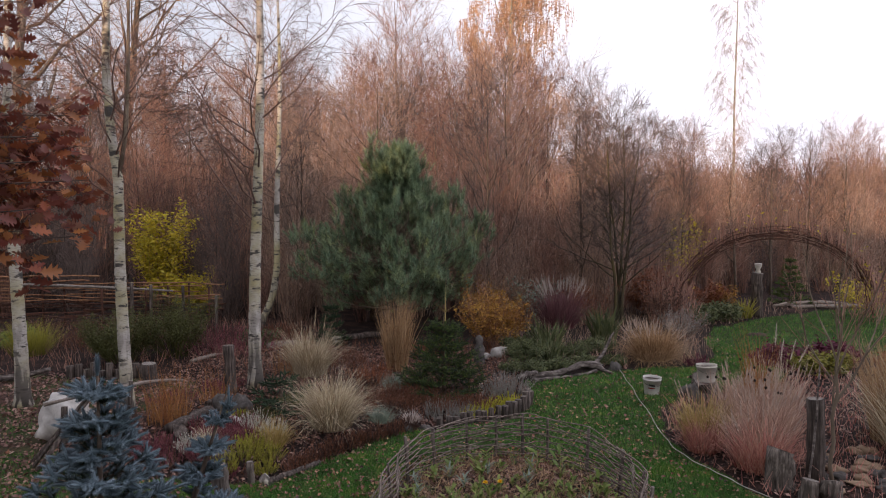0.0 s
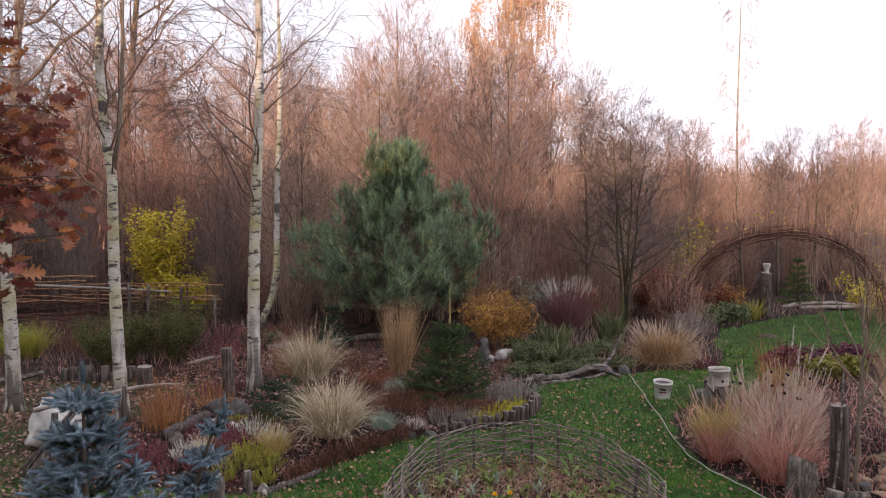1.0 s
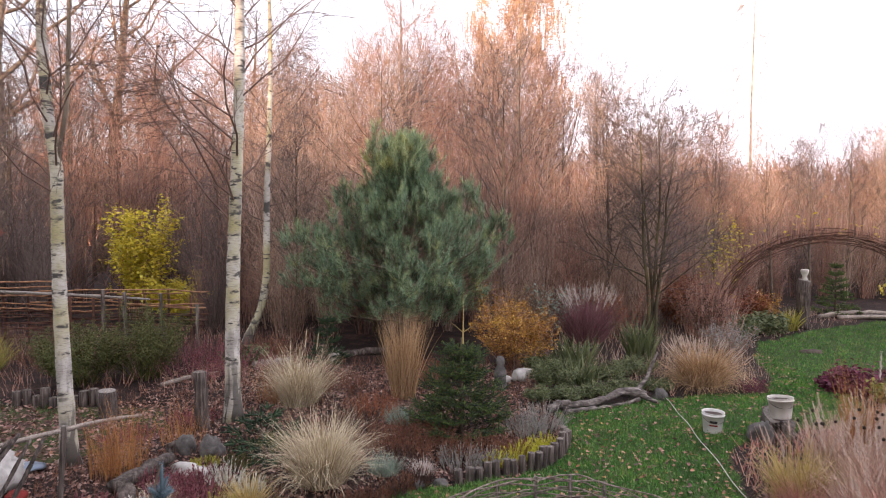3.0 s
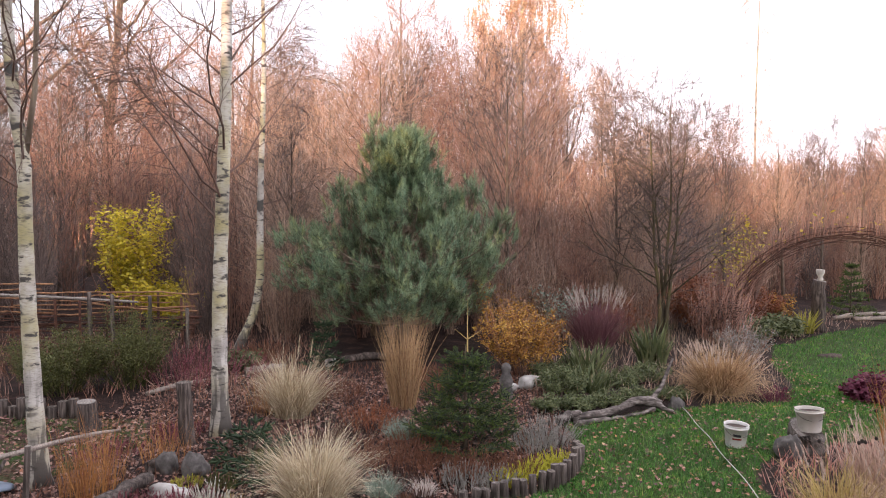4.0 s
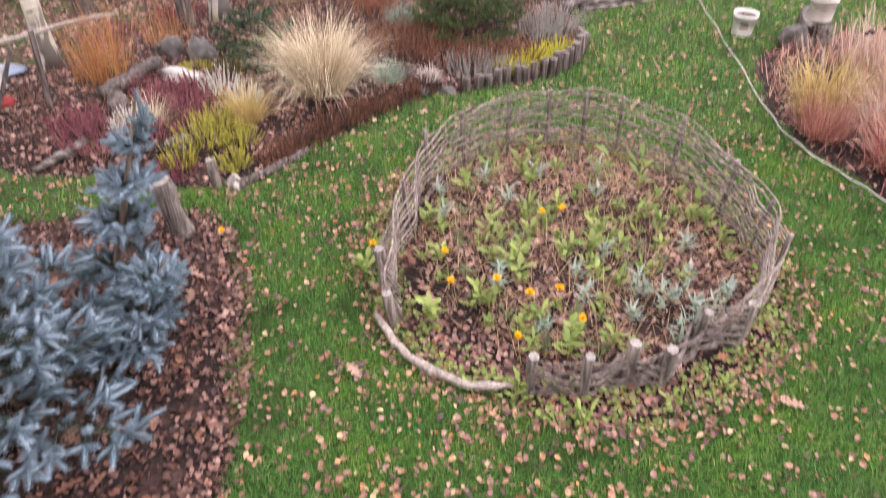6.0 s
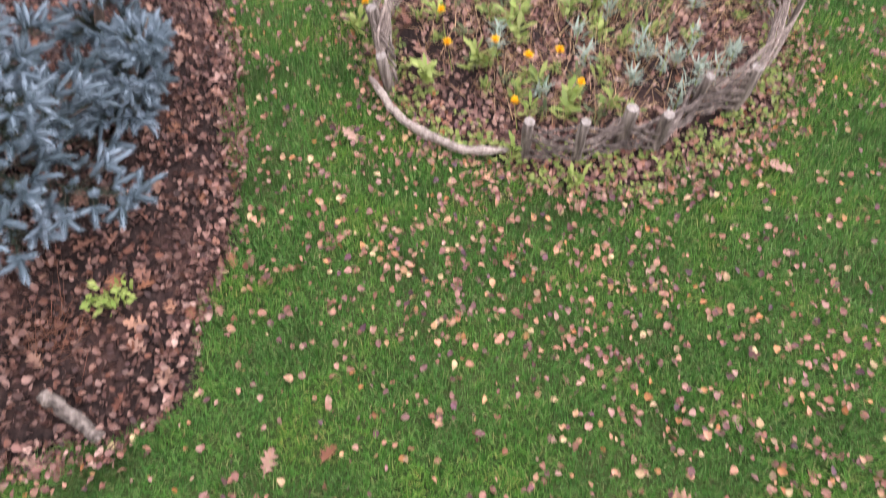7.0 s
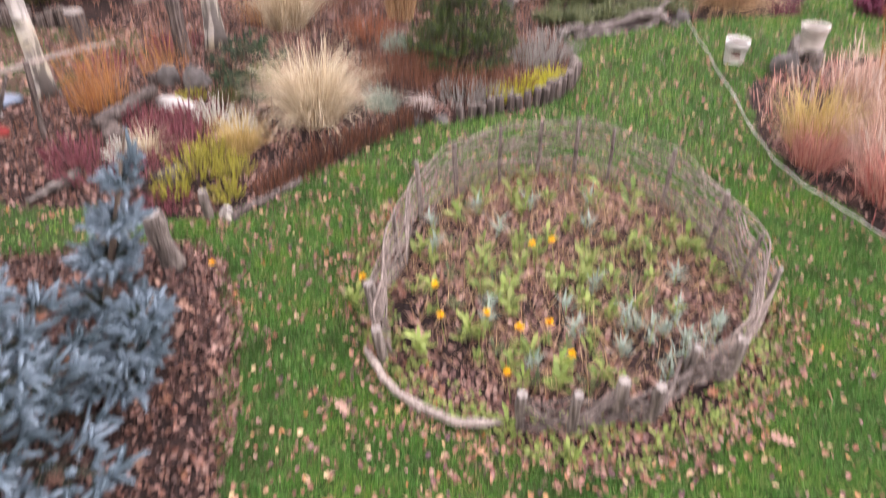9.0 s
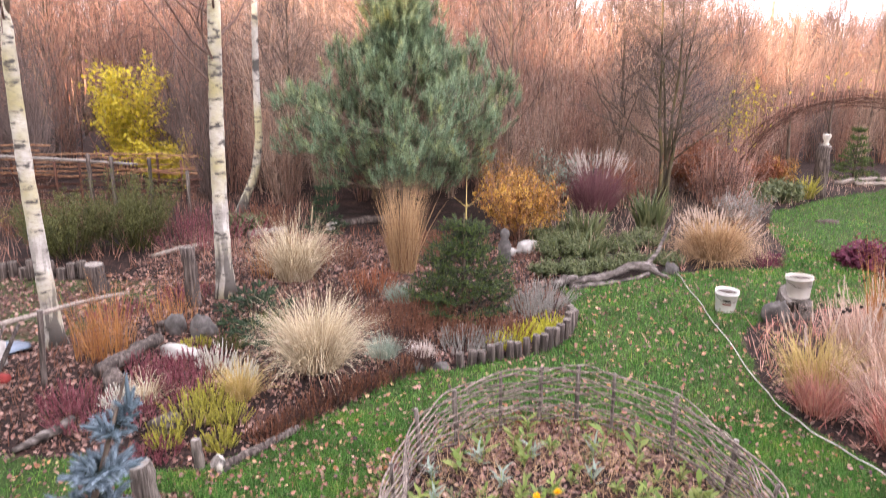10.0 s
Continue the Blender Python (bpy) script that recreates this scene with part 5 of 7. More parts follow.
grass_clump("fescue", -0.60, 9.95, 0.22, 0.22, "leaf_silver", "blue-grey fescue tuft by the red heather", 450, 0.8, 0.6, 0.004, 0.5)
grass_clump("iris", 1.80, 12.6, 0.55, 0.42, "leaf_dull", "clump of long green strap leaves", 140, 0.5, 0.9, 0.035, 0.5, group="green perennials")
grass_clump("iris", 3.0, 13.5, 0.65, 0.40, "leaf_dull", "clump of green iris leaves beside the mossy tree", 110, 0.45, 0.8, 0.04, 0.5, group="green perennials")
grass_clump("iris", 6.9, 16.6, 0.45, 0.3, "heath_yellow", "yellow-green strap leaves at the bird post", 80, 0.5, 0.6, 0.03, 0.5, group="green perennials")
grass_clump("switch_grass", 3.55, 8.47, 0.98, 0.13, "stem_orange", "thin upright orange grass above the pinkish clumps", 160, 0.12, 0.1, 0.006, 0.8)
grass_clump("miscanthus", 3.74, 8.52, 0.84, 0.20, "straw", "small straw grass with pale plumes", 120, 0.3, 0.3, 0.006, 0.6, 4, "plume_pale", 0.20, 1.0)
grass_clump("broom", -6.7, 12.3, 0.6, 0.5, "heath_yellow", "low yellow-green shrub on the leafy ground", 700, 0.7, 0.5, 0.007, 0.5, group="shrubs of the back bed")


# ---- heathers and low shrubs ----
def heather(x, y, r, h, mat, label0, n=90, count=20, name="heather", lean=0.5, needle=0.018, width=0.009):
    label = label0 if len(label0.split()) > 3 else label0 + " in the mulched bed"
    p, a = disc(n, r)
    k = np.hypot(p[:, 0], p[:, 1]) / r
    d = np.stack([np.cos(a) * np.sin(lean * k), np.sin(a) * np.sin(lean * k), np.cos(lean * k)], -1)
    d = unit(d + rng.normal(0, 0.16, d.shape))
    hh = h * rnd(0.55, 1.1, n)[:, None] * (1 - 0.35 * k[:, None] ** 2)
    g = Geo()
    needles(g, p + d * hh * 0.15, p + d * hh, count, needle, width, 0.7)
    spikes(g, p, p + d * hh * 0.9, 0.0025)
    return whole(name, g, M[mat], x, y, label, "heather", "heathers")


for hx, hy, hr, hh, hm, hl in [
        (-1.88, 7.36, .13, .25, "heath_yellow", "yellow-green heather mound"), (-1.64, 7.40, .11, .20, "heath_yellow", "yellow-green heather mound"), (-1.98, 7.14, .11, .18, "heath_yellow", "low yellow-green heather"),
        (-1.62, 7.12, .10, .14, "heath_yellow", "small tuft of yellow-green heather"), (-1.83, 7.62, .10, .20, "heath_yellow", "yellow-green heather mound"),
        (-2.30, 7.95, .22, .20, "heath_red", "wine-red heather"), (-2.05, 7.80, .20, .18, "heath_red", "wine-red heather"), (-2.62, 7.42, .24, .22, "heath_red", "wine-red heather"), (-2.85, 7.60, .20, .18, "heath_red", "wine-red heather"),
        (-2.25, 7.42, .16, .16, "heath_red", "wine-red heather"), (-2.15, 8.20, .22, .18, "heath_red", "wine-red heather"), (-2.55, 8.15, .20, .16, "heath_red", "wine-red heather"), (-2.0, 7.0, .15, .12, "heath_red", "low wine-red heather"),
        (-2.42, 7.55, .12, .20, "heath_white", "white-tipped heather"), (-1.97, 8.25, .12, .22, "heath_white", "white-tipped heather"), (-1.72, 8.05, .10, .18, "heath_white", "white-tipped heather"),
        (-0.48, 9.2, .28, .26, "heath_brown", "brown-red heather"), (-0.15, 9.05, .26, .24, "heath_brown", "brown-red heather"), (0.18, 9.0, .24, .24, "heath_brown", "brown-red heather"), (-0.35, 9.6, .28, .28, "heath_brown", "brown-red heather"),
        (0.45, 9.15, .22, .22, "heath_brown", "brown-red heather"), (-0.75, 9.3, .24, .22, "heath_brown", "brown-red heather"), (-0.9, 10.25, .26, .34, "leaf_rust", "rust-coloured heather under the reed grass"),
        (0.02, 8.83, .20, .22, "heath_grey", "grey-brown seed-headed heather"), (0.28, 8.86, .16, .20, "heath_grey", "grey-brown seed-headed heather"), (0.92, 10.05, .28, .32, "heath_grey", "grey lavender mound"),
        (0.75, 9.75, .2, .24, "heath_grey", "grey lavender mound"),
        (0.50, 8.95, .11, .17, "heath_lime", "bright yellow heather along the palisade"), (0.64, 9.06, .11, .19, "heath_lime", "bright yellow heather along the palisade"), (0.78, 9.19, .11, .19, "heath_lime", "bright yellow heather along the palisade"),
        (0.90, 9.33, .10, .19, "heath_lime", "bright yellow heather along the palisade"), (0.38, 8.86, .09, .15, "heath_lime", "bright yellow heather along the palisade"),
        (-1.75, 9.05, .14, .20, "heath_green", "olive heather"), (-2.0, 8.7, .13, .14, "heath_green", "olive heather"), (-2.3, 8.65, .12, .10, "heath_yellow", "low yellow moss-like heather"), (-1.35, 9.45, .25, .2, "heath_dark", "dark faded heather"),
        (-1.1, 9.9, .28, .22, "heath_dark", "dark faded heather"), (-0.55, 8.85, .2, .14, "heath_dark", "dark faded heather"), (-3.4, 9.7, .3, .16, "heath_red", "low wine-red heather"), (-1.5, 11.6, .35, .2, "heath_brown", "brown faded heather"),
        (-0.3, 12.2, .5, .2, "heath_brown", "brown faded heather"), (-2.9, 10.2, .3, .14, "heath_red", "low wine-red heather"), (-3.5, 12.6, .8, .45, "heath_red", "low mass of wine-red dead stems in the back bed"),
        (-4.4, 13.2, .8, .55, "heath_dark", "dark twiggy dead stems in the back bed"), (-2.9, 13.5, .5, .35, "heath_brown", "red-brown dead stems by the curved birch"), (4.05, 11.75, .18, .2, "leaf_purple", "purple-leaved plant beside the fountain grass"),
        (-5.6, 13.0, .8, .5, "heath_brown", "red-brown dead stems before the wattle fence"), (-6.8, 13.6, .8, .6, "heath_dark", "dark dead stems before the wattle fence")]:
    heather(hx, hy, hr, hh, hm, hl, n=int(60 + 900 * hr * hr) if hr < .4 else 260, count=20, needle=0.018 if hr < .4 else 0.03)
# dark heather hedge along the front edge of the bed
for i in range(12):
    k = (i + 0.5) / 12
    ex, ey = np.interp(k, [0, .45, 1], [-1.36, -0.98, -0.30]), np.interp(k, [0, .45, 1], [7.16, 7.70, 8.46])
    heather(ex - 0.02, ey + 0.05, .11, .16, "heath_dark" if i % 2 else "heath_brown", "dark heather in the edging of the bed", 60, 26)


def leafy(name, x, y, r, h, mat, label, n=40, leaves=18, size=0.04, cat="shrub", group="", stem_mat="twig_red", shape=SMALL_LEAF, up=1.0, start=0.25):
    """A rounded shrub: stems, side twigs and many small leaves."""
    t = thing(name, x, y, label, cat, group)
    st, lf = Geo(), Geo()
    p, a = disc(n, r * 0.35)
    k = np.hypot(p[:, 0], p[:, 1]) / (r * 0.35)
    d = unit(np.stack([np.cos(a) * k * r, np.sin(a) * k * r, np.full(n, h * up)], -1) + rng.normal(0, 0.12, (n, 3)) * h)
    s = np.linspace(0, 1, 4)
    P = p[:, None] + d[:, None] * (h * rnd(0.6, 1.1, n)[:, None] * s)[..., None]
    R = np.full((n, 4), 0.006) * (1 - 0.7 * s)
    tubes(st, P, R, 3, cap=False)
    Q, QR = grow(P, R, 5, start, 1.0, h * 0.3, 0.7, 3, up=0.1)
    tubes(st, Q, np.maximum(QR, 0.002), 3, cap=False)
    leaves_on(lf, np.concatenate([P[:, 1:3], P[:, 2:4]]), leaves // 3, size, shape, 0.03)
    leaves_on(lf, Q, leaves, size, shape, size * 0.8)
    part("framework", st, M[stem_mat], t)
    part("foliage", lf, M[mat], t)
    return t


leafy("broom", -4.95, 11.75, .62, .75, "heath_green", "olive-green broom shrub in the back bed", 80, 34, 0.026, group="shrubs of the back bed", stem_mat="heath_green")
leafy("broom", -4.25, 12.1, .6, .95, "heath_green", "arching olive-green broom shrub in the back bed", 70, 28, 0.026, group="shrubs of the back bed", stem_mat="heath_green")
for gx_, gy_, gr_ in [(1.45, 11.25, .3), (1.85, 11.45, .34), (2.3, 11.65, .34), (2.75, 11.75, .3), (1.1, 11.2, .25)]:
    leafy("ground_cover", gx_, gy_, gr_, .15, "leaf_dull", "low green ground cover behind the driftwood", 26, 16, 0.032, "plant", "green perennials", "leaf_green")
leafy("barberry", 0.95, 12.75, .55, .92, "leaf_amber", "barberry bush with amber and yellow autumn leaves", 50, 34, 0.034)
leafy("yellow_shrub", -6.5, 17.3, .62, 2.3, "leaf_yellow", "tall shrub with bright yellow autumn leaves behind the wattle fence", 26, 34, 0.085, up=1.7)
leafy("yellow_shrub", -5.6, 17.0, .75, 1.05, "leaf_yellow", "spreading yellow-leaved branches by the fence", 20, 26, 0.09)
leafy("shrub", 5.5, 16.4, .55, 2.0, "leaf_yellow", "thin shrub with a few yellow leaves beside the arch", 16, 6, 0.062, up=1.4, start=0.6)
leafy("hydrangea", 4.9, 16.9, .75, .95, "leaf_rust", "hydrangea with rust-brown dried flower heads", 40, 30, 0.06)
leafy("shrub", 6.35, 17.2, .40, .62, "leaf_rust", "small shrub with orange-red leaves", 24, 22, 0.05)
leafy("shrub", 6.75, 17.3, .30, .62, "leaf_amber", "small shrub with yellow leaves", 18, 16, 0.05)
leafy("perennial", 1.35, 11.75, .38, .28, "leaf_dull", "low green leafy perennial by the pale stone", 38, 24, 0.03, "plant", "green perennials", "leaf_green")
grass_clump("iris", 1.75, 11.9, .36, .34, "leaf_dull", "low clump of green strap leaves behind the driftwood", 150, .7, 1.0, .022, .6, group="green perennials")
leafy("perennial", 2.2, 12.2, .40, .22, "leaf_dull", "dull green leafy perennial behind the driftwood", 34, 18, 0.03, "plant", "green perennials", "leaf_green")
leafy("perennial", 1.4, 12.35, .40, .30, "leaf_dull", "dull green leafy perennial", 38, 24, 0.03, "plant", "green perennials", "leaf_green")
leafy("perennial", 2.65, 12.5, .36, .24, "leaf_dull", "grey-green leafy perennial", 30, 20, 0.03, "plant", "green perennials", "leaf_green")
leafy("perennial", 5.5, 16.0, .60, .35, "leaf_dull", "green ground cover along the lawn's far edge", 40, 22, 0.07, "plant", "green perennials", "leaf_green")
leafy("perennial", 6.3, 16.4, .50, .30, "leaf_dull", "grey-green leafy perennial at the lawn's far edge", 30, 20, 0.08, "plant", "green perennials", "leaf_green")
leafy("perennial", -3.15, 13.2, .35, .25, "leaf_dull", "dark green leafy perennial at the curved birch", 26, 20, 0.06, "plant", "green perennials", "leaf_green")
leafy("coral_bells", 5.38, 11.75, .45, .25, "leaf_purple", "purple-leaved coral bells in the far bed", 40, 22, 0.07, "plant", "", "leaf_purple")
leafy("coral_bells", 6.3, 11.9, .45, .25, "leaf_purple", "purple-leaved coral bells in the far bed", 40, 22, 0.07, "plant", "", "leaf_purple")
leafy("perennial", 5.6, 10.9, .45, .30, "heath_yellow", "yellow-green leafy perennial in the far bed", 34, 20, 0.06, "plant", "green perennials", "leaf_green")
leafy("perennial", 6.6, 10.6, .5, .4, "leaf_rust", "russet perennial in the far bed", 34, 20, 0.05, "plant")
leafy("dogwood", 2.0, 15.6, .5, 1.0, "leaf_silver", "shrub with a few pale leaves behind the purple grass", 24, 6, 0.06)
leafy("shrub", 0.85, 14.3, .5, 1.15, "leaf_amber", "thin brownish shrub behind the barberry", 30, 6, 0.04)
leafy("shrub", 3.05, 15.2, .5, .9, "leaf_rust", "brownish shrub by the mossy tree", 30, 6, 0.04)
leafy("shrub", 4.7, 15.4, .6, .9, "heath_dark", "dark dried shrub behind the fountain grass", 40, 8, 0.04)
leafy("shrub", 4.6, 14.0, .5, .55, "heath_grey", "dry grey-brown seed-headed perennial at the lawn's edge", 50, 10, 0.03)
leafy("shrub", 9.6, 16.8, .6, 1.0, "leaf_yellow", "shrub with scattered yellow leaves beyond the lawn", 20, 8, 0.07)
leafy("perennial", -7.3, 12.9, .5, .35, "leaf_green", "low green shrub on the leafy ground", 30, 20, 0.05, "plant", "green perennials", "leaf_green")

# ---- the willow arch with its upright shoots ----
arch = thing("willow_arch", 7.1, 15.6, "woven living willow arch with reddish rods and upright shoots", "arch")
AW, AH = 2.2, 1.98
for i in range(20):
    u = np.linspace(0, 1, 26)
    a = np.pi * (0.02 + 0.96 * u)
    off = rnd(-0.16, 0.14)
    ph = rnd(0, 6.28)
    q = np.stack([-np.cos(a) * (AW + off) + rng.normal(0, .01, 26), 0.10 * np.sin(u * 22 + ph) + 0.3 * (u - .5), np.sin(a) ** 0.85 * (AH + off)], -1)[None]
    lo, hi = sorted(rng.choice(26, 2, replace=False)) if i > 5 else (0, 25)
    if hi - lo < 8:
        lo, hi = 3, 22
    g = Geo()
    tubes(g, q[:, lo:hi + 1] + rng.normal(0, .012, (1, hi + 1 - lo, 3)), np.full((1, hi + 1 - lo), rnd(0.004, 0.0075)), 5)
    part("rod", g, M["withy_red"], arch)
sh = Geo()
n = 620
u = rnd(0.08, 0.92, n)
a = np.pi * u
p0 = np.stack([-np.cos(a) * AW, rnd(-.1, .1, n), np.sin(a) ** .85 * AH], -1)
p1 = p0 + np.stack([rng.normal(0, .08, n), rng.normal(0, .08, n), rnd(.2, .75, n)], -1)
spikes(sh, p0, p1, 0.0065)
part("shoot_fringe", sh, M["twig_red"], arch, "thin upright shoots", kind="stuff")
lf = Geo()
leaves_on(lf, np.stack([p0, p1], 1)[:70], 1, 0.09, SMALL_LEAF, 0.03)
part("foliage", lf, M["leaf_yellow"], arch, "a few yellow leaves")
side = Geo()
n = 520
p0 = np.stack([np.where(rng.random(n) < .75, -AW, AW) + rng.normal(0, .22, n), rng.normal(0, .2, n), rnd(0, .5, n)], -1)
p1 = p0 + np.stack([rng.normal(0.1, .2, n), rng.normal(0, .15, n), rnd(.5, 1.3, n)], -1)
spikes(side, p0, p1, 0.006)
part("brush", side, M["twig_red"], arch, "bundle of dark twigs at the foot", kind="stuff")

# weeds in the mulch beside the spruces
leafy("weed", -1.41, 4.25, .09, .13, "leaf_fresh", "small yellow-green weed in the mulch", 4, 3, 0.035, "plant", "", "leaf_green")
weed = thing("dry_weed", -1.59, 4.12, "dry tangle of thin brown stems in the mulch", "plant")
wg = Geo()
n = 90
p = np.stack([rng.normal(0, .06, n), rng.normal(0, .06, n), np.zeros(n)], -1)
spikes(wg, p, p + np.stack([rng.normal(0, .12, n), rng.normal(0, .12, n), rnd(.03, .16, n)], -1), .0016)
part("stem_tangle", wg, M["heath_brown"], weed, kind="stuff")

# ---- wood, stone and garden things ----
def log_geo(P, r, sides=12, jag=0.06, both=False):
    """A lying or standing log along the line P, with an uneven skin."""
    P = np.asarray(P, float)[None]
    K = P.shape[1]
    rr = np.broadcast_to(np.asarray(r, float), (K,)).copy()
    T = unit(np.gradient(P, axis=1))
    u, w = sides_of(T)
    a = np.linspace(0, 6.2832, sides, endpoint=False)
    ph = rnd(0, 6)
    k = 1 + jag * (np.sin(a * 2 + ph)[None] + 0.6 * np.sin(a * 5 + ph * 2)[None] + 0.4 * rng.normal(0, 1, (K, sides)))
    V = P[0][:, None] + (rr[:, None] * k)[..., None] * (np.cos(a)[:, None] * u[0][:, None] + np.sin(a)[:, None] * w[0][:, None])
    i = np.arange(K - 1)[:, None] * sides + np.arange(sides)
    j = np.arange(K - 1)[:, None] * sides + (np.arange(sides) + 1) % sides
    g = Geo()
    g.add(V, [np.stack([i, j, j + sides, i + sides], -1).reshape(-1, 4), np.arange(sides)[None, ::-1], (np.arange(sides) + (K - 1) * sides)[None]])
    e = Geo()
    for q, t, s in ((P[0, 0], -T[0, 0], rr[0]), (P[0, -1], T[0, -1], rr[-1]))[0 if both else 1:]:
        uu, ww = sides_of(t[None])
        ring = q + t * 0.003 + 0.93 * s * (np.cos(a)[:, None] * uu + np.sin(a)[:, None] * ww)
        e.add(np.concatenate([ring, [q + t * 0.004]]), np.array([[m, (m + 1) % sides, sides] for m in range(sides)]))
    return g, e


def upright_log(name, x, y, h, r, label, cat="post", mat="wood_grey", lean=(0, 0), group="", top="wood_end", notch=False, smooth=False):
    t = thing(name, x, y, label, cat, group, z=height(x, y) - 0.03)
    s = np.linspace(0, 1, 7)
    P = np.stack([lean[0] * h * s, lean[1] * h * s, h * s], -1)
    rr = r * (1 + 0.25 * np.exp(-s * 6) + 0.05 * np.sin(s * 9 + x * 3))
    P[1:-1, :2] += rng.normal(0, .10, (5, 2)) * r
    g, e = log_geo(P, rr, 18, 0.10)
    part("body", g, M[mat], t)
    part("cut_top", e, M[top], t, "pale sawn end")
    return t


def lying_log(name, pts, r, label, mat="drift", cat="log", group=""):
    x, y = pts[0][:2]
    z = height(x, y)
    t = thing(name, x, y, label, cat, group)
    P = np.asarray(pts, float) - np.array([x, y, 0])
    n = max(10, 3 * len(P))
    s, q = np.linspace(0, 1, len(P)), np.linspace(0, 1, n)
    L = np.stack([np.interp(q, s, P[:, k]) for k in range(3)], -1)
    for _ in range(2):
        L[1:-1] = (L[:-2] + 2 * L[1:-1] + L[2:]) / 4
    L[1:-1] += rng.normal(0, 0.12, (n - 2, 3)) * np.asarray(r).max()
    L[:, 2] += np.asarray(r).max() * 0.7
    rr = np.interp(q, np.linspace(0, 1, len(np.atleast_1d(r))), np.atleast_1d(r)) * (1 + 0.08 * np.sin(q * 25 + x))
    g, e = log_geo(L, rr * (1 + rng.normal(0, .06, n)), 14, 0.10)
    part("body", g, M[mat], t)
    part("cut_end", e, M["wood_end"], t)
    return t


def stone_thing(x, y, sx, sy, sz, mat, label, seed, group="stones"):
    g = Geo()
    blob(g, (0, 0, sz * 0.55), (sx, sy, sz), 9, 0.55, 1.3, seed)
    return whole("stone", g, M[mat], x, y, label, "stone", group, rz=seed * 40, smooth=True)


# the oval wattle fence: stakes and woven rods
wattle = thing("wattle_fence", RING_C[0], RING_C[1], "low oval wattle fence of grey woven withies round a flower bed", "fence", z=0.0)
STAKES = [(-0.42, 5.53, .24), (-0.47, 5.78, .32), (-0.38, 6.31, .36), (-0.27, 6.83, .40), (-0.04, 7.15, .42), (0.27, 7.36, .44), (0.55, 7.44, .44), (0.80, 7.42, .46), (1.02, 7.32, .46), (1.33, 7.01, .44), (1.50, 6.52, .42),
          (1.56, 6.15, .38), (1.53, 5.82, .36), (1.22, 5.39, .29), (1.01, 5.36, .26), (0.79, 5.12, .27), (0.64, 5.14, .27), (0.43, 5.05, .28), (0.21, 5.09, .25)]
for k, (sx, sy, sh_) in enumerate(STAKES):
    s = np.linspace(0, 1, 5)
    ox, oy = sx - RING_C[0], sy - RING_C[1]
    out = 0.04
    P = np.stack([ox + ox * out * s, oy + oy * out * s, height(sx, sy) - 0.05 + (sh_ + 0.05 - (0.03 if 3 < k < 12 else 0)) * s], -1)
    g, e = log_geo(P + rng.normal(0, .003, P.shape), (0.014 if 1 < k < 13 else 0.026) + 0.003 * math.sin(k * 2.1), 10, 0.09)
    st = part("stake", g, M["wood_grey"], wattle, "round grey stake")
    part("cut_top", e, M["wood_end"], st)


def ring_line(i0, i1, z, ph, n_per=6):
    """A rod woven in and out of the stakes i0 to i1."""
    pts = []
    m = (i1 - i0) * n_per + 1
    for j in range(m):
        f = i0 + j / n_per
        a = int(math.floor(f)) % len(STAKES)
        b = (a + 1) % len(STAKES)
        w = f - math.floor(f)
        x = STAKES[a][0] * (1 - w) + STAKES[b][0] * w
        y = STAKES[a][1] * (1 - w) + STAKES[b][1] * w
        dx, dy = x - RING_C[0], y - RING_C[1]
        ln = math.hypot(dx, dy)
        bulge = 0.035 * math.cos(math.pi * f + ph) + 0.022 * math.sin(w * math.pi)
        grow_h = (STAKES[a][2] * (1 - w) + STAKES[b][2] * w) / 0.4
        pts.append((dx + dx / ln * (bulge + 0.03 * z), dy + dy / ln * (bulge + 0.03 * z), z * grow_h))
    return np.array(pts)


rod_n = 0
for lay in range(16):
    zz = 0.03 + 0.0245 * lay
    for i0, i1 in [(0, 5 + lay % 3), (4 + lay % 3, 10 + lay % 2), (9 + lay % 2, 14)]:
        if i0 == 0 and lay > 14:
            continue
        L = ring_line(i0, i1, zz + rnd(-.006, .006), math.pi * (lay % 2))
        L[:, 2] += np.linspace(rnd(-.02, .02), rnd(-.02, .02), len(L)) + 0.004 * np.sin(np.arange(len(L)) * .6 + lay) + rng.normal(0, .002, len(L))
        g = Geo()
        tubes(g, L[None], (rnd(.0048, .0074) * np.linspace(1, 0.65, len(L)))[None], 6)
        part("rod", g, M["withy_pale"], wattle)
for lay in range(9):
    zz = 0.03 + 0.022 * lay
    L = ring_line(13, 18, zz + rnd(-.006, .006), math.pi * (lay % 2))
    L[:, 2] = L[:, 2] * 1.15 + np.linspace(rnd(-.01, .07), rnd(-.02, .03), len(L)) + .008 * np.sin(np.arange(len(L)) * .7 + lay)
    g = Geo()
    tubes(g, L[None] + rng.normal(0, .0025, (1, len(L), 3)), (rnd(.0075, .0125) * np.linspace(1, 0.6, len(L)))[None], 6)
    part("rod", g, M["withy"], wattle)
lying_log("log", [(-0.52, 5.53, .05), (-0.45, 5.41, .04), (-0.39, 5.30, .03), (-0.27, 5.20, .02), (-0.14, 5.11, .02), (-0.01, 5.07, .02), (0.13, 5.09, .02)], [.012, .021, .017, .024, .019, .022, .014], "curved barkless branch closing the wattle ring", "wood_pale")


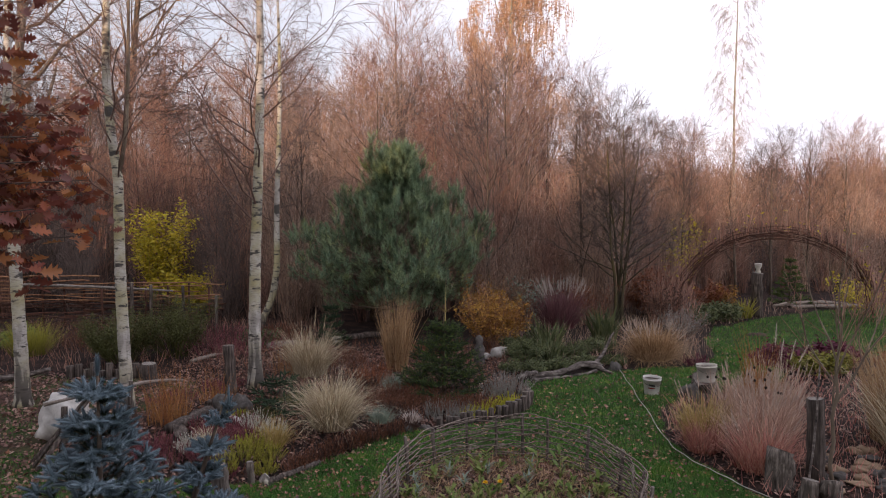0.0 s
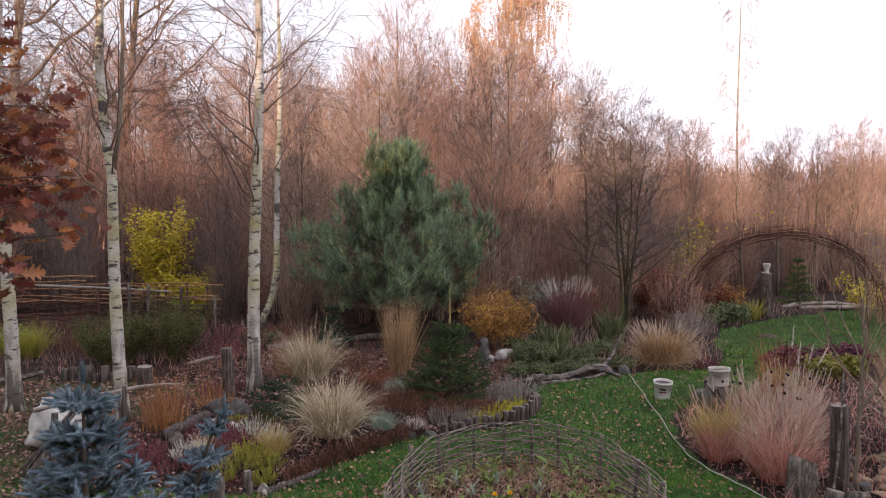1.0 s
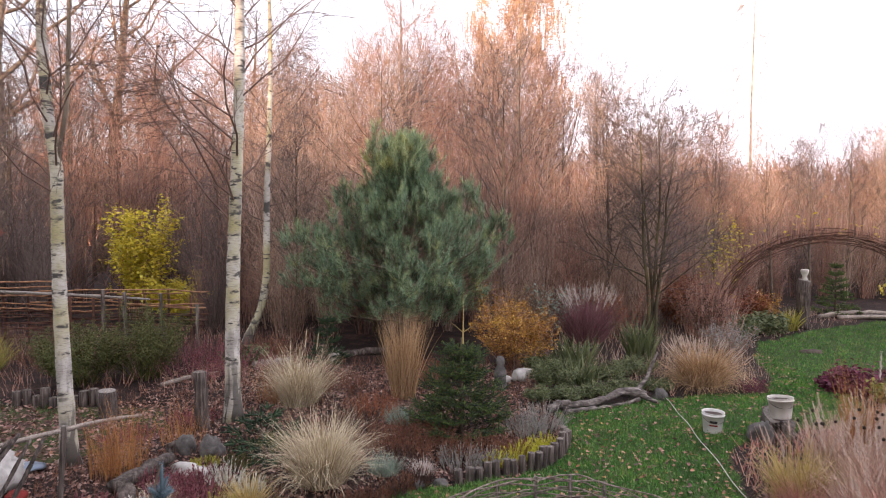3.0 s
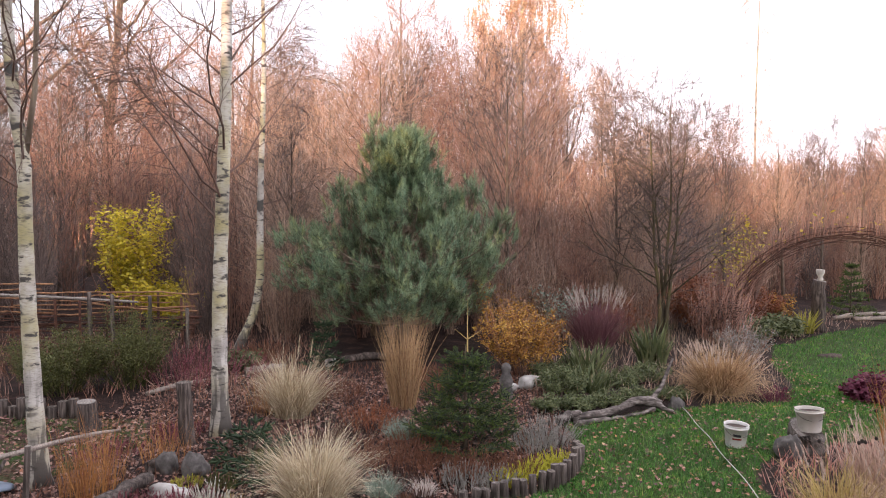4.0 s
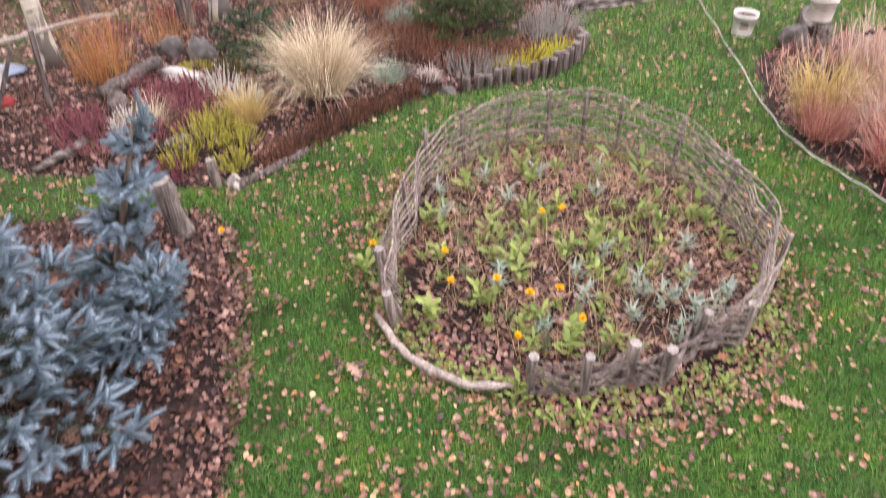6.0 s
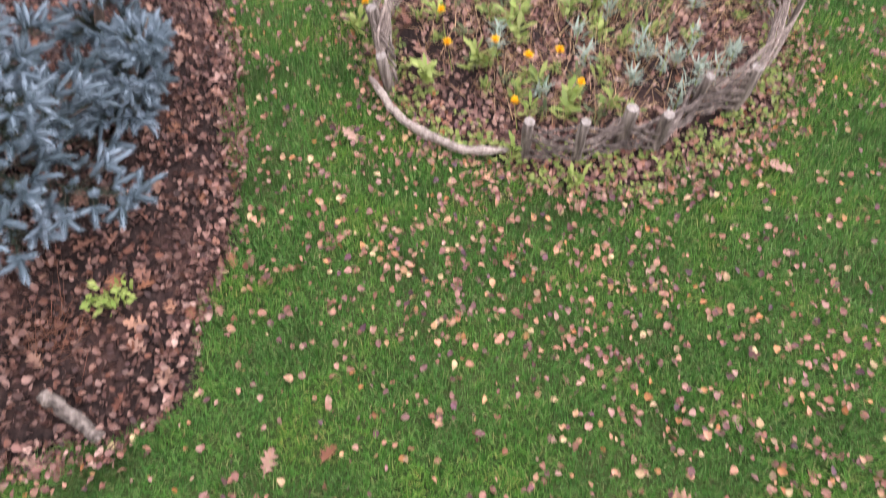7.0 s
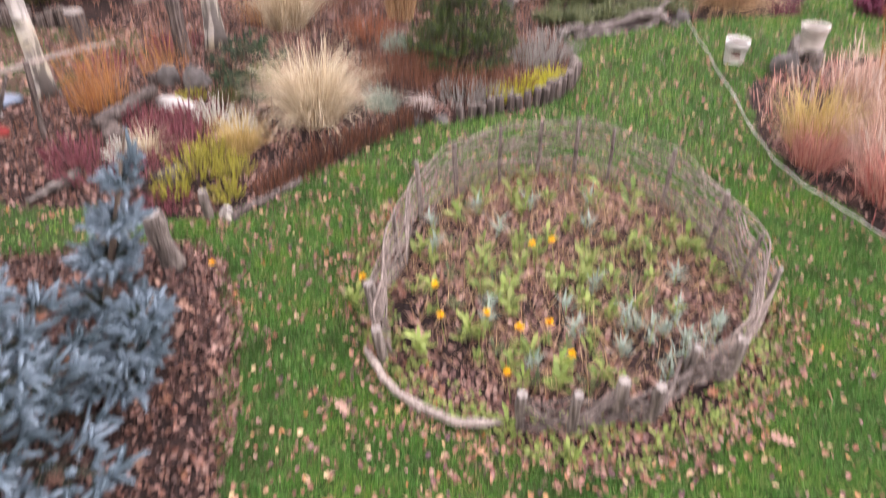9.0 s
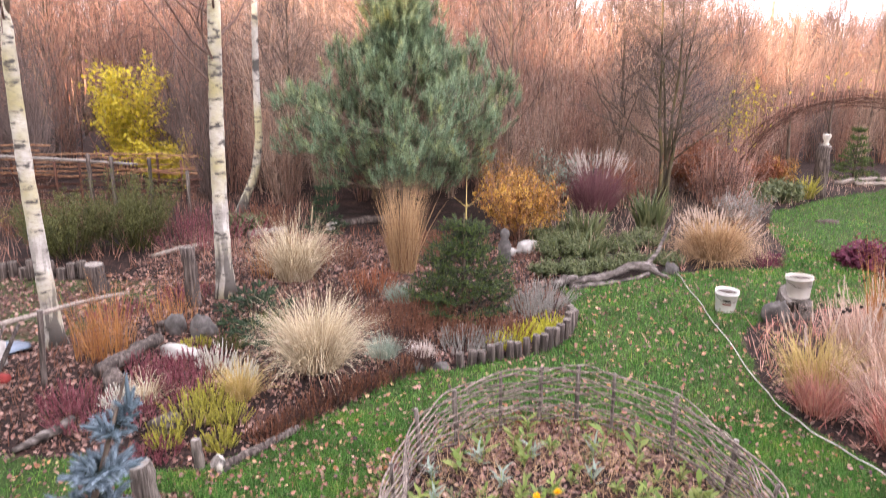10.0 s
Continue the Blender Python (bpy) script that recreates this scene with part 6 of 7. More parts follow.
# plants inside the wattle ring
def rosette(x, y, n, size, mat, label, name="marigold_plant", h=0.18):
    t = thing(name, x, y, label, "plant", "plants of the wattle bed")
    st, lf = Geo(), Geo()
    a = np.arange(n) * 2.4 + rnd(0, 6)
    p = np.stack([rng.normal(0, .012, n), rng.normal(0, .012, n), np.linspace(0.01, h, n)], -1)
    wide = .34 if mat != "leaf_silver" else .2
    size = size * 1.05
    blades(lf, p, a, size * rnd(.6, 1.25, n), rnd(.4, 1.2, n), rnd(.1, .9, n), size * wide, 5, oval=mat != "leaf_silver")
    spikes(st, np.zeros((1, 3)), np.array([[0, 0, h + .02]]), 0.006)
    part("stem", st, M["leaf_green"], t)
    part("foliage", lf, M[mat], t)
    return t


def marigold(x, y, z, label="orange marigold flower"):
    t = thing("marigold", x, y, label, "flower", "marigolds", z=0)
    st, pt = Geo(), Geo()
    z0 = height(x, y)
    spikes(st, np.array([[.03, .02, z0]]), np.array([[0, 0, z]]), .004)
    n = 44
    a = np.arange(n) * 2.4
    blades(pt, np.tile([[0, 0, z]], (n, 1)), a, rnd(.016, .031, n), np.linspace(.3, 1.45, n), np.zeros(n), .009, 4, oval=True)
    part("stem", st, M["leaf_green"], t)
    part("petals", pt, M["marigold"], t, "orange petals")


for fx, fy, fz in [(0.36, 6.18, .26), (-0.18, 5.82, .24), (-0.56, 5.90, .23), (0.23, 5.50, .23), (0.45, 5.30, .24), (0.15, 5.22, .20), (-0.15, 5.60, .22), (0.08, 5.62, .22), (0.38, 5.55, .22), (0.48, 6.25, .24), (-1.45, 6.2, .1)]:
    marigold(fx, fy, fz)
ring_pts = []
while len(ring_pts) < 105:
    q = (rnd(-0.45, 1.55), rnd(5.1, 7.4))
    if ring_in(*q) > 0.12 and not (q[0] < .12 and q[1] < 5.42) and (q[1] < 6.45 or rng.random() < .35) and all(math.hypot(q[0] - b[0], q[1] - b[1]) > 0.085 for b in ring_pts):
        ring_pts.append(q)
for i, (qx, qy) in enumerate(ring_pts):
    if qx > 0.75 and qy < 5.75:
        rosette(qx, qy, 22, .06, "leaf_silver", "silver-green carnation tuft", "carnation")
    elif i % 7 == 3:
        rosette(qx, qy, 16, .08, "leaf_silver", "silver-green leafy plant", "carnation", h=.1)
    elif i % 5 == 0:
        rosette(qx, qy, 12, .055, "leaf_dull", "yellowing leafy marigold plant", h=.07)
    else:
        rosette(qx, qy, 12 + i % 8, .05 + .010 * (i % 4), "leaf_green", "leafy green marigold plant", h=.03 + .025 * (i % 4))
for qx, qy, qh in [(1.05, 6.75, .26), (0.86, 6.86, .20), (0.12, 6.9, .12), (-0.05, 6.75, .10), (0.35, 7.0, .13), (1.3, 6.4, .16)]:
    rosette(qx, qy, 11, .10, "leaf_green", "tall green leafy plant in the wattle bed", "foxglove", h=qh)
for qx, qy, qn, qs in [(-0.25, 5.56, 26, .085), (-0.0, 5.64, 22, .08), (0.44, 5.36, 18, .075), (0.23, 5.30, 12, .06), (0.15, 5.07, 12, .075), (0.42, 4.90, 20, .05), (0.80, 4.98, 14, .045), (1.1, 5.12, 12, .045), (-.2, 6.0, 16, .07), (.2, 5.95, 18, .07), (.62, 5.8, 16, .07), (-0.62, 5.95, 20, .08)]:
    rosette(qx, qy, qn, qs, "leaf_fresh", "fresh green leafy marigold plant", h=.10)
for qx, qy in [(0.85, 5.69), (0.99, 5.65), (1.10, 5.61), (1.30, 5.74), (.74, 5.5), (.3, 5.42)]:
    rosette(qx, qy, 30, .065, "leaf_silver", "silver-green carnation tuft", "carnation", h=.08)
dead = Geo()
n = 2600
p = np.stack([rnd(-0.45, 1.6, n), rnd(5.15, 7.45, n), np.zeros(n)], -1)
p = p[ring_in(p[:, 0], p[:, 1]) > 0.08]
p[:, 2] = height_of(p[:, 0], p[:, 1])
q = p + np.stack([rng.normal(0, .11, len(p)), rng.normal(0, .11, len(p)), rnd(.01, .20, len(p))], -1)
spikes(dead, p, q, 0.0022)
tagged(new("dead_stems", dead.mesh("dead_stems", M["straw_tan"])), "tangle of dry brown stems in the wattle bed", "stems", kind="stuff")
clover = Geo()
n = 3000
a = np.repeat(rnd(0, 6.283, n // 10), 10) + rng.normal(0, .03, n)
k = np.repeat(rnd(1.0, 1.20, n // 10), 10) + rng.normal(0, .02, n)
p = np.stack([RING_C[0] + RING_R[0] * k * np.cos(a), RING_C[1] + RING_R[1] * k * np.sin(a), np.zeros(n)], -1)
p[:, 2] = height_of(p[:, 0], p[:, 1]) + rnd(.01, .05, n)
scatter(clover, BIRCH_LEAF, p, rnd(0, 6, n), rnd(-.6, .6, n), rnd(-.6, .6, n), rnd(.014, .034, n))
tagged(new("seedlings", clover.mesh("seedlings", M["leaf_green"])), "small green seedlings round the wattle fence", "plants", kind="stuff")

# palisade edging of short upright logs
pal = thing("log_palisade", 0.54, 8.69, "low palisade of short upright logs edging the heather bed", "edging", z=0.0)
PAL = [(-0.02, 8.46), (0.04, 8.50), (0.54, 8.69), (0.85, 8.92), (1.04, 9.18), (1.13, 9.45), (1.15, 9.68)]
pal_s = np.cumsum([0] + [math.dist(a, b) for a, b in zip(PAL, PAL[1:])])
for i in range(20):
    s = pal_s[-1] * (i + .5) / 20
    x, y = np.interp(s, pal_s, [q[0] for q in PAL]), np.interp(s, pal_s, [q[1] for q in PAL])
    hh = 0.12 + 0.07 * min(1, s / .7) + rnd(-.025, .025)
    u = np.linspace(0, 1, 4)
    g, e = log_geo(np.stack([x - .54 + rnd(-.02, .02) * u, y - 8.69 + rnd(-.02, .02) * u, height(x, y) - .04 + (hh + .04) * u], -1), rnd(.032, .042), 10, .06)
    lg_ = part("log", g, M["wood_dark"], pal, "dark weathered upright log")
    part("cut_top", e, M["wood_grey"], lg_)
palb = thing("log_palisade", -4.8, 10.9, "low palisade of dark stumps before the broom shrubs", "edging", z=0.0)
for i in range(10):
    x, y = -5.35 + 1.05 * i / 9, 10.95 + .03 * math.sin(i)
    u = np.linspace(0, 1, 4)
    g, e = log_geo(np.stack([x + 4.8 + 0 * u, y - 10.9 + 0 * u, height(x, y) - .04 + (.22 + .06 * math.sin(i * 2.7)) * u], -1), .055, 10, .06)
    lg_ = part("log", g, M["wood_dark"], palb)
    part("cut_top", e, M["wood_grey"], lg_)

# driftwood by the lawn
lying_log("driftwood", [(1.30, 10.78, .0), (1.62, 10.92, .02), (1.90, 11.06, .05), (2.12, 11.20, .10), (2.30, 11.24, .10), (2.44, 11.18, .03), (2.58, 11.08, -.02)], [.028, .042, .034, .044, .06, .034, .014], "grey twisted driftwood trunk on the lawn's edge")
lying_log("driftwood", [(1.12, 10.70, .02), (1.26, 10.78, .05), (1.40, 10.86, .05)], [.045, .052, .04], "short thick driftwood piece with a sawn end")
lying_log("driftwood", [(1.32, 10.66, .0), (1.58, 10.78, .0), (1.84, 10.88, .0), (2.16, 11.02, .02), (2.34, 11.14, .04)], [.036, .034, .024, .02, .024], "thin grey driftwood arm lying on the grass")
lying_log("driftwood", [(2.30, 11.24, .08), (2.38, 11.36, .12), (2.50, 11.38, .06)], [.04, .028, .016], "broken root end of the driftwood trunk")
lying_log("branch", [(2.30, 11.22, .06), (2.48, 11.38, .22), (2.62, 11.55, .40), (2.72, 11.66, .52)], [.03, .025, .02, .012], "pale driftwood branch slanting up from the lawn", "drift", "branch")
stone_thing(2.66, 11.33, .09, .09, .10, "stone", "dark rounded stone at the end of the driftwood", 3.1)
stone_thing(0.98, 12.08, .16, .11, .10, "stone_pale", "pale rounded stone in the green perennials", 1.2)
stone_thing(0.75, 11.9, .07, .06, .06, "stone_pale", "small pale stone beside the larger one", 2.2)

# statue: one plain mesh
sg = Geo()
rings(sg, [(.085, 0), (.09, .06), (.075, .16), (.085, .24), (.06, .30), (.045, .325), (.058, .36), (.06, .40), (.04, .44), (.012, .455)], 18, .03, squash=.8)
whole("statue", sg, M["stone"], 0.62, 11.5, "small weathered grey stone garden figure", "statue", smooth=True)


# buckets
def bucket(x, y, z, r, h, mat, label, tilt=0.0, fill="soil", print_=False):
    t = thing("bucket", x, y, label, "bucket", "buckets", z=z)
    t.matrix_world = t.matrix_world @ pose(0, 0, 0, tilt, tilt * .5, 0)
    b = Geo()
    rings(b, [(r * .78, 0), (r * .80, .006), (r * .97, h * .86), (r * 1.03, h * .865), (r * 1.03, h * .90), (r * .985, h * .905), (r, h * .985), (r * 1.03, h), (r * .98, h), (r * .95, h * .97), (r * .93, h * .8), (r * .8, h * .3)], 28, cap=(True, False))
    part("body", b, M[mat], t, smooth=True)
    c = Geo()
    rings(c, [(r * .945, h * .86), (r * .5, h * .90), (.01, h * .88)], 22, .03)
    part("filling", c, M[fill], t, "dark contents")
    hd = Geo()
    a = np.linspace(0, np.pi, 14)
    P = np.stack([np.cos(a) * r * 1.05, -np.abs(np.sin(a)) * r * .72 - .02, h * .86 - np.sin(a) * h * .33], -1)[None]
    tubes(hd, P, np.full((1, 14), .003), 5)
    part("handle", hd, M["stone"], t, "thin wire handle")
    if print_:
        for k, (az, zz, ln, hh) in enumerate([(-2.0, .55, .05, .028), (-1.72, .55, .05, .028), (-1.86, .40, .10, .016)]):
            pr = Geo()
            u = np.linspace(az - ln / r / 2, az + ln / r / 2, 5)
            rr = r * (.80 + .17 * zz / .86) + .002
            V = np.concatenate([np.stack([rr * np.cos(u), rr * np.sin(u), np.full(5, zz * h)], -1), np.stack([rr * np.cos(u), rr * np.sin(u), np.full(5, zz * h + hh)], -1)])
            pr.add(V, np.array([[i, i + 1, i + 6, i + 5] for i in range(4)]))
            part("print_bar", pr, M["black" if k < 2 else "red"], t, "printed bar")
    return t


bucket(2.80, 9.93, height(2.80, 9.93), .118, .225, "plastic", "white plastic bucket with dark contents on the lawn", 2.0, "soil", True)
g2 = upright_log("tree_stump", 3.46, 9.82, .25, .17, "sawn grey tree stump under a bucket", "stump", "wood_grey")
bucket(3.48, 9.80, height(3.46, 9.82) + .222, .13, .22, "plastic_old", "stained white plastic tub on a tree stump", -3.0, "soil")
stone_thing(3.20, 9.62, .13, .12, .14, "stone", "grey stone beside the stump", 5.3)

# the white hose along the right bed
hose = Geo()
HP = np.array([(2.72, 11.31), (2.64, 10.5), (2.55, 9.77), (2.46, 8.8), (2.37, 8.00), (2.36, 7.62), (2.42, 7.30), (2.52, 7.02), (2.62, 6.81), (2.86, 6.35), (3.15, 5.6)])
q = np.linspace(0, len(HP) - 1, 80)
hx = np.interp(q, np.arange(len(HP)), HP[:, 0]) + .012 * np.sin(q * 5)
hy = np.interp(q, np.arange(len(HP)), HP[:, 1])
for _ in range(3):
    hx[1:-1] = (hx[:-2] + 2 * hx[1:-1] + hx[2:]) / 4
    hy[1:-1] = (hy[:-2] + 2 * hy[1:-1] + hy[2:]) / 4
HL = np.stack([hx, hy, height_of(hx, hy) + .035], -1)[None]
tubes(hose, HL, np.full((1, 80), .0044), 8)
tagged(new("hose", hose.mesh("hose", M["rope"], True)), "thin white garden hose lying along the bed's edge", "hose")

# posts, stumps and stones of the left bed
upright_log("post", -1.72, 6.31, .38, .062, "short weathered wooden post leaning at the bed's corner", "post", "wood_grey", (-.16, .0))
upright_log("post", -1.66, 6.86, .24, .03, "small split post at the bed's corner", "post", "wood_grey", (-.08, .02))
upright_log("tree_stump", -2.68, 9.78, .66, .066, "tall weathered tree stump beside the birch", "stump", "wood_dark", (-.04, 0), top="wood_grey")
upright_log("tree_stump", -4.0, 10.48, .34, .10, "grey tree stump at the back path", "stump", "wood_dark", (-.06, 0))
stone_thing(-2.33, 8.98, .14, .11, .12, "stone", "large grey stone by the stump", 7.7)
stone_thing(-2.58, 9.02, .09, .09, .13, "stone", "dark stone by the stump", 4.4)
upright_log("tree_stump", -2.74, 9.04, .13, .045, "small stump beside the stones", "stump", "wood_dark")
lying_log("log", [(-2.80, 7.95, .04), (-2.70, 8.25, .06), (-2.58, 8.62, .06)], [.065, .06, .05], "weathered grey log in the heather", "wood_dark")
upright_log("log_end", -2.66, 7.90, .12, .075, "hollow sawn log end in the heather", "log", "wood_dark", (.2, -.5), top="wood_dark")
stone_thing(-2.36, 8.50, .20, .08, .06, "stone_pale", "flat pale stone in the heather", 8.8)
stone_thing(-2.0, 7.3, .08, .06, .07, "wood_grey", "grey root piece in the heather", 1.9)
upright_log("log_end", -2.02, 7.28, .13, .065, "short sawn log in the heather", "log", "wood_grey", (-.5, .0))
lying_log("root", [(-2.95, 7.05, .0), (-2.78, 7.18, .05), (-2.68, 7.32, .1)], [.02, .035, .025], "pale gnarled root at the bed's front", "drift")
lying_log("log", [(-1.52, 6.86, .0), (-1.36, 7.06, .0), (-1.15, 7.36, .0)], [.036, .034, .03], "thin mossy log in the bed's edging", "wood_dark")
upright_log("log_end", -1.50, 6.88, .1, .045, "birch log end in the bed's edging", "log", "birch", (-.6, -.3))
stone_thing(-0.35, 8.42, .06, .05, .05, "stone", "small grey edging stone", 3.3)
stone_thing(-0.15, 8.44, .07, .05, .05, "stone", "small grey edging stone", 9.1)

# the sawn stake in the mulch near the lawn
lying_log("stake", [(-1.35, 3.73, -.01), (-1.45, 3.79, .04), (-1.55, 3.85, .09)], [.027, .028, .026], "short sawn stake lying in the mulch", "wood_grey", "stake")

# rail on forked sticks, and the stick tepee over a white sack
lying_log("rail", [(-3.80, 7.45, .52), (-3.22, 7.92, .60), (-3.2, 8.9, .42), (-3.17, 9.4, .30)], [.016, .018, .016, .012], "thin crooked rail pole resting on a forked stick", "wood_pale", "pole")
upright_log("forked_stick", -3.20, 7.90, .64, .022, "dark forked stick carrying a rail", "stick", "wood_dark", (.06, .02))
upright_log("forked_stick", -3.58, 7.32, .60, .026, "dark upright stick of the tepee", "stick", "wood_dark", (.05, .05))
for i, (bx, by, tx, ty, tz) in enumerate([(-3.78, 7.20, -3.42, 7.62, .62), (-3.70, 7.12, -3.36, 7.66, .66), (-3.50, 7.35, -3.30, 7.70, .62), (-3.40, 7.40, -3.22, 7.74, .60), (-3.86, 7.32, -3.44, 7.70, .60)]):
    lying_log("stick", [(bx, by, 0), ((bx + tx) / 2, (by + ty) / 2, tz / 2), (tx, ty, tz)], [.018, .016, .012], "dark stick of a small leaning tepee", "wood_dark", "stick", "tepee sticks")
sk = Geo()
blob(sk, (0, 0, .19), (.27, .26, .25), 14, .4, 1.8, 6.0)
whole("sack", sk, M["sack"], -3.94, 8.12, "crumpled white sack with red print behind the sticks", "sack", smooth=True)
sk = Geo()
blob(sk, (0, 0, .04), (.09, .07, .04), 8, .3, 2.0, 2.0)
whole("cloth", sk, M["red"], -3.60, 8.0, "red cloth beside the white sack", "cloth", smooth=True)
sk = Geo()
blob(sk, (0, 0, .06), (.2, .14, .035), 9, .25, 2.0, 4.0)
whole("lid", sk, M["blue_grey"], -3.95, 8.65, "blue-grey plastic lid on the ground", "lid", smooth=True)

# logs along the back path
lying_log("log", [(-3.85, 11.64, .0), (-3.6, 11.95, .03), (-3.33, 12.38, .0)], [.03, .035, .025], "pale branch edging the back path", "wood_pale")
lying_log("log", [(-2.95, 12.85, .0), (-2.7, 13.0, .02), (-2.45, 13.15, .0)], [.05, .05, .045], "pale log edging the back path", "wood_pale")
lying_log("log", [(-1.75, 13.6, .0), (-1.3, 13.8, .03), (-0.7, 13.85, .0)], [.06, .065, .06], "dark log under the pine", "wood_dark")
stone_thing(-1.85, 13.5, .12, .09, .09, "stone_pale", "pale stone by the dark log", 6.6)
stone_thing(-1.2, 9.3, .05, .05, .05, "stone", "small stone in the heather", 2.7)
lying_log("log", [(-6.3, 10.6, .0), (-5.9, 10.7, .05), (-5.6, 10.9, .1)], [.05, .04, .03], "branch on the leafy ground", "drift")
upright_log("tree_stump", -6.6, 9.2, .45, .16, "dark tree stump on the leafy ground", "stump", "wood_dark")

# wattle fence at the wood's edge, with pale rails
bf = thing("wattle_fence", -6.2, 14.7, "old red-brown wattle fence at the wood's edge", "fence", z=0.0)
for i in range(13):
    x = -9.6 + 5.0 * i / 12
    y = 14.9 - .1 * math.sin(i)
    u = np.linspace(0, 1, 4)
    g, e = log_geo(np.stack([x + 6.2 + rnd(-.03, .03) * u, y - 14.7 + 0 * u, height(x, y) - .05 + rnd(.85, 1.0) * u], -1), .022, 8, .05)
    part("stake", g, M["withy_red"], bf)
for lay in range(15):
    for x0, x1 in [(-9.8, -6.9), (-7.3, -4.5)]:
        if lay > 12 and x0 > -8:
            continue
        n = 24
        x = np.linspace(x0 + rnd(-.3, .3), x1 + rnd(-.3, .3), n)
        z = .06 + .062 * lay + np.cumsum(rng.normal(0, .008, n)) + .15
        g = Geo()
        tubes(g, np.stack([x + 6.2, .2 + .04 * np.sin(x * 7.5 + lay * 3.14), z], -1)[None], np.full((1, n), rnd(.009, .016)), 5)
        # upper rods take the colour with sunlight painted in
        part("rod", g, M["withy_sunlit" if lay > 6 else "withy_red"], bf)
lying_log("rail", [(-8.4, 14.72, .90), (-7.2, 14.66, .88), (-6.0, 14.62, .83), (-5.2, 14.6, .78)], [.026, .03, .026, .02], "pale peeled rail along the wattle fence", "wood_end", "pole")
upright_log("post", -4.15, 13.95, .80, .025, "thin pale post at the wood's edge", "post", "wood_grey")
for fx, fy, fh in [(-6.0, 14.6, .98), (-5.62, 14.58, .95), (-5.0, 14.6, .92)]:
    upright_log("post", fx, fy, fh, .03, "short weathered fence post at the wattle fence", "post", "wood_dark", group="fence posts")

# bird post, far logs, molehill
upright_log("post", 7.30, 16.9, 1.02, .13, "dark log post overgrown with dry climbers", "post", "wood_dark", (.02, 0))
bh = Geo()
rings(bh, [(.055, 0), (.06, .01), (.04, .07), (.075, .14), (.08, .2), (.075, .21)], 16)
whole("bird_feeder", bh, M["plastic_old"], 7.32, 16.9, "small pale bird feeder on top of the log post", "feeder", z=height(7.3, 16.9) + 1.0, smooth=True)
lying_log("log", [(8.2, 17.95, .0), (8.8, 18.1, .05), (9.3, 18.15, .08), (10.2, 18.3, .0)], [.05, .06, .05, .04], "bleached fallen branch at the lawn's far edge", "wood_pale")
lying_log("log", [(8.6, 17.9, .0), (9.5, 18.05, .0), (10.6, 18.1, .0)], [.05, .05, .05], "bleached log at the lawn's far edge", "wood_pale")
mh = Geo()
blob(mh, (0, 0, -.02), (.20, .15, .07), 9, .35, 2.5, 5.0)
whole("molehill", mh, M["soil"], 6.22, 14.42, "small dark molehill on the lawn", "molehill", smooth=True)

# right bed: stumps, stones, rotten post and sapling
upright_log("tree_stump", 2.96, 6.72, .36, .105, "sawn upright log at the bed's edge", "stump", "wood_grey")
upright_log("tree_stump", 3.06, 6.45, .20, .07, "short sawn log at the bed's edge", "stump", "wood_grey", (.1, 0))
upright_log("tree_stump", 3.24, 6.42, .19, .08, "short broad sawn log", "stump", "wood_grey")
upright_log("post", 3.32, 6.82, .75, .065, "rotten weathered post beside the sapling", "post", "wood_dark", (-.03, .0))
for i in range(26):
    x, y = 3.5 + rnd(-.15, .7), 7.2 + rnd(-.7, .3)
    stone_thing(x, y, rnd(.05, .10), rnd(.04, .08), rnd(.02, .045), ("stone_brown", "stone", "stone_brown")[i % 3], "flat stone of a loose stone pile", i * 1.7 + .3, "stone pile")
sap = thing("sapling", 3.34, 6.62, "bare young tree with thin grey stems beside the rotten post", "tree")
st_, tw_ = Geo(), Geo()
P = np.stack([np.array([.03, -.01, .02, .0, .04, .02, .05]) * s_ for s_ in (1, 0)], -1)
P = np.concatenate([P, np.linspace(0, 1.25, 7)[:, None]], 1)[None]
R = np.linspace(.019, .011, 7)[None]
tubes(st_, P, R, 8)
L1, R1 = grow(P, R, 9, .5, 1.0, 1.15, .42, 7, up=.3, wob=.14, thin=.7, tip=.3, fall=.1)
for lp, lr in zip(L1, R1):
    lb = Geo()
    tubes(lb, lp[None], lr[None], 5, cap=False)
    part("branch", lb, M["bark_pale"], sap)
L2, R2 = grow(L1, R1, 6, .15, 1.0, .5, .55, 4, up=.15, wob=.1, thin=.6)
tubes(tw_, L2, np.maximum(R2, .0018), 3, cap=False)
twigs(tw_, L2, R2, 4, .2, 1.0, .2, .6, .0022)
part("trunk", st_, M["bark_pale"], sap, "smooth grey-brown stem", True)
part("crown", tw_, M["twig_red"], sap)
pole = lying_log("stick", [(3.05, 6.45, 0), (3.2, 6.62, .5), (3.32, 6.8, 1.05)], [.010, .009, .006], "thin leaning cane beside the sawn log", "drift", "cane")
sd, sdl = Geo(), Geo()
cone = thing("coneflower", 3.1, 8.35, "dry coneflower stalks with black seed heads among the grass", "flower")
n = 22
p = np.stack([rng.normal(.2, .24, n), rng.normal(-.1, .22, n), np.zeros(n)], -1)
q = p + np.stack([rng.normal(0, .05, n), rng.normal(0, .05, n), rnd(.5, .70, n)], -1)
spikes(sdl, p, q, .005)
for e in q:
    sd = Geo()
    blob(sd, e, (.014, .014, .016), 6, .1, 2, 1.0)
    part("seed_head", sd, M["seed_black"], cone, "black round seed head")
part("stalk_tuft", sdl, M["heath_dark"], cone, kind="stuff")

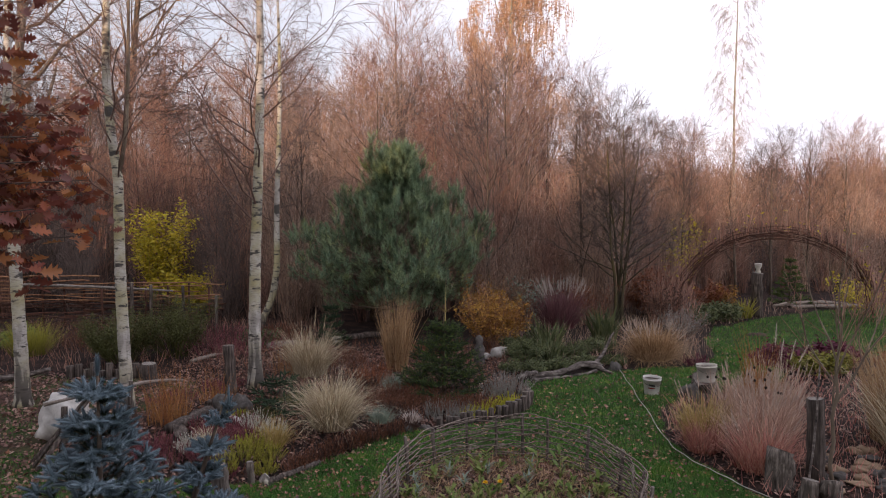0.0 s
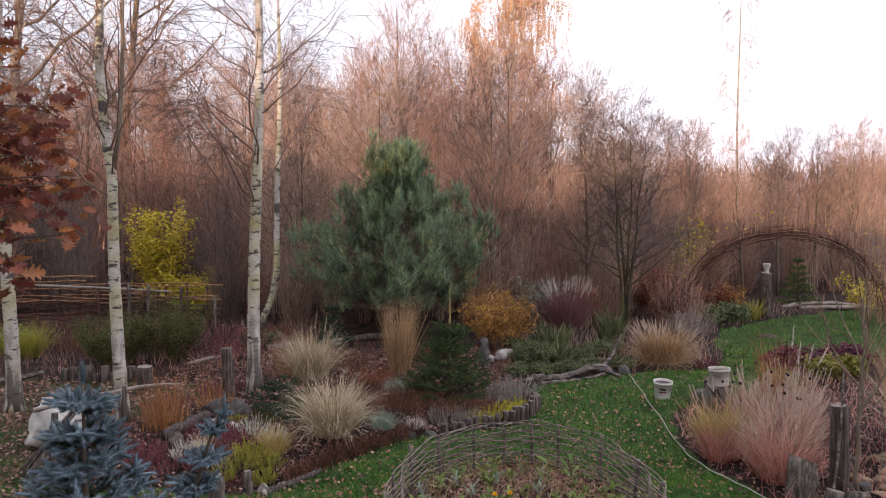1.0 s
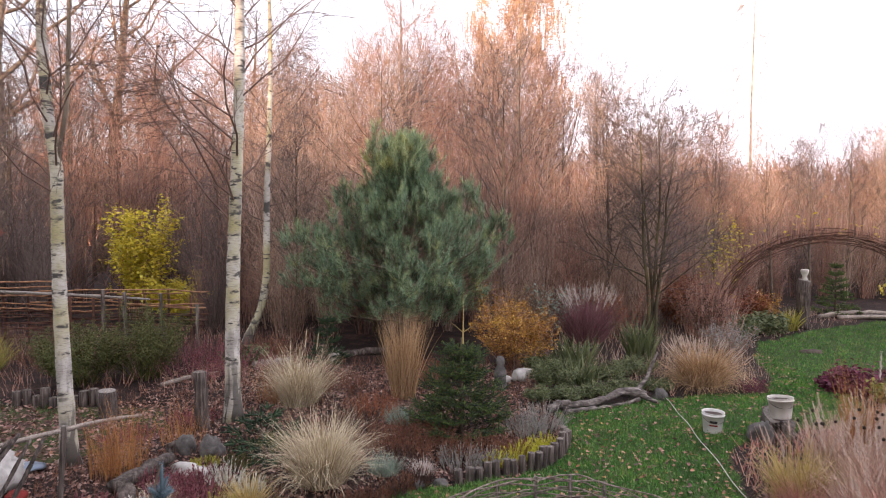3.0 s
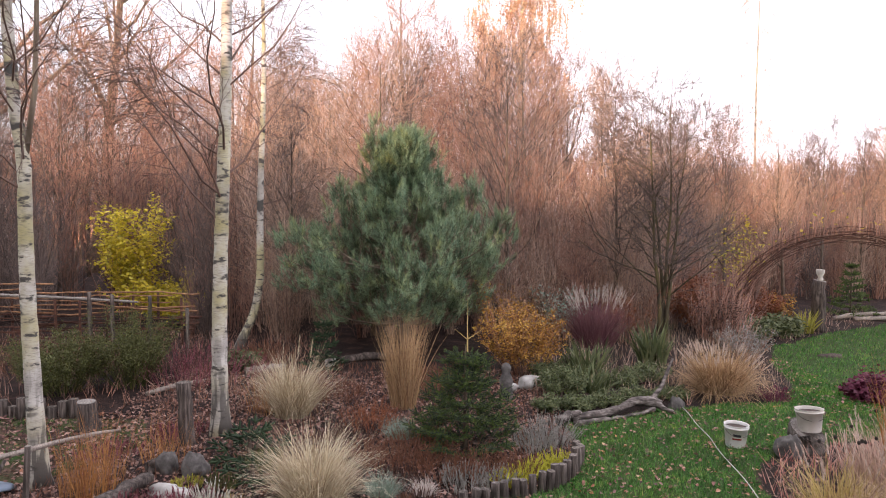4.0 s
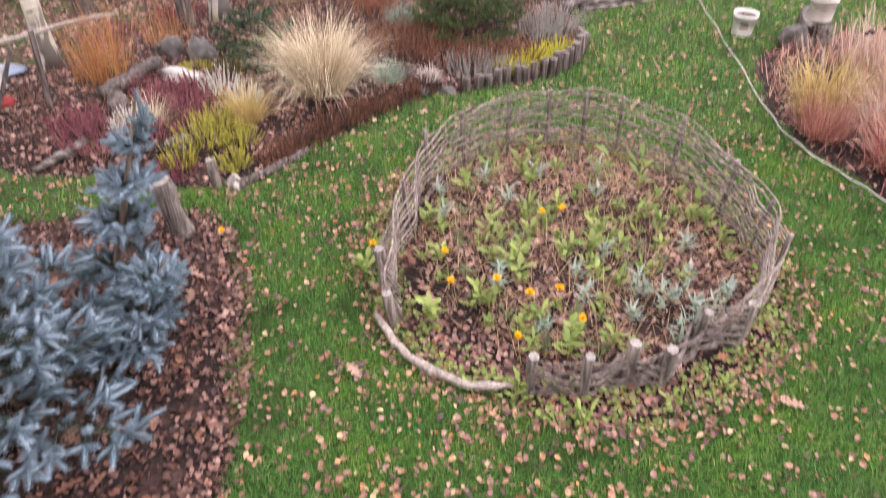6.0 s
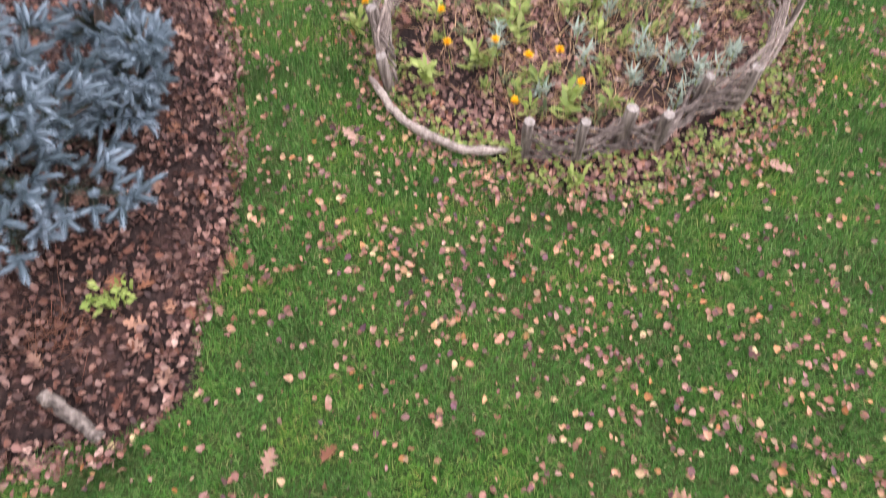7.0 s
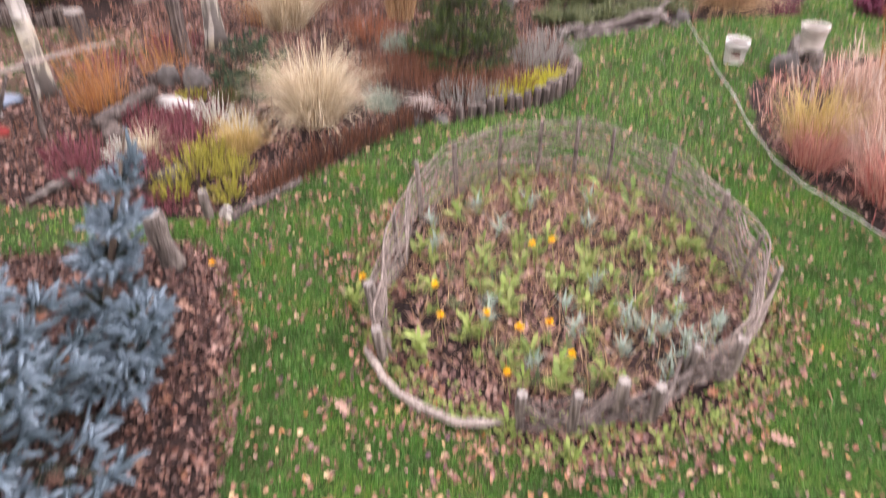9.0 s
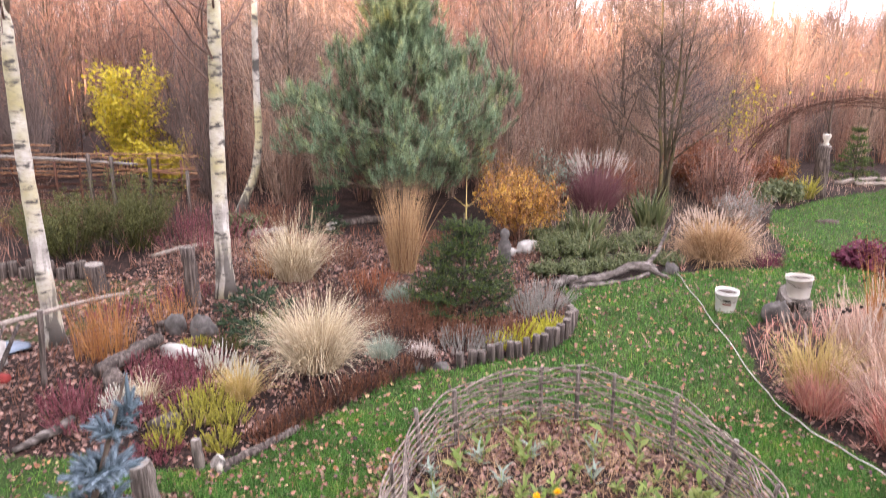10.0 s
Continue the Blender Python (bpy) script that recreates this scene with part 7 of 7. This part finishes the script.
# ---- oak boughs with brown leaves ----
oak = thing("oak_tree", -4.6, 3.6, "red oak that still holds its russet-brown leaves", "tree")
o_tr, o_br, o_lf = Geo(), Geo(), Geo()
P = trunk_line(5.2, 9, .02)
R = .11 * (1 - .8 * np.linspace(0, 1, 9))[None]
tubes(o_tr, P, R, 10)
bough = []
for k in range(64):
    if k < 34:
        e = (rnd(1.6, 2.45), rnd(1.0, 1.9), rnd(2.4, 3.1))
    elif k < 48:
        e = (rnd(1.5, 2.3), rnd(1.0, 1.8), rnd(2.1, 2.45))
    else:
        e = (rnd(1.5, 2.35), rnd(.9, 1.6), rnd(3.1, 3.95))
    z = 1.4 + (e[2] - 1.6) * .75
    u = np.linspace(0, 1, 7)
    q = np.stack([e[0] * u, e[1] * u, z + (e[2] - z) * u + .10 * np.sin(u * 3.1)], -1)
    bough.append(q + rng.normal(0, .02, q.shape) * (u > 0)[:, None])
B = np.stack(bough)
BR = np.full((len(B), 7), .018) * (1 - .8 * np.linspace(0, 1, 7))
tubes(o_br, B, BR, 6, cap=False)
S1, SR = grow(B, BR, 5, .55, 1.0, .30, .8, 4, up=-.05, wob=.12, thin=.6)
tubes(o_br, S1, np.maximum(SR, .003), 4, cap=False)
S2, SR2 = grow(S1, SR, 2, .3, 1.0, .22, .8, 3, up=-.1)
tubes(o_br, S2, np.maximum(SR2, .002), 3, cap=False)
leaves_on(o_lf, S1, 6, .112, OAK_LEAF, .06, .9)
leaves_on(o_lf, S2, 3, .108, OAK_LEAF, .05, .9)
part("trunk", o_tr, M["bark"], oak, "grey-brown trunk", True)
part("branchwork", o_br, M["twig_dark"], oak)
part("foliage", o_lf, M["leaf_oak"], oak, "russet lobed leaves")

# dry stems and low growth between the plants
for nm_, lb_, mt_, nn, x0, x1, y0, y1, hh_ in [("dry_stems", "dry brown stems among the heathers", "heath_brown", 5200, -3.6, 1.2, 7.0, 13.5, .14), ("dry_stems", "dry reddish stems in the back beds", "twig_red", 2600, -8.5, -2.0, 11.2, 16.0, .26),
                                               ("dry_stems", "dry stems behind the driftwood bed", "twig_tan", 3600, .9, 9.0, 11.6, 18.5, .28), ("dry_stems", "dry stems in the grass bed", "straw_red", 3000, 2.5, 6.0, 5.5, 11.5, .2)]:
    p = np.stack([rnd(x0, x1, nn), rnd(y0, y1, nn), np.zeros(nn)], -1)
    p = p[bed_depth(p[:, 0], p[:, 1]) > .06]
    p[:, 2] = height_of(p[:, 0], p[:, 1]) - .01
    g = Geo()
    m_ = len(p)
    q = p + np.stack([rng.normal(0, .35, m_), rng.normal(0, .35, m_), np.ones(m_)], -1) * (hh_ * rnd(.3, 1.2, m_))[:, None]
    spikes(g, p, q, .0045)
    tagged(new(nm_, g.mesh(nm_, M[mt_])), lb_, "stems", kind="stuff")

# ---- fallen leaves and lawn ----
def zone(n, x0, x1, y0, y1, keep):
    p = np.stack([rnd(x0, x1, n), rnd(y0, y1, n), np.zeros(n)], -1)
    p = p[keep(p[:, 0], p[:, 1])]
    p[:, 2] = height_of(p[:, 0], p[:, 1])
    return p


def on_lawn(x, y):
    return bed_depth(x, y) < 0.0


def in_bed(x, y):
    return bed_depth(x, y) > 0.02


def drift_noise(x, y):
    return 0.5 + 0.25 * np.sin(x * 2.3 + 1.1 * np.sin(y * 1.7)) + 0.25 * np.sin(y * 3.1 + x * 1.3)


def leaf_stuff(name, p, size, shape, mat, label, flat=.35, lift=.012, kind="stuff"):
    g = Geo()
    n = len(p)
    q = p.copy()
    q[:, 2] += lift * rnd(.4, 1.6, n)
    scatter(g, shape, q, rnd(0, 6.283, n), rng.normal(0, flat, n), rng.normal(0, flat, n), size * rnd(.45, 1.35, n))
    return tagged(new(name, g.mesh(name, M[mat])), label, "leaves", kind=kind)


near = zone(19000, -1.6, 2.8, 3.2, 7.6, lambda x, y: on_lawn(x, y) & (rng.random(len(x)) < (.18 + .45 * drift_noise(x, y) + .5 * np.exp(-((x - .1) ** 2 + (y - 4.55) ** 2) / .12)) * (.35 + 1.3 * (np.sin(x * 23 + 3 * np.sin(y * 17)) * np.sin(y * 21 + 2 * np.sin(x * 15)) > -.1))))
leaf_stuff("fallen_leaves", near[300:], .029, BIRCH_LEAF, "leaf_fallen", "small fallen birch leaves lying on the lawn", .5, lift=.021)
leaf_stuff("fallen_leaves", zone(13000, -4, 5.2, 7.4, 17, on_lawn), .038, BIRCH_LEAF, "leaf_fallen", "small fallen leaves on the far lawn", lift=.02)
leaf_stuff("leaf_litter", np.concatenate([zone(16000, -3.4, -1.0, 3.4, 6.6, lambda x, y: inside(BED_SPRUCE, x, y) > -.03)]), .030, BIRCH_LEAF, "leaf_litter", "brown leaf litter covering the mulch under the spruces", .75, .018)
leaf_stuff("leaf_litter", zone(6500, -2.4, -1.0, 3.4, 6.6, lambda x, y: np.abs(inside(BED_SPRUCE, x, y) - .04) < .075), .030, BIRCH_LEAF, "leaf_litter_pale", "pale leaves drifted along the edge of the mulch", .6, .02)
leaf_stuff("leaf_litter", zone(26000, -4.0, 1.3, 6.8, 13.0, in_bed), .042, SMALL_LEAF, "leaf_litter_pale", "brown leaf litter in the heather bed", .5, .012)
leaf_stuff("leaf_litter", zone(24000, -9, -3.2, 4, 14, lambda x, y: inside(LITTER, x, y) > -.2), .055, SMALL_LEAF, "leaf_litter_pale", "brown leaf litter on the ground under the birches", .5, .012)
leaf_stuff("leaf_litter", zone(13000, -0.6, 1.75, 4.8, 7.6, lambda x, y: (ring_in(x, y) > -.24) & (rng.random(len(x)) < .25 + drift_noise(x * 2, y * 2))), .032, BIRCH_LEAF, "leaf_litter_pale", "brown leaf litter in the wattle bed", .5, .012)
leaf_stuff("leaf_litter", zone(9500, -0.9, 2.1, 4.6, 7.9, lambda x, y: np.abs(ring_in(x, y) + .17) < .16), .032, BIRCH_LEAF, "leaf_fallen", "pale fallen leaves gathered round the wattle fence", .5, .02)
leaf_stuff("leaf_litter", zone(7000, 2.4, 6, 5, 10.5, in_bed), .045, SMALL_LEAF, "leaf_litter_pale", "brown leaf litter in the grass bed", .5, .012)
leaf_stuff("fallen_oak_leaves", np.concatenate([zone(170, -3.2, -1.0, 3.4, 6.5, lambda x, y: inside(BED_SPRUCE, x, y) > -.05), zone(12, -1.1, 2.2, 3.4, 5.2, on_lawn), zone(150, -.8, 1.9, 4.7, 7.7, lambda x, y: np.abs(ring_in(x, y) + .05) < .13)]),
           .085, OAK_LEAF, "leaf_fallen_oak", "lobed fallen oak leaves", .3, .02)

one_leaf = Geo().add(BIRCH_LEAF[0] * .031, BIRCH_LEAF[1])
leaf_mats = [solid("fallen_leaf_%s" % nm, [tuple(.8 * q for q in c), c, tuple(min(1, 1.15 * q) for q in c)], 40, bump=.2, rough=.55) for nm, c in
             (("tan", (.33, .19, .11)), ("brown", (.17, .085, .065)), ("pink", (.28, .16, .125)), ("yellow", (.42, .32, .17)), ("purple", (.075, .038, .045)), ("orange", (.34, .15, .055)))]
leaf_mesh = [one_leaf.mesh("fallen_leaf", m_) for m_ in leaf_mats]
for i, q in enumerate(near[:300]):
    ob = new("fallen_leaf", leaf_mesh[(i * 7 + i // 5) % 6])
    ob.matrix_world = pose(q[0], q[1], q[2] + .02 + .015 * rng.random(), rng.normal(0, 20), rng.normal(0, 20), rnd(0, 360)) @ Matrix.Scale(rnd(.7, 1.3), 4)
    ob.parent = ground


def lawn_patch(p, h, w, name, label):
    g = Geo()
    n = len(p)
    az = rnd(0, 6.283, n)
    ln = rnd(.5, 1.2, n) * h
    lean = rnd(.15, 1.25, n)
    tip = p + np.stack([np.cos(az) * np.sin(lean) * ln, np.sin(az) * np.sin(lean) * ln, np.cos(lean) * ln], -1)
    tw = az + rnd(-1, 1, n)
    sd_ = np.stack([-np.sin(tw), np.cos(tw), np.zeros(n)], -1) * w * .5
    V = np.stack([p - sd_, p + sd_, tip], 1)
    g.add(V, np.arange(3 * n).reshape(-1, 3), np.tile([0, 0, 1.0], n))
    tagged(new(name, g.mesh(name, M["grass"])), label, "grass", kind="stuff")


lawn_patch(zone(390000, -2.2, 2.9, 3.1, 7.6, lambda x, y: bed_depth(x, y) < .03), .046, .0044, "lawn_grass", "short green lawn grass near the wattle bed")
lawn_patch(zone(120000, -1.2, 5.2, 7.4, 14.0, on_lawn), .055, .008, "lawn_grass", "short green lawn grass between the beds")
lawn_patch(zone(60000, 2.5, 13, 11, 20, on_lawn), .06, .012, "lawn_grass", "short green grass of the far lawn")
lawn_patch(zone(52000, -7, 9, -7, 3.1, lambda x, y: (rng.random(len(x)) < .3 + .7 * np.clip((y + 5) / 7, 0, 1))), .05, .013, "lawn_grass", "short green lawn grass before the added wall")
lawn_patch(zone(26000, -4.6, -2.2, 5.6, 7.6, lambda x, y: (bed_depth(x, y) < .03) & (rng.random(len(x)) < .3 + drift_noise(x, y))), .045, .006, "lawn_grass", "thin grass between the beds")
leaf_stuff("fallen_leaves", zone(1500, -4.6, -1.6, 5.8, 7.4, on_lawn), .034, BIRCH_LEAF, "leaf_fallen", "fallen leaves on the strip of grass between the beds", .5, .02)
lawn_patch(zone(9000, 2.9, 5.2, 3.1, 7.6, lambda x, y: bed_depth(x, y) < .03), .05, .011, "lawn_grass", "short green lawn grass beside the grass bed")
lawn_patch(zone(9000, -8, -2.6, 6.3, 11.5, lambda x, y: (bed_depth(x, y) < 0) & (drift_noise(x, y) > .45)), .05, .007, "lawn_grass", "sparse grass among fallen leaves")
